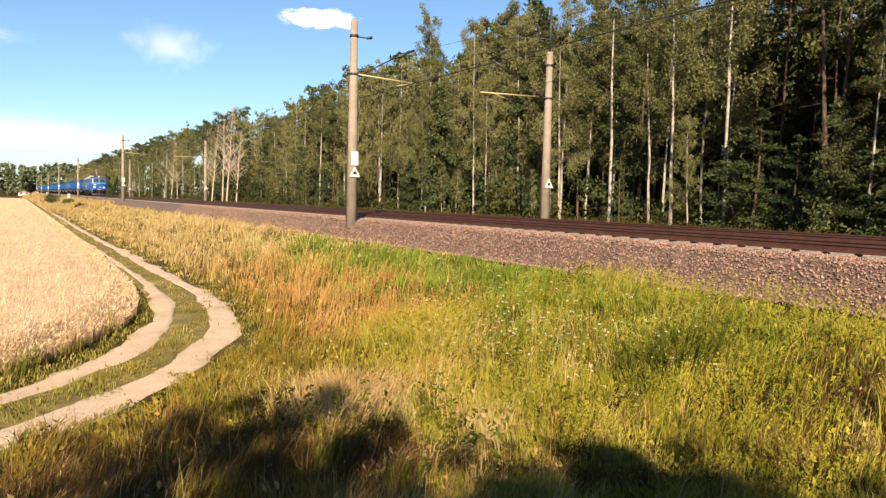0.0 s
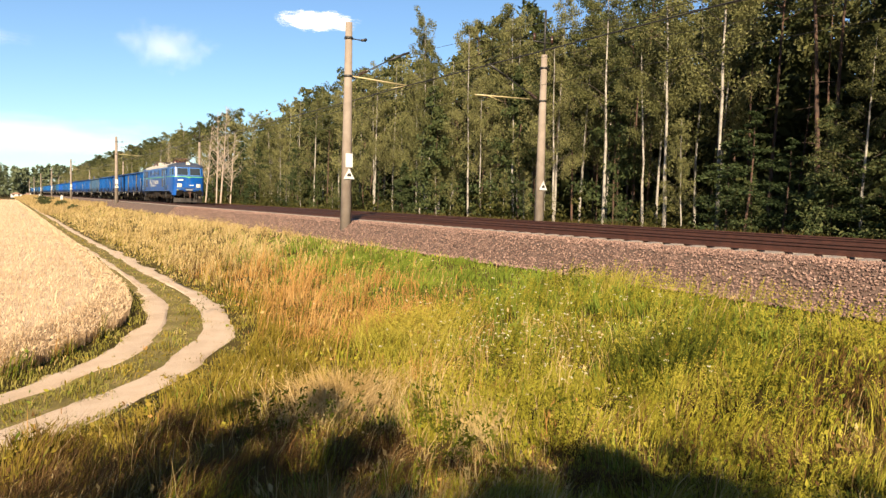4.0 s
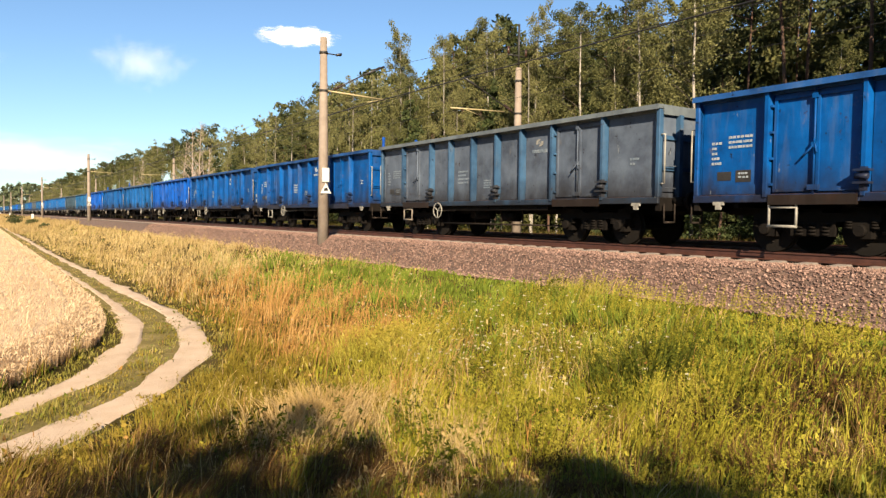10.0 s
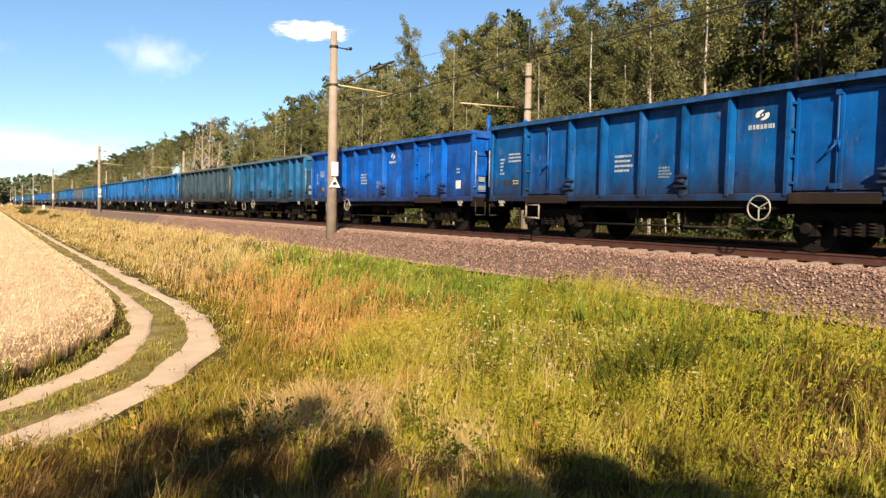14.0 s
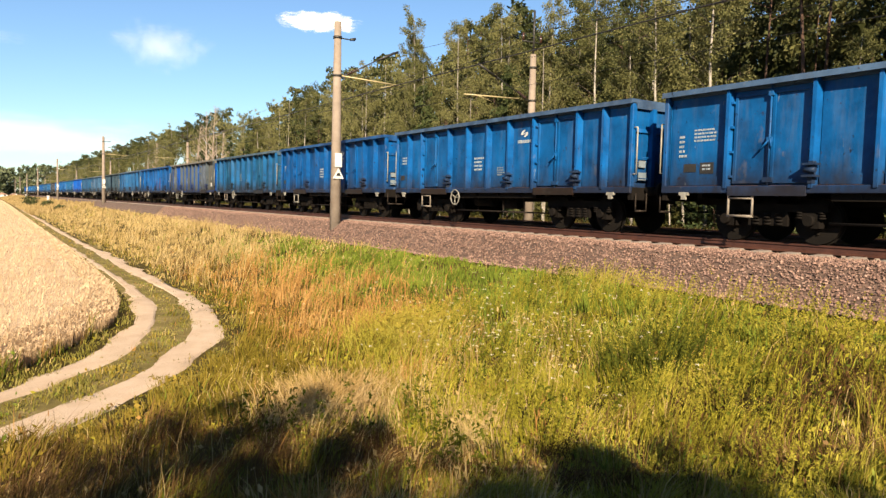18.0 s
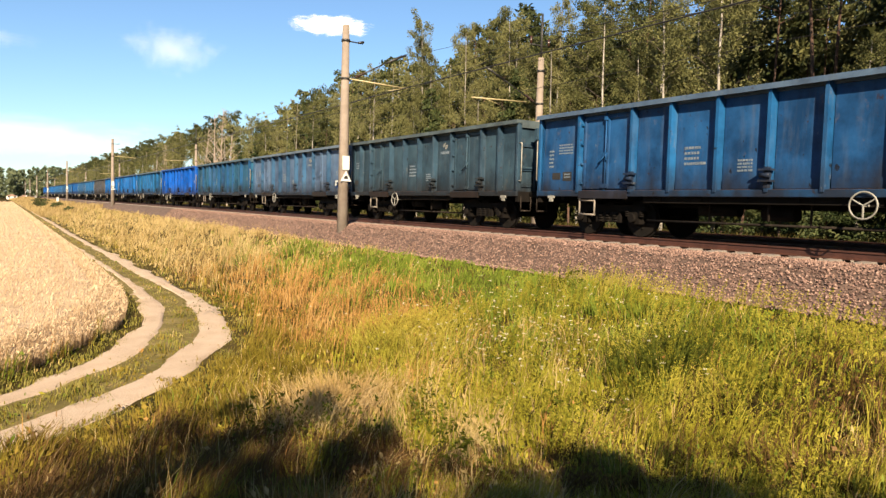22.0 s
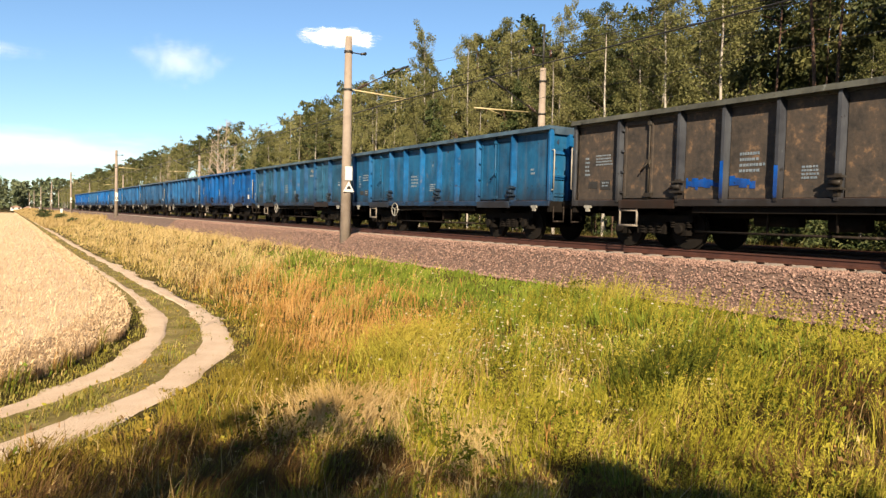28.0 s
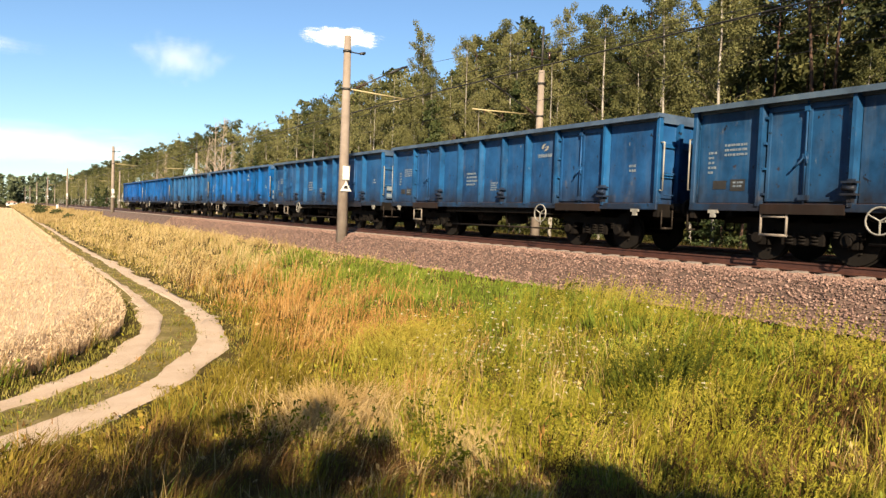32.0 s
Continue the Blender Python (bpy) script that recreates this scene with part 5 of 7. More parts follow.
M_PINEBARK = grainy("pine_bark", [(0.2, (0.045, 0.028, 0.02)), (0.8, (0.14, 0.07, 0.042))], 2.0, 0.9, 0, 20, 0.8)
M_TWIG = grainy("dark_twigs", [(0.2, (0.05, 0.038, 0.028)), (0.8, (0.15, 0.12, 0.09))], 3.0, 0.85, 0, 25, 0.3)
M_GREYBARK = grainy("bleached_dead_wood", [(0.2, (0.34, 0.26, 0.20)), (0.8, (0.55, 0.45, 0.37))], 3.0, 0.85, 0, 25, 0.5)


def leaves(centres, radii, per, size, r, flat=0.6, hang=0.0):
    """Small four-cornered leaves scattered in clumps; returns corners, four to a leaf."""
    c = np.repeat(np.asarray(centres, float), per, axis=0)
    rad = np.repeat(np.asarray(radii, float), per)
    n = len(c)
    d = r.normal(size=(n, 3))
    d /= np.linalg.norm(d, axis=1)[:, None]
    d *= (r.random(n) ** 0.45 * rad)[:, None]
    d[:, 2] *= flat
    c = c + d
    c[:, 2] -= hang * r.random(n) * rad
    a = r.normal(size=(n, 3))
    a /= np.linalg.norm(a, axis=1)[:, None]
    b = np.cross(a, r.normal(size=(n, 3)))
    b /= np.linalg.norm(b, axis=1)[:, None]
    s = size * r.uniform(0.5, 1.3, n)[:, None]
    a, b = a * s, b * s * r.uniform(0.45, 0.9, n)[:, None]
    return np.stack([c - a * 0.9 - b * 0.2, c - a * 0.1 + b * 0.6, c + a, c + a * 0.1 - b * 0.7], 1).reshape(-1, 3)


def limb(bm, pts, r0, r1, seg=6, slot=0):
    n, rings = len(pts) - 1, []
    for i, p in enumerate(pts):
        d = Vector(pts[min(i + 1, n)]) - Vector(pts[max(i - 1, 0)])
        q, r = d.to_track_quat("Z", "Y"), r0 + (r1 - r0) * i / n
        rings.append([bm.verts.new(Vector(p) + q @ Vector((r * math.cos(2 * math.pi * k / seg), r * math.sin(2 * math.pi * k / seg), 0))) for k in range(seg)])
    for a, b in zip(rings, rings[1:]):
        for k in range(seg):
            f = bm.faces.new((a[k], a[(k + 1) % seg], b[(k + 1) % seg], b[k]))
            f.smooth, f.material_index = True, slot


def build_tree(name, kind, height, seed, leafs, size, far=False):
    stem, kind = kind == "stem", "birch" if kind == "stem" else kind
    r = np.random.default_rng(seed)
    t = new(name)
    bm = bmesh.new()
    lean = r.uniform(-0.05, 0.05, 2)
    wob = r.normal(0, 0.12, (9, 2)).cumsum(0) * 0.35
    trunk = [(lean[0] * height * u + wob[i][0] * (i > 0), lean[1] * height * u + wob[i][1] * (i > 0), height * u - 0.3 * (i == 0)) for i, u in enumerate(np.linspace(0, 0.97, 9))]
    at = lambda u: np.array([np.interp(u, np.linspace(0, 0.97, 9), [q[k] for q in trunk]) for k in range(3)])
    girth = {"birch": 0.0085, "pine": 0.0078, "spruce": 0.009, "bare": 0.010}[kind] * height
    limb(bm, trunk, girth, girth * 0.18, 8 if not far else 5)
    cs, rs = [], []
    if kind == "birch":
        base, nb = (r.uniform(0.42, 0.5), 26) if stem else (r.uniform(0.14, 0.3), 38)
        for i in range(nb):
            u = base + (0.97 - base) * (i + r.random()) / nb
            ang, ln = r.uniform(0, 6.28), height * (0.19 * (1 - u) ** 0.6 + 0.035) * r.uniform(0.6, 1.3)
            p = at(u)
            tip = p + np.array([math.cos(ang) * ln, math.sin(ang) * ln, ln * r.uniform(0.35, 0.95)])
            if not far:
                limb(bm, [p, (p + tip) / 2 + (0, 0, 0.12 * ln), tip], girth * 0.13, girth * 0.03, 4, 1)
            for f in (0.45, 0.75, 1.0):
                cs.append(p + (tip - p) * f + r.normal(0, 0.12, 3) - (0, 0, 0.1)), rs.append((0.31 + 0.13 * ln) * r.uniform(0.65, 1.05))
        flat, hang = 0.75, 0.8
    elif kind == "pine":
        base, nb = r.uniform(0.55, 0.68), 15
        for i in range(nb):
            u = base + (0.99 - base) * (i + r.random()) / nb
            ang, ln = r.uniform(0, 6.28), height * (0.17 * (1 - u) ** 0.5 + 0.05) * r.uniform(0.6, 1.2)
            p = at(u)
            tip = p + np.array([math.cos(ang) * ln, math.sin(ang) * ln, ln * r.uniform(0.1, 0.6)])
            if not far:
                limb(bm, [p, tip], girth * 0.3, girth * 0.08, 4)
            for f in (0.5, 0.8, 1.05):
                cs.append(p + (tip - p) * f + r.normal(0, 0.15, 3)), rs.append(0.46 + 0.20 * ln)
        if not far:
            for i in range(9):
                u, ang = r.uniform(0.2, base), r.uniform(0, 6.28)
                p = at(u)
                limb(bm, [p, p + np.array([math.cos(ang), math.sin(ang), r.uniform(-0.2, 0.2)]) * r.uniform(0.4, 1.3)], girth * 0.16, girth * 0.05, 4)
        flat, hang = 0.55, 0.0
    elif kind == "spruce":
        nb = 30
        for i in range(nb):
            u = 0.05 + 0.93 * (i + r.random()) / nb
            ang, ln = r.uniform(0, 6.28), height * 0.30 * (1.02 - u) * r.uniform(0.65, 1.2)
            p = at(u)
            tip = p + np.array([math.cos(ang) * ln, math.sin(ang) * ln, ln * r.uniform(-0.15, 0.25)])
            for f in (0.35, 0.7, 1.0):
                cs.append(p + (tip - p) * f), rs.append(0.16 + 0.26 * ln)
        flat, hang = 0.5, 0.2
    if kind == "bare":
        for i in range(46):
            u, ang = r.uniform(0.25, 0.97), r.uniform(0, 6.28)
            p, ln = at(u), height * r.uniform(0.10, 0.32) * (1.15 - u)
            tip = p + np.array([math.cos(ang) * ln * 0.95, math.sin(ang) * ln * 0.95, ln * 0.9])
            limb(bm, [p, (p + tip) / 2 + r.normal(0, 0.1, 3), tip], girth * 0.3, girth * 0.06, 4)
            for f in range(3):
                a = tip - (tip - p) * r.uniform(0.1, 0.6)
                limb(bm, [a, a + r.normal(0, 0.35, 3) * ln * 0.4 + (0, 0, 0.2)], girth * 0.08, girth * 0.03, 3)
    bark = {"birch": M_BIRCHBARK, "pine": M_PINEBARK, "spruce": M_PINEBARK, "bare": M_GREYBARK}[kind]
    part("trunk", bm, bark, t).data.materials.append(M_TWIG)
    if kind != "bare":
        per = max(2, leafs // len(cs))
        mat = {"birch": M_BIRCH, "pine": M_PINE, "spruce": M_SPRUCE}[kind]
        part("crown", raw_mesh("crown", leaves(cs, rs, per, size, r, flat, hang), 4, mat), mat, t)
    return t


LABELS = {"stem": "birch with long bare white trunk and high crown", "birch": "slender birch with pale trunk and airy olive crown", "pine": "tall dark pine with bare reddish trunk", "spruce": "young dark green conifer branching to the ground", "bare": "leafless grey tree with bristling bare branches"}
NAMES = {"stem": "birch_tree", "birch": "birch_tree", "pine": "pine_tree", "spruce": "young_conifer", "bare": "dead_tree"}
CATS = {"stem": "tree", "birch": "tree", "pine": "tree", "spruce": "tree", "bare": "tree"}
STOCK = {}
for kind, rows in {"birch": [(13, 1), (14, 2), (12, 3), (15, 4)], "stem": [(13, 41), (13.5, 42)], "pine": [(16, 11), (17.5, 12), (15, 13)], "spruce": [(4.6, 21), (6.0, 22), (8.5, 23)]}.items():
    for far in (False, True) if kind != "stem" else (False,):
        STOCK[kind, far] = [(h, tagged(build_tree(NAMES[kind], kind, h, s + 50 * far, {"birch": 12500, "pine": 6000, "spruce": 4600, "stem": 8500}[kind] // (5 if far else 1), {"birch": 0.078, "pine": 0.115, "spruce": 0.08, "stem": 0.075}[kind] * (2.0 if far else 1), far), LABELS[kind], CATS[kind], "trees of the wood")) for h, s in rows]
STOCK["bare", False] = [(11, tagged(build_tree(NAMES["bare"], "bare", 11, 31, 0, 0), LABELS["bare"], "tree", "dead trees at the wood's edge"))]
USED = set()


def plant(kind, x, y, height, turn=None, far=False, pick=None, wide=1.0):
    r = random.Random(int(x * 131 + y * 17))
    rows = STOCK[kind, far]
    h, src = rows[r.randrange(len(rows)) if pick is None else pick % len(rows)]
    s = height / h
    m = Matrix.LocRotScale((x, y, float(land(x, y)) - 0.05), Euler((0, 0, r.uniform(0, 6.28) if turn is None else turn)), (s * wide, s * wide, s))
    if src.name not in USED:
        USED.add(src.name)
        src.matrix_basis = m
        return src
    o = copy_thing(src, Matrix())
    o.matrix_basis = m
    return o


wood = random.Random(4)
# trees that stand out at the wood's edge: pale trunks, the conifer clump, the tall birch against the sky
for kind, x, y, h in (("stem", 27.0, 27.0, 12.5), ("stem", 27.0, 20.0, 13.0), ("stem", 26.5, 22.5, 12.0), ("stem", 27.2, 24.4, 9.5), ("spruce", 25.5, 17.5, 5.4), ("spruce", 26.0, 18.9, 4.6), ("spruce", 25.8, 16.0, 4.2), ("spruce", 26.6, 14.8, 3.6), ("pine", 29.0, 13.4, 16), ("pine", 26.9, 11.6, 14.5), ("birch", 25.6, 8.6, 10.5), ("birch", 25.9, 10.4, 7.0), ("spruce", 25.2, 11.4, 5.0), ("spruce", 25.0, 9.8, 4.2), ("birch", 25.4, 13.0, 7.5), ("spruce", 25.4, 13.4, 3.4),
                      ("birch", 30.0, 50.6, 16.8), ("birch", 30.6, 51.6, 15.2), ("pine", 31.0, 44.5, 14.8), ("pine", 31.5, 42.0, 15.2), ("pine", 31.5, 33.5, 14.4), ("birch", 29.5, 37.5, 14.0), ("pine", 32.0, 29.0, 14.8), ("pine", 29.0, 16.6, 16), ("birch", 27.5, 31.5, 13.5), ("birch", 28.0, 36.0, 13.5), ("birch", 27.5, 40.5, 13.5), ("birch", 27.0, 45.5, 12.5)):
    plant(kind, x, y, h, wide=1.45 if kind == "spruce" else 0.7 if y > 28 else 1.0)
for x, y, h in ((25.0, 97.0, 13.5), (25.4, 100.6, 13.0), (24.8, 104.5, 11.5), (25.5, 94.0, 10.0), (25.2, 137, 11), (25.0, 143, 10), (25.2, 131, 9)):
    plant("bare", x, y, h)
# unseen tall trees added right of the view to throw shade into the wood
for x0, yy, hh in ((24.2, -6.5, 19), (24.5, -2.5, 19.5), (23.2, -1.0, 18), (25.4, 0.2, 18), (24.0, 2.4, 17.5), (26.2, 2.4, 18.5), (24.2, 5.0, 18.5), (26.4, 4.6, 19.5), (28.6, 6.0, 19.0)):
    plant("birch", x0, yy, 0.88 * hh, far=True, wide=1.5)
# unseen pines added there for the same shading
for yy in (0.4, 2.2, 4.0, 5.6):
    plant("pine", 26.0 + wood.uniform(-0.5, 0.8), yy, wood.uniform(14, 16.5), far=True)
# the wood beyond the view, which shades the part in view
for yy in range(-52, 6, 4):
    for x0, hh in ((27, (11, 14)), (30.5, (12, 15)), (35, (14, 17)), (41, (15, 18)), (48, (16, 18))):
        plant("birch" if x0 < 37 else "pine", x0 + wood.uniform(-1.5, 1.5), yy + wood.uniform(-1.5, 1.5), wood.uniform(*hh), far=True)
y = 6.0
while y < 130:
    for row, (x0, kinds, hh) in enumerate(((26.2, "ssbsb", (2.5, 5.5)), (27.6, "bbsbp", (9.5, 12.5)), (30.0, "bpbspb", (10.5, 13.5)), (33.5, "ppbb", (12.5, 15.8)), (38.0, "ppp", (14.0, 17.0)), (43.5, "ppp", (15.0, 18)), (50, "ppp", (16.5, 19.5)))):
        if row < 1 and 89 < y < 109:
            continue
        if row == 1 and 89 < y < 109:
            x0, hh = 29.2, (8.5, 11.0)
        if row >= 4 and y > 112 or row == 6 and y > 60:
            continue
        if y < 21 and row in (1, 2, 3):
            kinds, hh = ("bp" if y > 13 else "p", (10.5, 14.5)) if row == 1 else ("p", (14.0, 17.0))
        kind = {"s": "spruce", "b": "birch", "p": "pine"}[wood.choice(kinds)]
        h = wood.uniform(*hh) if kind != "spruce" else wood.uniform(2.5, 6.0) if row == 0 else wood.uniform(6.5, 11.0)
        h *= 1.0 + 0.08 * float(smooth(40, 58, y)) * (1 - float(smooth(75, 100, y)))
        if 5 < y < 24 and (row == 0 and wood.random() < 0.5 or row in (1, 2) and wood.random() < 0.88):
            continue
        plant(kind, x0 + wood.uniform(-1.1, 1.1) + 0.6 * (row > 2), y + row * 0.6 + wood.uniform(-1.2, 1.2), h * wood.uniform(0.86, 1.05), wide=wood.uniform(0.72, 1.0), far=row >= 4 or (row >= 3 and y > 24) or (row >= 2 and y > 48) or y > 95)
    y += 2.9 if y < 70 else 3.6
while y < 420:
    for x0, kinds, hh in ((26.5, "sbb", (9.5, 13.0)), (30.0, "bbp", (12.0, 15.0)), (35.0, "pp", (14.5, 17.5))):
        kind = {"s": "spruce", "b": "birch", "p": "pine"}[wood.choice(kinds)]
        plant(kind, x0 + wood.uniform(-1.5, 1.5), y + wood.uniform(-2.5, 2.5), wood.uniform(*hh) if kind != "spruce" else wood.uniform(4, 7), far=True)
    y += 3.8 + (y - 130) * 0.015
for rows in STOCK.values():
    for h, src in rows:
        if src.name not in USED:
            USED.add(src.name)
            src.matrix_basis = pose(48 + 3 * len(USED) % 20, 40 + len(USED), -0.5)

# the far wood that closes the field
r_ = np.random.default_rng(9)
cs, rs = [], []
for k in range(950):
    x, yy = r_.uniform(-420, 150), r_.uniform(450, 490)
    h = r_.uniform(13, 19) + 5 * float(smooth(0, 90, x))
    for f in (0.2, 0.45, 0.7, 0.92):
        cs.append((x, yy, -2 + h * f)), rs.append(3.2 * (1.15 - f) + 0.6)
tagged(new("distant_wood", raw_mesh("distant_wood", leaves(cs, rs, 14, 1.3, r_, 0.9), 4, M_FARWOOD)), "green far wood on the horizon behind the field, haze put into its colour", "wood", kind="stuff")
# the dense inner wood, and scrub under the edge trees
cs, rs = [], []
for k in range(1700):
    x, yy = r_.uniform(42, 74), -20 + 190 * r_.random() ** 1.5
    h = r_.uniform(12, 16.5)
    for f in (0.02, 0.12, 0.3, 0.5, 0.7, 0.92):
        cs.append((x + r_.normal(0, 1), yy + r_.normal(0, 1), -1 + h * f)), rs.append(2.6)
tagged(new("inner_wood", raw_mesh("inner_wood", leaves(cs, rs, 26, 0.5, r_, 0.9), 4, M_PINE)), "dense dark inner part of the pine wood", "wood", kind="stuff")
cs, rs = [], []
for k in range(420):
    x, yy = r_.uniform(25.2, 33), 6 + 200 * r_.random() ** 1.4
    if 13 < yy < 20 and x < 27:
        continue
    h = r_.uniform(0.6, 2.6)
    for f in (0.15, 0.45, 0.75):
        cs.append((x + r_.normal(0, 0.3), yy + r_.normal(0, 0.3), -0.6 + h * f)), rs.append(0.65 * (1.2 - f))
for k in range(70):
    x, yy, h = r_.uniform(28, 38), r_.uniform(82, 122), r_.uniform(2.5, 7.0)
    for f in (0.1, 0.3, 0.5, 0.75):
        cs.append((x + r_.normal(0, 0.5), yy + r_.normal(0, 0.5), -0.6 + h * f)), rs.append(1.3 * (1.2 - f))
tagged(new("scrub", raw_mesh("scrub", leaves(cs, rs, 30, 0.16, r_, 0.9), 4, leafy("scrub_leaves", [(0, (0.025, 0.03, 0.008)), (0.5, (0.06, 0.064, 0.016)), (1, (0.13, 0.12, 0.035))], 0.3))), "low leafy scrub under the trees at the wood's edge", "scrub", kind="stuff")
# trees behind the camera whose shade lies over the near grass: where each shadow's tip falls
for kind, x, y, h, wide in (("birch", 1.4, 7.5, 8.4, 0.7), ("birch", 2.1, 7.9, 8.6, 0.8), ("birch", 2.8, 8.6, 8.5, 0.8), ("birch", 3.4, 8.6, 8.2, 0.7), ("spruce", 2.5, 7.8, 8.2, 0.6), ("birch", 3.6, 7.6, 8.2, 0.7),
                            ("spruce", 1.7, 6.7, 8.4, 0.8), ("birch", 0.8, 6.4, 8.3, 0.8), ("birch", 2.6, 6.7, 8.3, 0.9), ("birch", 3.4, 6.5, 8.4, 0.7), ("birch", 3.8, 6.0, 8.2, 0.7), ("birch", 2.1, 5.5, 8.3, 0.8), ("spruce", 1.2, 5.3, 8.2, 1.0),
                            ("birch", 4.2, 5.5, 8.0, 0.8), ("spruce", 4.7, 5.6, 8.2, 0.9), ("spruce", 5.3, 5.5, 8.0, 0.9), ("birch", 5.0, 5.3, 8.2, 0.9), ("birch", 5.7, 4.9, 8.2, 0.8), ("spruce", 4.4, 5.1, 8.2, 1.0), ("spruce", 5.1, 5.0, 8.0, 0.9), ("spruce", 5.7, 4.6, 8.0, 0.9), ("birch", 6.2, 4.3, 8.0, 0.8), ("spruce", 6.4, 3.9, 8.0, 0.9), ("birch", 6.9, 3.6, 8.0, 0.9), ("spruce", 3.8, 4.4, 8.4, 1.1), ("spruce", 2.7, 4.3, 8.4, 1.0), ("birch", 4.9, 4.4, 8.4, 1.2), ("spruce", 5.6, 4.0, 8.2, 1.1)):
    reach = h / math.tan(SUN_RISE)
    plant(kind, x - math.sin(SUN_TURN - math.pi) * reach, y - math.cos(SUN_TURN - math.pi) * reach, h, wide=wide)


# ---- grass, weeds and wheat ----
def blades(name, x, y, high, wide, lean, mat, r, lift=0.0, base=None, way=None):
    """Bent blades of three corners pairs each, every blade one island."""
    n = len(x)
    z = land(x, y) + lift if base is None else base
    a, b = r.uniform(0, 6.28, n), r.uniform(0, 6.28, n)
    if way is not None:
        b = way + r.normal(0, 0.75, n)
    ax, ay = np.cos(a) * wide / 2, np.sin(a) * wide / 2
    dx, dy = np.cos(b) * lean * high + 0.10 * high, np.sin(b) * lean * high
    co = np.empty((n, 5, 3))
    co[:, 0], co[:, 1] = np.stack([x - ax, y - ay, z - 0.03], -1), np.stack([x + ax, y + ay, z - 0.03], -1)
    mx, my, mz = x + dx * 0.38, y + dy * 0.38, z + high * 0.62
    co[:, 2], co[:, 3] = np.stack([mx + ax * 0.8, my + ay * 0.8, mz], -1), np.stack([mx - ax * 0.8, my - ay * 0.8, mz], -1)
    co[:, 4] = np.stack([x + dx, y + dy, z + high * np.sqrt(np.clip(1 - lean ** 2 * 0.5, 0.2, 1))], -1)
    me = bpy.data.meshes.new(name)
    me.vertices.add(n * 5)
    me.vertices.foreach_set("co", co.astype(np.float32).ravel())
    me.loops.add(n * 7)
    me.loops.foreach_set("vertex_index", (np.array([0, 1, 2, 3, 3, 2, 4])[None] + 5 * np.arange(n)[:, None]).astype(np.int32).ravel())
    me.polygons.add(n * 2)
    me.polygons.foreach_set("loop_start", (np.array([0, 4])[None] + 7 * np.arange(n)[:, None]).astype(np.int32).ravel())
    me.polygons.foreach_set("loop_total", np.tile(np.array([4, 3], dtype=np.int32), n))
    me.update(calc_edges=True)
    me.materials.append(mat)
    return me, co[:, 4]


def line_gap(px, py, line):
    """Distance of each point to a polyline, by its nearest vertex."""
    out = np.full(len(px), 1e9)
    for q in np.array_split(line, max(1, len(line) // 60)):
        out = np.minimum(out, np.sqrt(((px[:, None] - q[None, :, 0]) ** 2 + (py[:, None] - q[None, :, 1]) ** 2).min(1)))
    return out


FIELD_Y = np.maximum.accumulate(FIELD[:, 1] + np.arange(len(FIELD)) * 1e-6)


def field_edge(y):
    return np.interp(y, FIELD_Y, FIELD[:, 0])


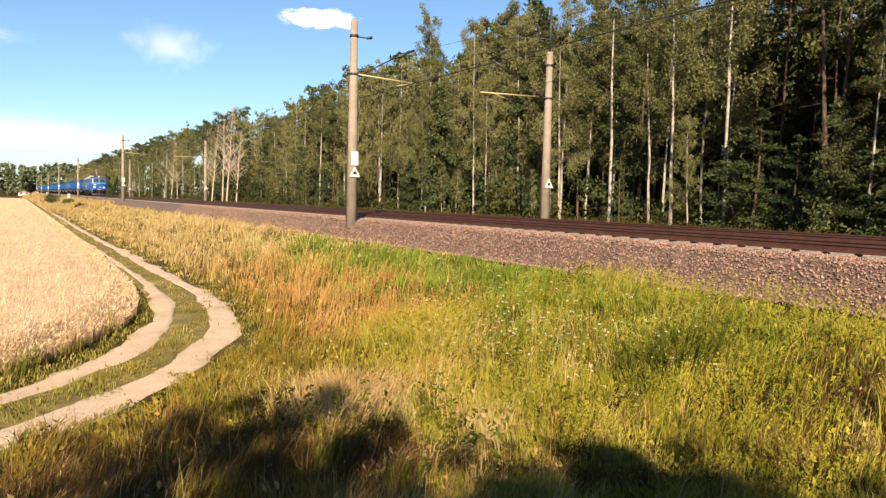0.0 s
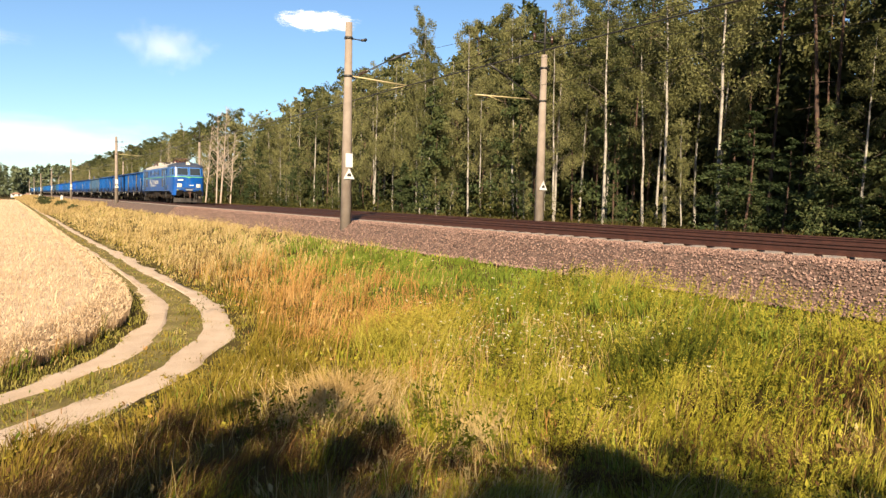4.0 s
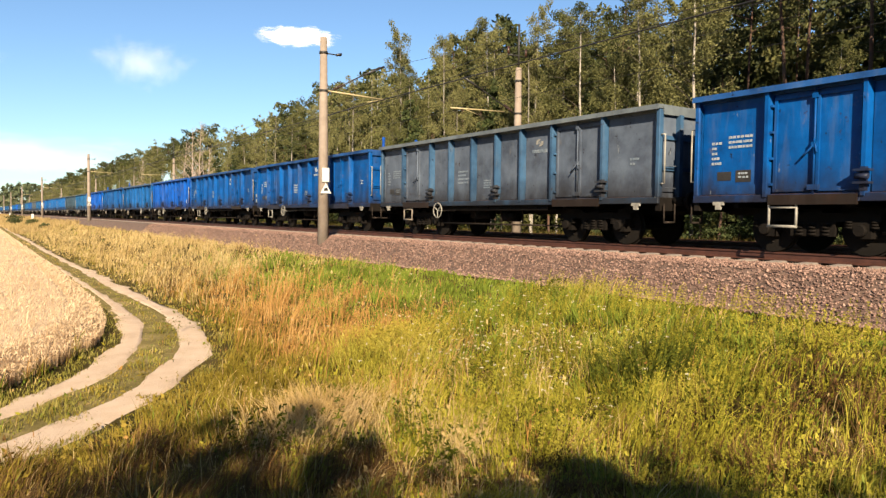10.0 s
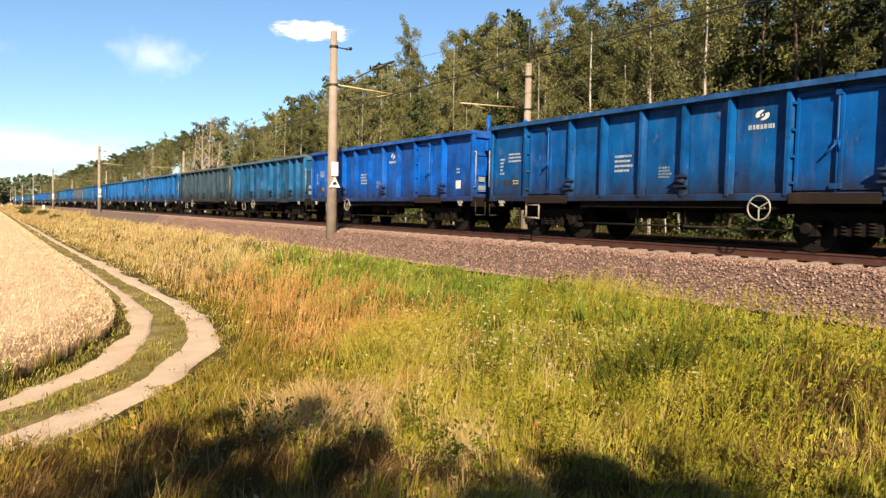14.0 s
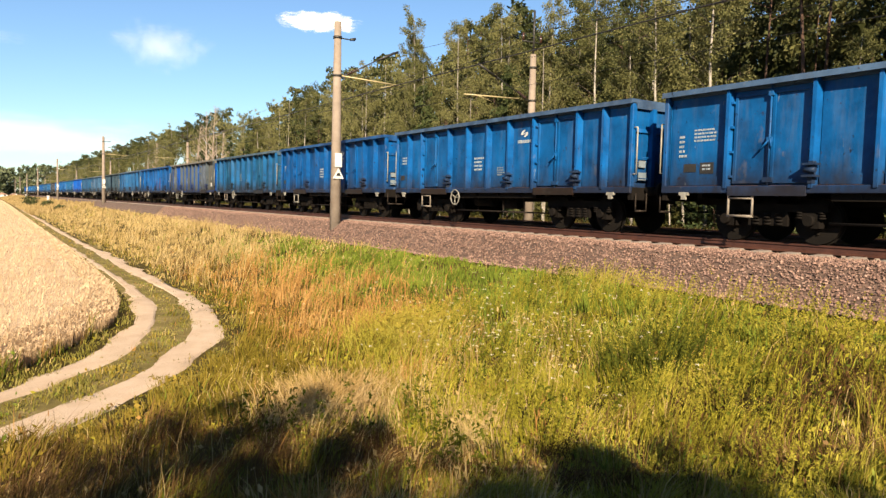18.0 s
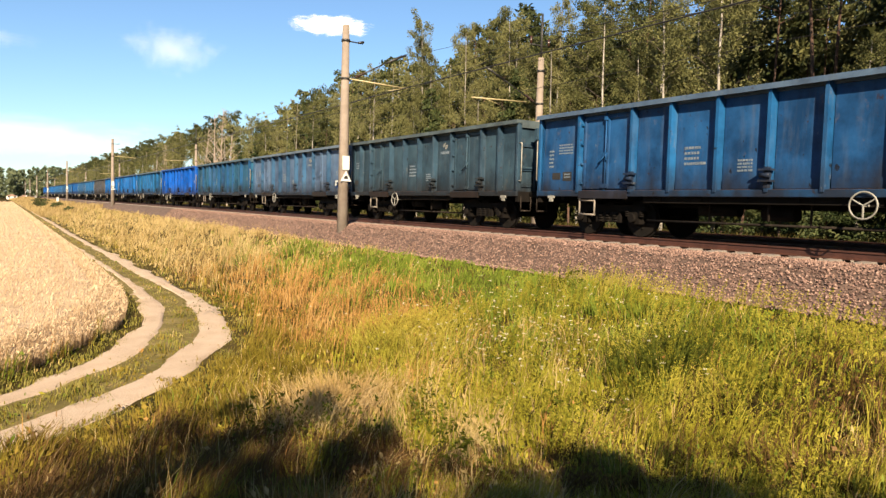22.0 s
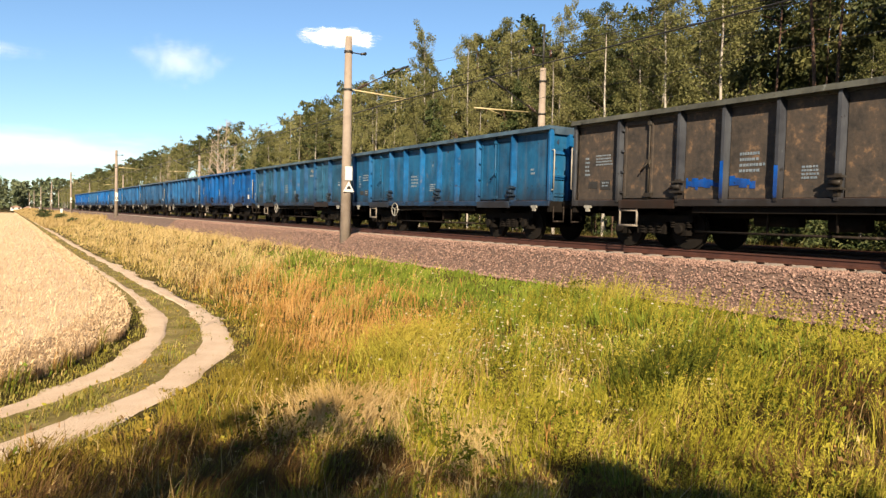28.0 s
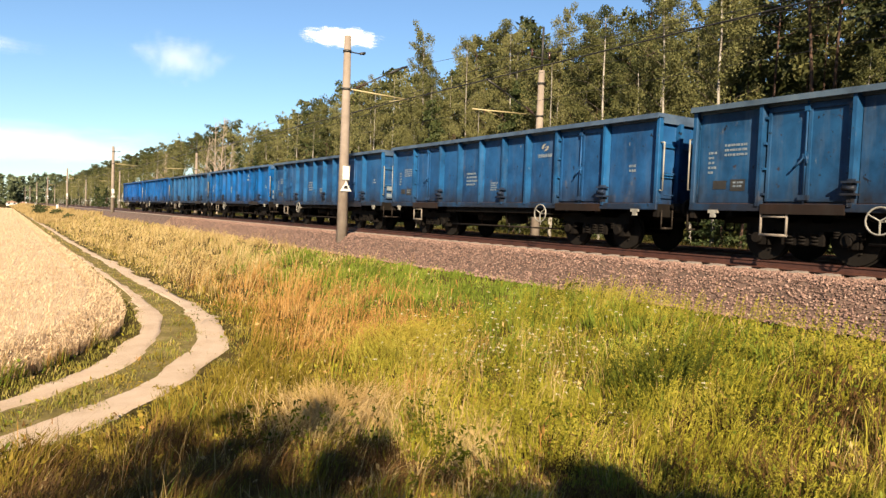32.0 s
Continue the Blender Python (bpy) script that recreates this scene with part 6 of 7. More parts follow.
# species: colours, height, blade width, lean, and the patches where each grows: x, y, reach x, reach y, weight
SPECIES = {
    "lush_grass": ([(0.0, (0.08, 0.105, 0.014)), (0.5, (0.175, 0.23, 0.030)), (1.0, (0.34, 0.37, 0.065))], (0.22, 0.5), 0.012, 0.45,
                   [(9.6, 14, 1.5, 5.5, 8.0), (8.6, 12.5, 1.5, 3.5, 4.0), (8.6, 16.5, 1.2, 2.5, 5.0), (8.3, 18, 1.4, 5, 4.0), (9.3, 23, 1.5, 6, 4.5), (8.7, 8.5, 2, 2.5, 0.5), (9.8, 5, 2, 3, 1.0), (7.7, 6.4, 0.8, 0.7, 1.2), (3.9, 7.1, 0.7, 0.5, 1.2), (3.3, 5.0, 1.2, 0.5, 0.8), (5.6, 4.0, 1.5, 1.0, 0.6)]),
    "yellow_green_grass": ([(0.0, (0.15, 0.13, 0.012)), (0.5, (0.335, 0.305, 0.034)), (1.0, (0.60, 0.52, 0.09))], (0.22, 0.5), 0.009, 0.42,
                           [(8.0, 5.5, 3.0, 3.6, 4.0), (6.0, 5.0, 2.5, 2.5, 2.0), (5.6, 10.2, 0.9, 0.8, 1.8), (7.2, 10, 2, 2.5, 1.0), (10.3, 9.5, 1.0, 3, 0.8), (4.5, 4.3, 1.2, 1.0, 0.6)]),
    "dry_gold_grass": ([(0.0, (0.22, 0.14, 0.05)), (0.5, (0.52, 0.38, 0.16)), (1.0, (0.70, 0.56, 0.30))], (0.35, 0.75), 0.008, 0.35,
                       [(8.5, 44, 3.5, 14, 4.0), (8, 75, 4, 25, 4.0), (11.0, 36, 1.2, 9, 2.6), (7, 28, 2, 5, 2.4), (4.1, 6.0, 0.9, 0.7, 1.5), (3.7, 8.0, 0.6, 0.9, 1.4), (2.9, 7.3, 0.7, 0.6, 0.8), (6.5, 8.5, 1.5, 1.5, 0.5), (3.4, 5.3, 0.6, 0.4, 0.8)]),
    "rusty_sorrel": ([(0.0, (0.25, 0.125, 0.032)), (0.5, (0.45, 0.245, 0.075)), (1.0, (0.62, 0.41, 0.17))], (0.4, 0.8), 0.010, 0.30,
                     [(6.9, 16.5, 1.4, 3.0, 3.5), (6.3, 13, 1.2, 1.6, 3.0), (6.8, 21, 1.2, 3, 1.8), (5.9, 11.4, 0.9, 0.9, 1.2), (4.6, 5.2, 0.5, 0.5, 0.5), (5.2, 8, 0.6, 0.6, 0.4)]),
    # dead stalks whose dark brown deepens the near shade and gaps in the grass
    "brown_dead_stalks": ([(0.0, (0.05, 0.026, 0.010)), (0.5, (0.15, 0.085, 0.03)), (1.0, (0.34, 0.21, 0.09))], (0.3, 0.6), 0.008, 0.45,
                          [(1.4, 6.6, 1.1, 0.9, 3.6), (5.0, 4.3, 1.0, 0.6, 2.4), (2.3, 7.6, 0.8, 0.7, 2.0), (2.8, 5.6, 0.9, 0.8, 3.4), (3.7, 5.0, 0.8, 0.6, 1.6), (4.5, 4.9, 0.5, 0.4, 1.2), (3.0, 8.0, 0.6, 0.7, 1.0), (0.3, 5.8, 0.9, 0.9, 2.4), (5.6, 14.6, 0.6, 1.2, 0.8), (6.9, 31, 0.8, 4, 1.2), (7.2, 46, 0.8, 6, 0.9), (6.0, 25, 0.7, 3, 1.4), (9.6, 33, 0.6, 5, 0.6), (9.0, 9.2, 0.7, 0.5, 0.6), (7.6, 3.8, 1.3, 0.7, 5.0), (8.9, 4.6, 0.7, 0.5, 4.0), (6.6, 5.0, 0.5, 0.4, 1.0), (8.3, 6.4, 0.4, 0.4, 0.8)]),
    "verge_grass": ([(0.0, (0.12, 0.115, 0.02)), (0.5, (0.26, 0.235, 0.055)), (1.0, (0.48, 0.39, 0.14))], (0.2, 0.45), 0.010, 0.55, []),
    "olive_grass": ([(0.0, (0.10, 0.078, 0.010)), (0.5, (0.225, 0.17, 0.026)), (1.0, (0.41, 0.29, 0.06))], (0.25, 0.55), 0.009, 0.40,
                    [(3.4, 10.5, 1.5, 2.2, 3.6), (4.9, 15.5, 0.9, 3, 2.4), (4.6, 12.2, 0.9, 1.5, 2.5), (1.5, 8.4, 1.2, 1.2, 1.4), (5.5, 22, 0.9, 5, 1.2), (5.2, 35, 0.8, 10, 1.0), (0.5, 6.8, 1.5, 1.2, 1.2), (4.6, 8.6, 1.0, 1.0, 0.6), (2.2, 6.0, 1.2, 1.0, 0.8), (7, 9, 4, 5, 0.35), (6.5, 55, 1.5, 20, 0.6)]),
}
GRASS_LABEL = {"lush_grass": "fresh green meadow grass", "yellow_green_grass": "yellow-green flowering grass with seed heads", "dry_gold_grass": "dry golden straw grass", "rusty_sorrel": "rusty orange sorrel stalks gone to seed", "brown_dead_stalks": "dark reddish-brown dead stalks, thickest in the near shade to deepen it", "verge_grass": "short worn grass along the wheel ruts", "olive_grass": "dull olive grass beside the cart track"}


def sow():
    r = np.random.default_rng(21)
    n = 600000
    ang = np.radians(r.uniform(-8, 80, n))
    rad = 3.0 + 107.0 * r.random(n) ** 2.3
    x, y = rad * np.sin(ang), rad * np.cos(ang)
    tuft = r.normal(0, 0.05, (2, n)) * np.sqrt(rad / 6)
    cell = np.floor(x / (0.16 * np.sqrt(rad / 5))) * 7.3 + np.floor(y / (0.16 * np.sqrt(rad / 5))) * 3.1
    clump = (np.sin(cell * 12.9898) * 43758.5453) % 1.0
    x, y = x + tuft[0], y + tuft[1]
    big = np.floor(x / 0.55 + 0.4 * np.sin(y * 1.7)) * 5.7 + np.floor(y / 0.6 + 0.4 * np.sin(x * 2.1)) * 9.1
    mound = (np.sin(big * 78.233) * 43758.5453) % 1.0
    keep = (x < np.where(y > 32, 11.3, 11.1)) & (x > field_edge(y) + 0.02) & (clump > 0.15) & ((x < 10.85) | (r.random(n) < np.where(y > 30, 0.6, 0.25)))
    x, y, rad, clump, mound = x[keep], y[keep], rad[keep], clump[keep], mound[keep]
    gap = np.minimum(line_gap(x, y, RUT_R) - 0.33, line_gap(x, y, RUT_L) - 0.28)
    keep = gap > np.where(clump > 0.6, -0.26, 0.0) * r.random(len(gap)) ** 1.5
    x, y, rad, clump, mound, gap = x[keep], y[keep], rad[keep], clump[keep], mound[keep], gap[keep]
    n = len(x)
    names = list(SPECIES)
    wt = np.zeros((len(names), n))
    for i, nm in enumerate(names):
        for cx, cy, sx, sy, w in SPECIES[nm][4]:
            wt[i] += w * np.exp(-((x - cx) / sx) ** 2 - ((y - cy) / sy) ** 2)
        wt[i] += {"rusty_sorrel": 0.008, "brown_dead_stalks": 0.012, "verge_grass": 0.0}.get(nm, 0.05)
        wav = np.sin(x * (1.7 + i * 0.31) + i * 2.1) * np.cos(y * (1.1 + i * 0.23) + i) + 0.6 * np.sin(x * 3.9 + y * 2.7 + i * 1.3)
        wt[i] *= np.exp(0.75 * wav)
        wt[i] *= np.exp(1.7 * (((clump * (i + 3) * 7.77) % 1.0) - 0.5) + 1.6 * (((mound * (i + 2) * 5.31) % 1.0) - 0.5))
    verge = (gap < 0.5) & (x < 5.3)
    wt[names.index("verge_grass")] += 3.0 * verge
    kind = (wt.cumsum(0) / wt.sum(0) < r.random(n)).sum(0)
    tops = []
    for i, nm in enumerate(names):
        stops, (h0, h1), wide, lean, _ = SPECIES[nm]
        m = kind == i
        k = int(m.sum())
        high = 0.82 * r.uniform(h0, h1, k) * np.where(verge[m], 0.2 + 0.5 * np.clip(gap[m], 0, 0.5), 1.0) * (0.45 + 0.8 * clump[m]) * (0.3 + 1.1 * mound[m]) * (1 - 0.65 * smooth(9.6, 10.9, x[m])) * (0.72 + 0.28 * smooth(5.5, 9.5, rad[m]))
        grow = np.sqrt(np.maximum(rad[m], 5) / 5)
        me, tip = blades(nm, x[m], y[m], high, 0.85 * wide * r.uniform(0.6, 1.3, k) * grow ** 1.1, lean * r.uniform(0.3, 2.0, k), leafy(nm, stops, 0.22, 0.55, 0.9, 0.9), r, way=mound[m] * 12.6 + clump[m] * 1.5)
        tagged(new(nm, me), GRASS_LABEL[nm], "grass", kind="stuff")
        tops.append((tip, rad[m], high))
        # the low tangle of leaves between the blades
        pick = (r.random(k) < np.where(rad[m] < 12, 0.34, 0.18)) & (nm != "verge_grass")
        c = np.column_stack([x[m][pick], y[m][pick], land(x[m][pick], y[m][pick]) + high[pick] * r.uniform(0.1, 0.75, int(pick.sum()))])
        gg = grow[pick]
        q = leaves(c, 0.06 * gg, 1, 0.026, r, 0.8).reshape(len(c), 4, 3)
        mid = q.mean(1, keepdims=True)
        q = (mid + (q - mid) * gg[:, None, None] * np.array([1.0, 1.0, 1.35])).reshape(-1, 3)
        tagged(new(nm + "_tangle", raw_mesh(nm + "_tangle", q, 4, bpy.data.materials[nm])), GRASS_LABEL[nm] + ", low leaves", "grass", kind="stuff")
    # seed heads
    for nm, i, share, size, stops, label in (("grass_seed_heads", "yellow_green_grass", 0.30, 0.009, SPECIES["yellow_green_grass"][0], "pale yellow seed heads of meadow grass"), ("straw_seed_heads", "dry_gold_grass", 0.3, 0.009, SPECIES["dry_gold_grass"][0], "golden seed heads of dry grass"), ("sorrel_heads", "rusty_sorrel", 0.6, 0.011, SPECIES["rusty_sorrel"][0], "rusty brown sorrel seed heads")):
        tip, rd, hi = tops[names.index(i)]
        pick = (r.random(len(tip)) < share) & (hi > 0.3) & (rd < 45) & (rd > 6)
        c, g = tip[pick], np.sqrt(np.maximum(rd[pick], 5) / 5)
        near = len(c)
        quads = leaves(c - (0, 0, 0.05), 0.045 * g, 5, size, r, 2.6)
        quads = quads.reshape(near, 5, 4, 3)
        mid = quads.mean(2, keepdims=True)
        quads = (mid + (quads - mid) * g[:, None, None, None]).reshape(-1, 3)
        tagged(new(nm, raw_mesh(nm, quads, 4, leafy(nm, [(a, tuple(min(1, v * 1.25) for v in b)) for a, b in stops], 0.35, 0.6, 0.9, 0.9))), label, "grass", kind="stuff")
    # white umbels and broad-leaved weeds
    white = np.stack([r.normal(7.0, 0.8, 190), r.normal(8.6, 1.4, 190)], -1)
    white = np.vstack([white, np.stack([r.uniform(4.5, 10, 40), r.uniform(5, 16, 40)], -1)])
    z = land(white[:, 0], white[:, 1]) + r.uniform(0.42, 0.66, len(white))
    c = np.column_stack([white, z])
    tagged(new("white_umbels", raw_mesh("white_umbels", leaves(c, np.full(len(c), 0.035), 7, 0.015, r, 0.25), 4, leafy("white_petals", [(0, (0.5, 0.45, 0.30)), (1, (0.75, 0.70, 0.52))], 0.3, 0.7, 0.9, 0.5))), "small white umbel flowers over the meadow", "wild flowers", kind="stuff")
    yel = np.stack([r.normal(6.25, 0.5, 420), r.normal(10.7, 0.55, 420)], -1)
    yel = np.vstack([yel, np.stack([r.uniform(6, 10.8, 50), r.uniform(3.5, 11, 50)], -1)])
    z = land(yel[:, 0], yel[:, 1])
    tagged(new("goldenrod_heads", raw_mesh("goldenrod_heads", leaves(np.column_stack([yel, z + r.uniform(0.4, 0.62, len(yel))]), np.full(len(yel), 0.06), 14, 0.017, r, 1.5), 4, leafy("goldenrod", [(0, (0.36, 0.30, 0.04)), (1, (0.60, 0.48, 0.09))], 0.3, 0.7, 0.9, 0.5))), "yellow weed flower heads in tufts", "wild flowers", kind="stuff")
    # leafy herb plumes that stand among the grass
    k = 3400
    hx, hy = r.uniform(4.6, 10.8, k), 3.0 + 8.5 * r.random(k) ** 1.15
    keep = (np.sin(hx * 2.3 + 1) * np.cos(hy * 1.9) > -0.15) & ((hy > 4.6) | (r.random(k) < 0.35))
    hx, hy = hx[keep], hy[keep]
    tall = r.uniform(0.22, 0.58, len(hx))
    step = np.linspace(0.25, 1.0, 9)
    c = np.stack([(hx[:, None] + 0.10 * step ** 2), np.repeat(hy[:, None], 9, 1), land(hx, hy)[:, None] + tall[:, None] * step], -1).reshape(-1, 3)
    tagged(new("herb_plumes", raw_mesh("herb_plumes", leaves(c, np.tile(0.05 * (1.25 - step), len(hx)), 6, 0.0135, r, 1.4), 4, leafy("herb_plume_leaves", [(0, (0.12, 0.125, 0.012)), (0.5, (0.33, 0.30, 0.034)), (1, (0.62, 0.52, 0.10))], 0.3, 0.7, 0.9, 0.8))), "yellow-green leafy herb plumes among the grass", "weeds", kind="stuff")
    # arching tufts that stand out by themselves
    for nm, cx, cy, k, spread, high, stops, label in (("bright_tuft", 6.2, 10.8, 1500, 0.5, (0.35, 0.65), [(0, (0.34, 0.31, 0.03)), (0.5, (0.62, 0.54, 0.10)), (1, (0.85, 0.74, 0.26))], "bright yellow-green arching grass tuft"), ("straw_tuft", 3.3, 7.6, 600, 0.28, (0.35, 0.65), [(0, (0.32, 0.20, 0.07)), (0.5, (0.56, 0.38, 0.15)), (1, (0.74, 0.56, 0.30))], "golden arching straw tuft"), ("straw_tuft", 3.8, 8.3, 700, 0.28, (0.3, 0.55), [(0, (0.32, 0.20, 0.07)), (0.5, (0.56, 0.38, 0.15)), (1, (0.74, 0.56, 0.30))], "golden arching straw tuft"), ("green_tuft", 7.7, 6.4, 600, 0.32, (0.4, 0.7), [(0, (0.05, 0.065, 0.01)), (0.5, (0.11, 0.13, 0.02)), (1, (0.22, 0.23, 0.04))], "dark green rank grass tuft"), ("bright_tuft", 10.4, 10.4, 500, 0.35, (0.3, 0.5), [(0, (0.28, 0.26, 0.03)), (0.5, (0.46, 0.40, 0.07)), (1, (0.68, 0.58, 0.18))], "bright yellow-green arching grass tuft")):
        px, py = r.normal(cx, spread, k), r.normal(cy, spread, k)
        me, _ = blades(nm, px, py, r.uniform(*high, k), 0.011 * r.uniform(0.6, 1.4, k), r.uniform(0.4, 1.1, k), leafy(nm, stops, 0.35, 0.6, 0.9, 0.7), r, way=np.arctan2(py - cy, px - cx))
        tagged(new(nm, me), label, "grass tuft", kind="stuff")
    weeds, rads = [], []
    for cx, cy, k, spread in ((7.7, 6.4, 26, 0.45), (8.8, 5.2, 18, 0.5), (3.8, 7.0, 16, 0.5), (6.2, 7.8, 16, 0.4), (2.4, 6.6, 14, 0.3), (7.0, 4.6, 16, 0.35), (9.9, 10.5, 14, 0.3), (4.2, 16.5, 14, 0.4), (7.6, 12.0, 14, 0.5), (6.8, 5.9, 12, 0.3), (3.2, 4.9, 14, 0.2), (5.4, 5.4, 12, 0.3)):
        for _ in range(k):
            px, py = r.normal(cx, spread), r.normal(cy, spread)
            for s in np.linspace(0.12, 0.62, 6):
                weeds.append((px, py, float(land(px, py)) + s * r.uniform(0.8, 1.1))), rads.append(0.09 * (1.2 - s))
    tagged(new("broad_leaved_weeds", raw_mesh("broad_leaved_weeds", leaves(weeds, rads, 5, 0.028, r, 0.8), 4, leafy("weed_leaves", [(0, (0.05, 0.06, 0.008)), (0.6, (0.12, 0.13, 0.015)), (1, (0.24, 0.24, 0.04))], 0.35, 0.7, 0.9, 0.5))), "dark green broad-leaved weeds standing in the grass", "weeds", kind="stuff")


sow()


def wheat():
    r = np.random.default_rng(5)
    straw = leafy("ripe_wheat_stalks", [(0, (0.58, 0.41, 0.23)), (0.5, (0.82, 0.59, 0.36)), (1, (0.96, 0.73, 0.48))], 0.6, 0.6, 0.9, 0.6)
    # closed body of the crop, set back from its edge
    inner = FIELD[FIELD[:, 1] > 6]
    d = np.gradient(inner, axis=0)
    d /= np.linalg.norm(d, axis=1)[:, None]
    rim = inner + np.stack([-d[:, 1], d[:, 0]], -1) * 0.03
    bm = bmesh.new()
    low, top, high, back = [], [], [], []
    for k, (px, py) in enumerate(rim[::4]):
        low.append(bm.verts.new((px, py, -2.15)))
        top.append(bm.verts.new((px - 0.12, py + 0.06, -2.1 + 0.20)))
        high.append(bm.verts.new((px - 0.7, py + 0.35, -2.1 + 0.42)))
        back.append(bm.verts.new((-420, py * 1.0 + 0.0, -2.1 + 0.42)))
    for a in range(len(low) - 1):
        bm.faces.new((low[a], low[a + 1], top[a + 1], top[a]))
        bm.faces.new((top[a], top[a + 1], high[a + 1], high[a]))
        bm.faces.new((high[a], high[a + 1], back[a + 1], back[a]))
    tagged(new("wheat_crop", mesh_of(bm, "wheat_crop", M_WHEATBED)), "closed stand of ripe pale wheat on the field", "wheat", kind="structure")
    n = 90000
    y = 10 + 240 * r.random(n) ** 2.4
    edge = field_edge(y)
    x = edge + 0.08 - np.where(r.random(n) < 0.32, r.random(n) * 0.8, r.random(n) * (3.0 + 0.10 * y))
    g = np.sqrt(np.maximum(y, 12) / 12)
    high = r.uniform(0.38, 0.66, n) * (0.45 + 0.55 * smooth(-0.1, 0.9, edge - x))
    me, tip = blades("wheat_stalks", x, y, high, 0.011 * g ** 1.1 * r.uniform(0.7, 1.3, n), 0.14 * r.uniform(0, 1, n), straw, r)
    tagged(new("wheat_stalks", me), "ripe golden wheat stalks at the field's edge", "wheat", kind="stuff")
    pick = r.random(n) < 0.75
    t, gg = tip[pick], g[pick]
    k = len(t)
    ang = r.uniform(0, 6.28, k)
    side = np.stack([np.cos(ang), np.sin(ang), 0 * ang], -1) * (0.009 * gg ** 0.8)[:, None]
    hang = np.stack([r.normal(0, 0.35, k) + 0.25, r.normal(0, 0.35, k), r.uniform(-0.4, 0.9, k)], -1)
    hang = hang / np.linalg.norm(hang, axis=1)[:, None] * (0.062 * gg ** 0.7)[:, None]
    ears = np.stack([t - hang * 0.2, t + hang * 0.3 + side, t + hang, t + hang * 0.3 - side], 1).reshape(-1, 3)
    tagged(new("wheat_ears", raw_mesh("wheat_ears", ears, 4, leafy("ripe_wheat_ears", [(0, (0.58, 0.42, 0.25)), (0.5, (0.82, 0.61, 0.39)), (1, (0.96, 0.76, 0.53))], 0.25, 0.6, 0.9, 0.6))), "ripe wheat ears", "wheat", kind="stuff")


wheat()

# the strip between the far track and the wood, and the wood's floor
r_ = np.random.default_rng(33)
n_f = 20000
fx, fy = r_.uniform(20.9, 29, n_f), 5 + 160 * r_.random(n_f) ** 1.6
me_, _ = blades("trackside_grass", fx, fy, r_.uniform(0.15, 0.55, n_f) * np.where(fx < 21.6, 0.5, 1), 0.03 * (1 + fy / 60), 0.5 * r_.random(n_f), leafy("trackside_grass", [(0.0, (0.04, 0.036, 0.01)), (0.5, (0.08, 0.066, 0.02)), (1.0, (0.17, 0.13, 0.04))], 0.35, 0.6, 0.9, 0.8), r_)
tagged(new("trackside_grass", me_), "rough olive grass and weeds before the wood", "grass", kind="stuff")


n_f = 12000
fx, fy = r_.uniform(4.3, 11.4, n_f), 100 + 330 * r_.random(n_f) ** 1.7
me_, _ = blades("bank_grass", fx, fy, r_.uniform(0.3, 0.75, n_f), 0.06 * (fy / 90) ** 1.1, 0.4 * r_.random(n_f), leafy("bank_grass", [(0.0, (0.24, 0.16, 0.06)), (0.5, (0.46, 0.33, 0.14)), (1.0, (0.62, 0.48, 0.24))], 0.3, 0.6, 0.9, 0.9), r_)
tagged(new("bank_grass", me_), "dry straw grass on the bank far down the line", "grass", kind="stuff")


# low turf on the knoll and round it
n_f = 24000
ang, rad = r_.uniform(0, 6.28, n_f), 18 * r_.random(n_f) ** 0.55
fx, fy = rad * np.sin(ang), rad * np.cos(ang)
keep = (fx < 11) & ((rad < 3.2) | (fy < 0.4 * np.abs(fx)) & (fy < 2.0)) & ((fx > field_edge(fy) + 0.5) | (fy < 6)) & (np.minimum(line_gap(fx, fy, RUT_R), line_gap(fx, fy, RUT_L)) > 0.4)
fx, fy = fx[keep], fy[keep]
me_, _ = blades("knoll_grass", fx, fy, r_.uniform(0.07, 0.22, len(fx)), 0.012, 0.6 * r_.random(len(fx)), bpy.data.materials["olive_grass"], r_)
tagged(new("knoll_grass", me_), "short olive grass on the knoll", "grass", kind="stuff")


# ---- far things ----
def house(x, y, w, d, h, label, roof_mat):
    hs = tagged(new("farm_house"), label, "house", "houses far down the line")
    hs.location = (x, y, -2.1)
    part("wall", boxes((-w / 2, w / 2, -d / 2, d / 2, 0, h)), M_WHITE, hs)
    bm = bmesh.new()
    prism(bm, [(-w / 2 - 0.3, h), (w / 2 + 0.3, h), (0, h + w * 0.22)], -d / 2 - 0.3, d / 2 + 0.3)
    part("roof", bm, roof_mat, hs)
    for k in (-0.25, 0.25):
        part("window", boxes((k * w - 0.5, k * w + 0.5, -d / 2 - 0.03, -d / 2, 1.0, 2.2)), M_GLASS, hs)
    return hs


M_TILE = grainy("red_roof_tile", [(0.2, (0.30, 0.17, 0.12)), (0.8, (0.44, 0.28, 0.21))], 1, 0.8, 0, 8, 0.3)
house(5.6, 430, 5.0, 6, 1.7, "small low white house with tiled roof", M_TILE)
house(11.2, 436, 4.0, 6, 1.6, "low whitewashed shed beside the line", M_TILE)

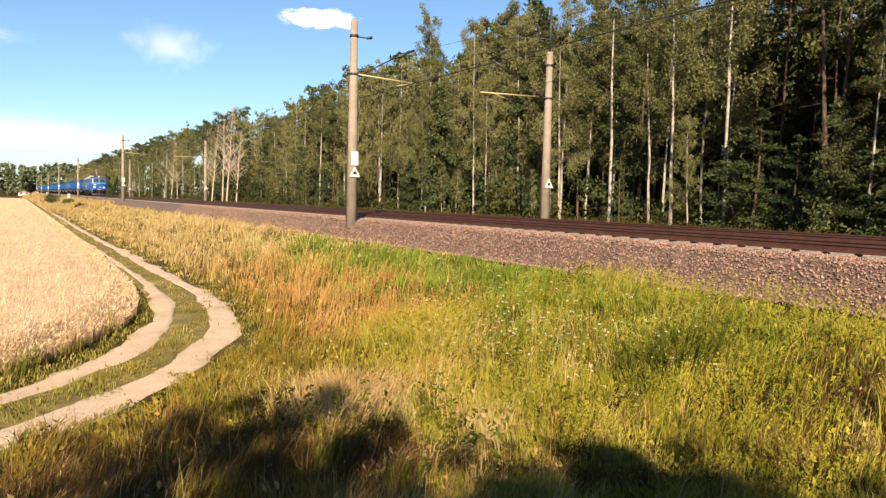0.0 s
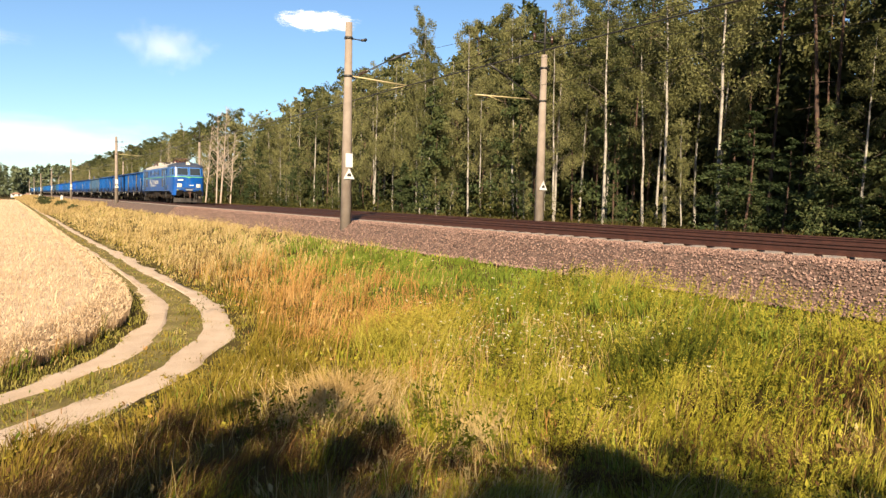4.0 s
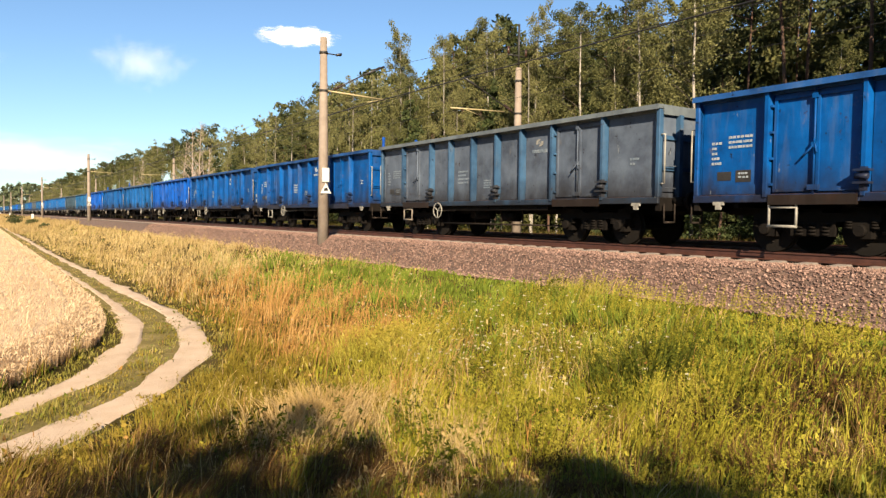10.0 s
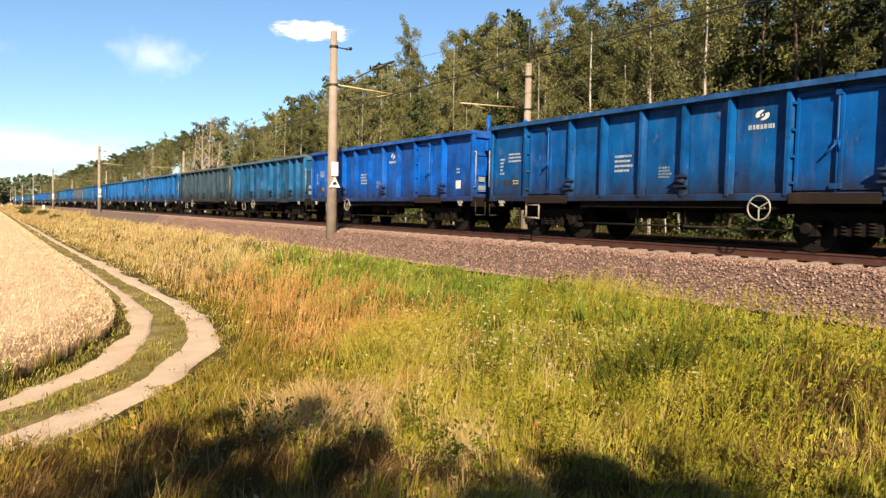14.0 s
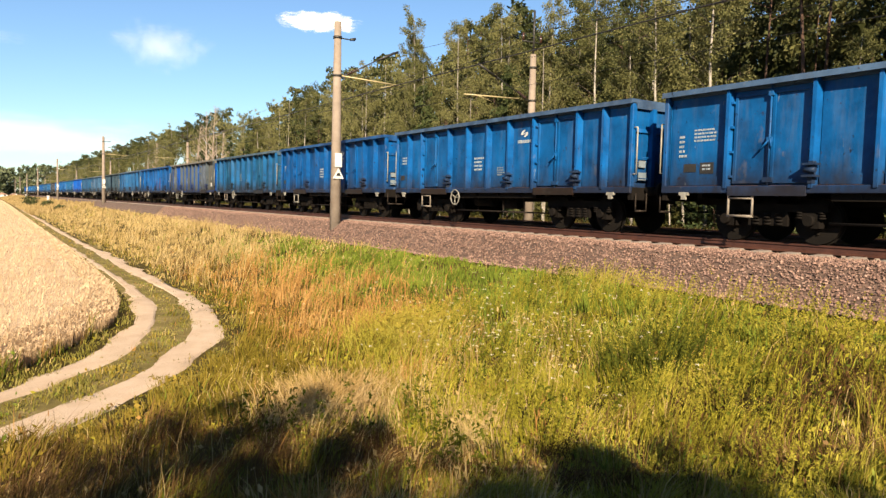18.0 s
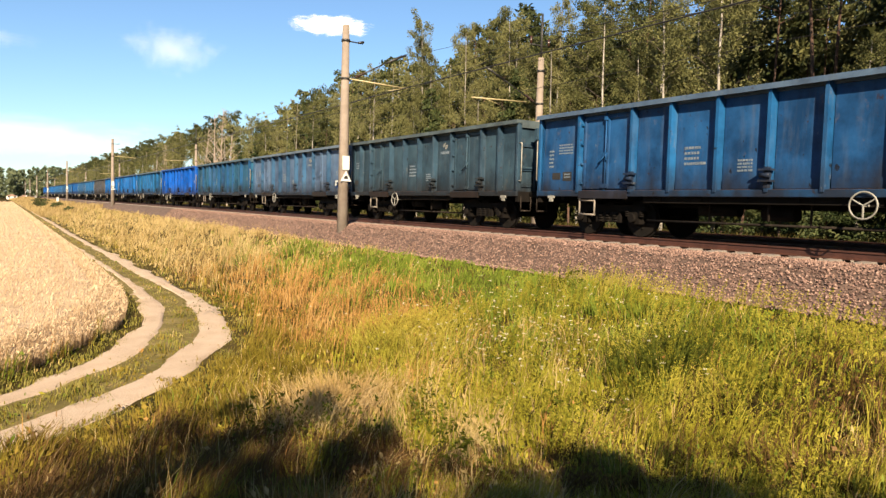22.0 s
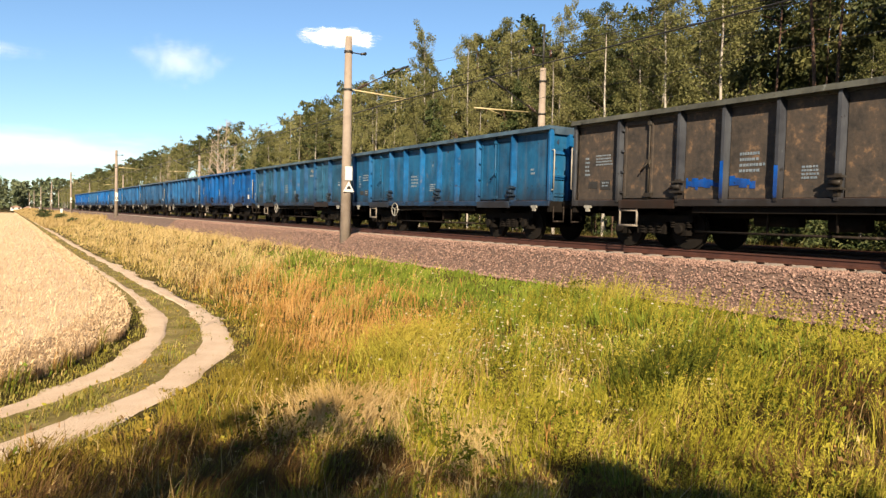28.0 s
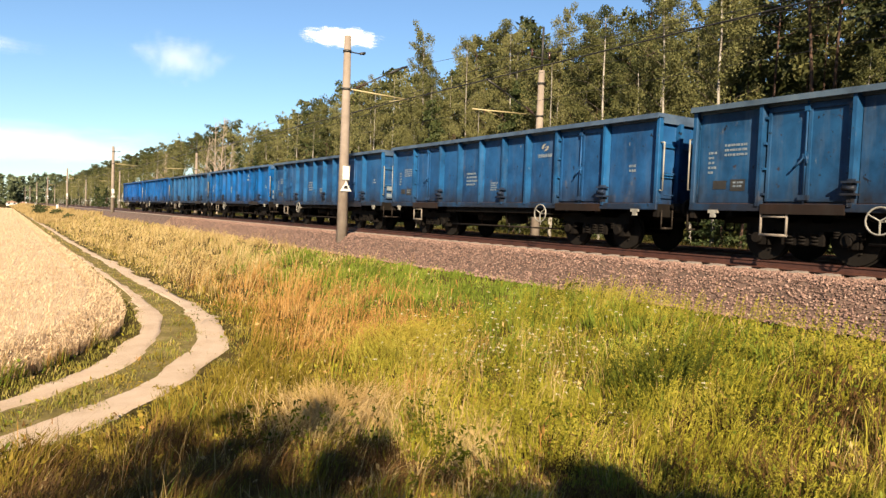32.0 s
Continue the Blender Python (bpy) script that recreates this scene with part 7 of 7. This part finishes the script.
for x, y in ((10.2, 165.0), (10.9, 287.0), (10.9, 389.0), (10.9, 454.0)):
    stone = tagged(new("marker_stone"), "white-painted concrete marker post beside the track", "marker post", "marker posts by the line")
    stone.location = (x, y, float(land(x, y)))
    part("post", boxes((-0.22, 0.22, -0.16, 0.16, -0.2, 1.25)), M_WHITE, stone, bevel=0.05)
    part("cap", boxes((-0.26, 0.26, -0.2, 0.2, 1.25, 1.36)), M_CONC, stone, bevel=0.03)
for k, (x, y, s) in enumerate(((7.0, 160, 1.5), (7.9, 131, 0.9), (7.9, 103, 0.6), (6.6, 152, 1.1))):
    r = np.random.default_rng(70 + k)
    bush = tagged(new("dark_bush"), "low dark bush on the bank", "bush", "bushes on the bank")
    bush.location = (x, y, float(land(x, y)))
    cs = r.normal(0, 0.55, (26, 3)) * (s, s, s * 0.5) + (0, 0, s * 0.7)
    part("twig_tangle", tubes(*[((0, 0, -0.1), tuple(q), 0.03) for q in cs[:12]], seg=4), M_PINEBARK, bush)
    part("leaves", raw_mesh("leaves", leaves(cs, np.full(26, 0.4 * s), 30, 0.16, r), 4, M_PINE), M_PINE, bush)["kind"] = "stuff"


# ---- clouds ----
def cloud_stuff(name, solid, seed, soft):
    m, n, l, b = material(name)
    b.inputs["Base Color"].default_value = (0.56, 0.56, 0.56, 1)
    b.inputs["Roughness"].default_value = 1.0
    b.inputs["Specular IOR Level"].default_value = 0.0
    co, ln = n.new("ShaderNodeTexCoord"), n.new("ShaderNodeVectorMath")
    ln.operation = "LENGTH"
    mp = n.new("ShaderNodeMapping")
    mp.inputs["Scale"].default_value = (1, 0, 1)
    l.new(co.outputs["Object"], mp.inputs["Vector"])
    l.new(mp.outputs[0], ln.inputs[0])
    tx = n.new("ShaderNodeTexNoise")
    tx.inputs["Scale"].default_value, tx.inputs["Detail"].default_value, tx.inputs["Roughness"].default_value = 2.2, 8, 0.65
    mq = n.new("ShaderNodeMapping")
    mq.inputs["Location"].default_value = (seed, 0, seed * 2.0)
    mq.inputs["Scale"].default_value = (1.4, 0.0, 1.0)
    l.new(co.outputs["Object"], mq.inputs["Vector"])
    l.new(mq.outputs[0], tx.inputs["Vector"])
    sub = n.new("ShaderNodeMath")
    sub.operation = "MULTIPLY_ADD"
    sub.inputs[1].default_value = 1.5
    l.new(tx.outputs[0], sub.inputs[0])
    inv = n.new("ShaderNodeMath")
    inv.operation = "SUBTRACT"
    inv.inputs[0].default_value = 0.0
    l.new(ln.outputs["Value"], inv.inputs[1])
    l.new(inv.outputs[0], sub.inputs[2])
    mr = n.new("ShaderNodeMapRange")
    mr.interpolation_type = "SMOOTHSTEP"
    mr.inputs[1].default_value, mr.inputs[2].default_value, mr.inputs[4].default_value = 0.0, soft, solid
    l.new(sub.outputs[0], mr.inputs[0])
    l.new(mr.outputs[0], b.inputs["Alpha"])
    return m


def cloud(name, way, tall, wide, high, mat, label):
    """A thin lumpy bank of cloud, 1500 m off, seen edge-on; its own space reaches from -1 to 1."""
    bm = bmesh.new()
    bmesh.ops.create_uvsphere(bm, u_segments=24, v_segments=12, radius=1.0)
    for v in bm.verts:
        v.co *= 1 + 0.12 * math.sin(v.co.x * 5 + way * 9) * math.cos(v.co.z * 4)
        v.co.y *= 0.15
    me = mesh_of(bm, name, mat)
    for p in me.polygons:
        p.use_smooth = True
    c = new(name, me)
    c.scale = (wide, wide, high)
    c.visible_shadow = False
    tagged(c, label, "cloud")
    return c


def cloud_pose(across, tall):
    d = Vector((across, 1, 0)).normalized()
    return Matrix.LocRotScale(d * 1500 + Vector((0, 0, 1500 * tall)), Euler((0, 0, math.atan2(-across, 1))), None)


CLOUDS = [(cloud("cloud", 0.38, 0.27, 108, 27, cloud_stuff("bright_cloud", 0.9, 3.0, 0.6), "small bright white fair-weather cloud"), (0.394, 0.247), (0.440, 0.245)),
          (cloud("cloud", 0.2, 0.23, 128, 64, cloud_stuff("thin_cloud", 0.13, 8.0, 0.9), "thin faint veil of cloud"), (0.183, 0.195), (0.205, 0.197)),
          (cloud("cloud", 0.05, 0.07, 420, 60, cloud_stuff("low_cloud", 0.22, 15.0, 1.0), "low pale bank of cloud over the horizon"), (0.02, 0.07), (0.03, 0.072)),
          (cloud("cloud", -0.1, 0.2, 120, 22, cloud_stuff("wispy_cloud", 0.10, 22.0, 1.0), "thin wispy white cloud high up"), (-0.02, 0.185), (-0.005, 0.187))]


# ---- what moves ----
# an almost even run, slowing very slightly, and by how many metres the train lies behind or ahead of it
SLIP = [(0, 8.6), (1, 5.4), (2, 3.0), (3, 2.1), (3.5, 1.8), (4.5, 1.1), (5.5, 0.6), (6.5, 0.4), (7.4, 0.35), (8.4, 0.12), (9.5, -0.05), (10.5, -0.25), (11.2, -0.25), (12, -0.16), (13, -0.08), (14, 0.08), (15, 0.05), (16.5, 0.2), (17.6, 0.3), (18.4, -0.15), (19.2, -0.15), (20.5, -0.2), (21.5, -0.1), (22.4, 0.0), (23.7, 0.22), (25.2, 0.28), (26.4, 0.05), (27.6, -0.18), (29.2, -0.04), (30.7, 0.04), (32, 0.13)]
START, SPEED, BRAKE, GAP = 156.2, 18.615, 0.006, 0.868
ENGINE_GAP = 17.4


def run(t):
    """How far down the line the front of the first wagon is."""
    return START - SPEED * t + BRAKE * t * t + float(np.interp(t, *zip(*SLIP)))


def motions():
    when = [t for t, _ in SLIP]
    behind = 0.0
    for k, w in enumerate(WAGONS):
        walk(w, [(t, pose(TRACK, run(t) + behind, 0)) for t in when])
        behind += kind_of(k)[0] + GAP + (0.054 if kind_of(k) is LONG else 0.015)
    walk(ENGINE, [(t, pose(TRACK, run(t) - ENGINE_GAP, 0)) for t in when])
    # the wheels roll with the distance run
    for thing, radius in [(ENGINE, 0.6)] + [(w, 0.46) for w in WAGONS]:
        step = 30 if thing is ENGINE else 34
        rolled = [(i / step, (START - run(i / step)) / radius) for i in range(32 * step + 1)]
        for o in thing.children:
            if o.name.split(".")[0] == "wheelset":
                at = Matrix.Translation(o.location)
                walk(o, [(t, at @ Matrix.Rotation(a, 4, "X")) for t, a in rolled])
    for c, a, b in CLOUDS:
        walk(c, [(0, cloud_pose(*a)), (32, cloud_pose(*b))])


motions()
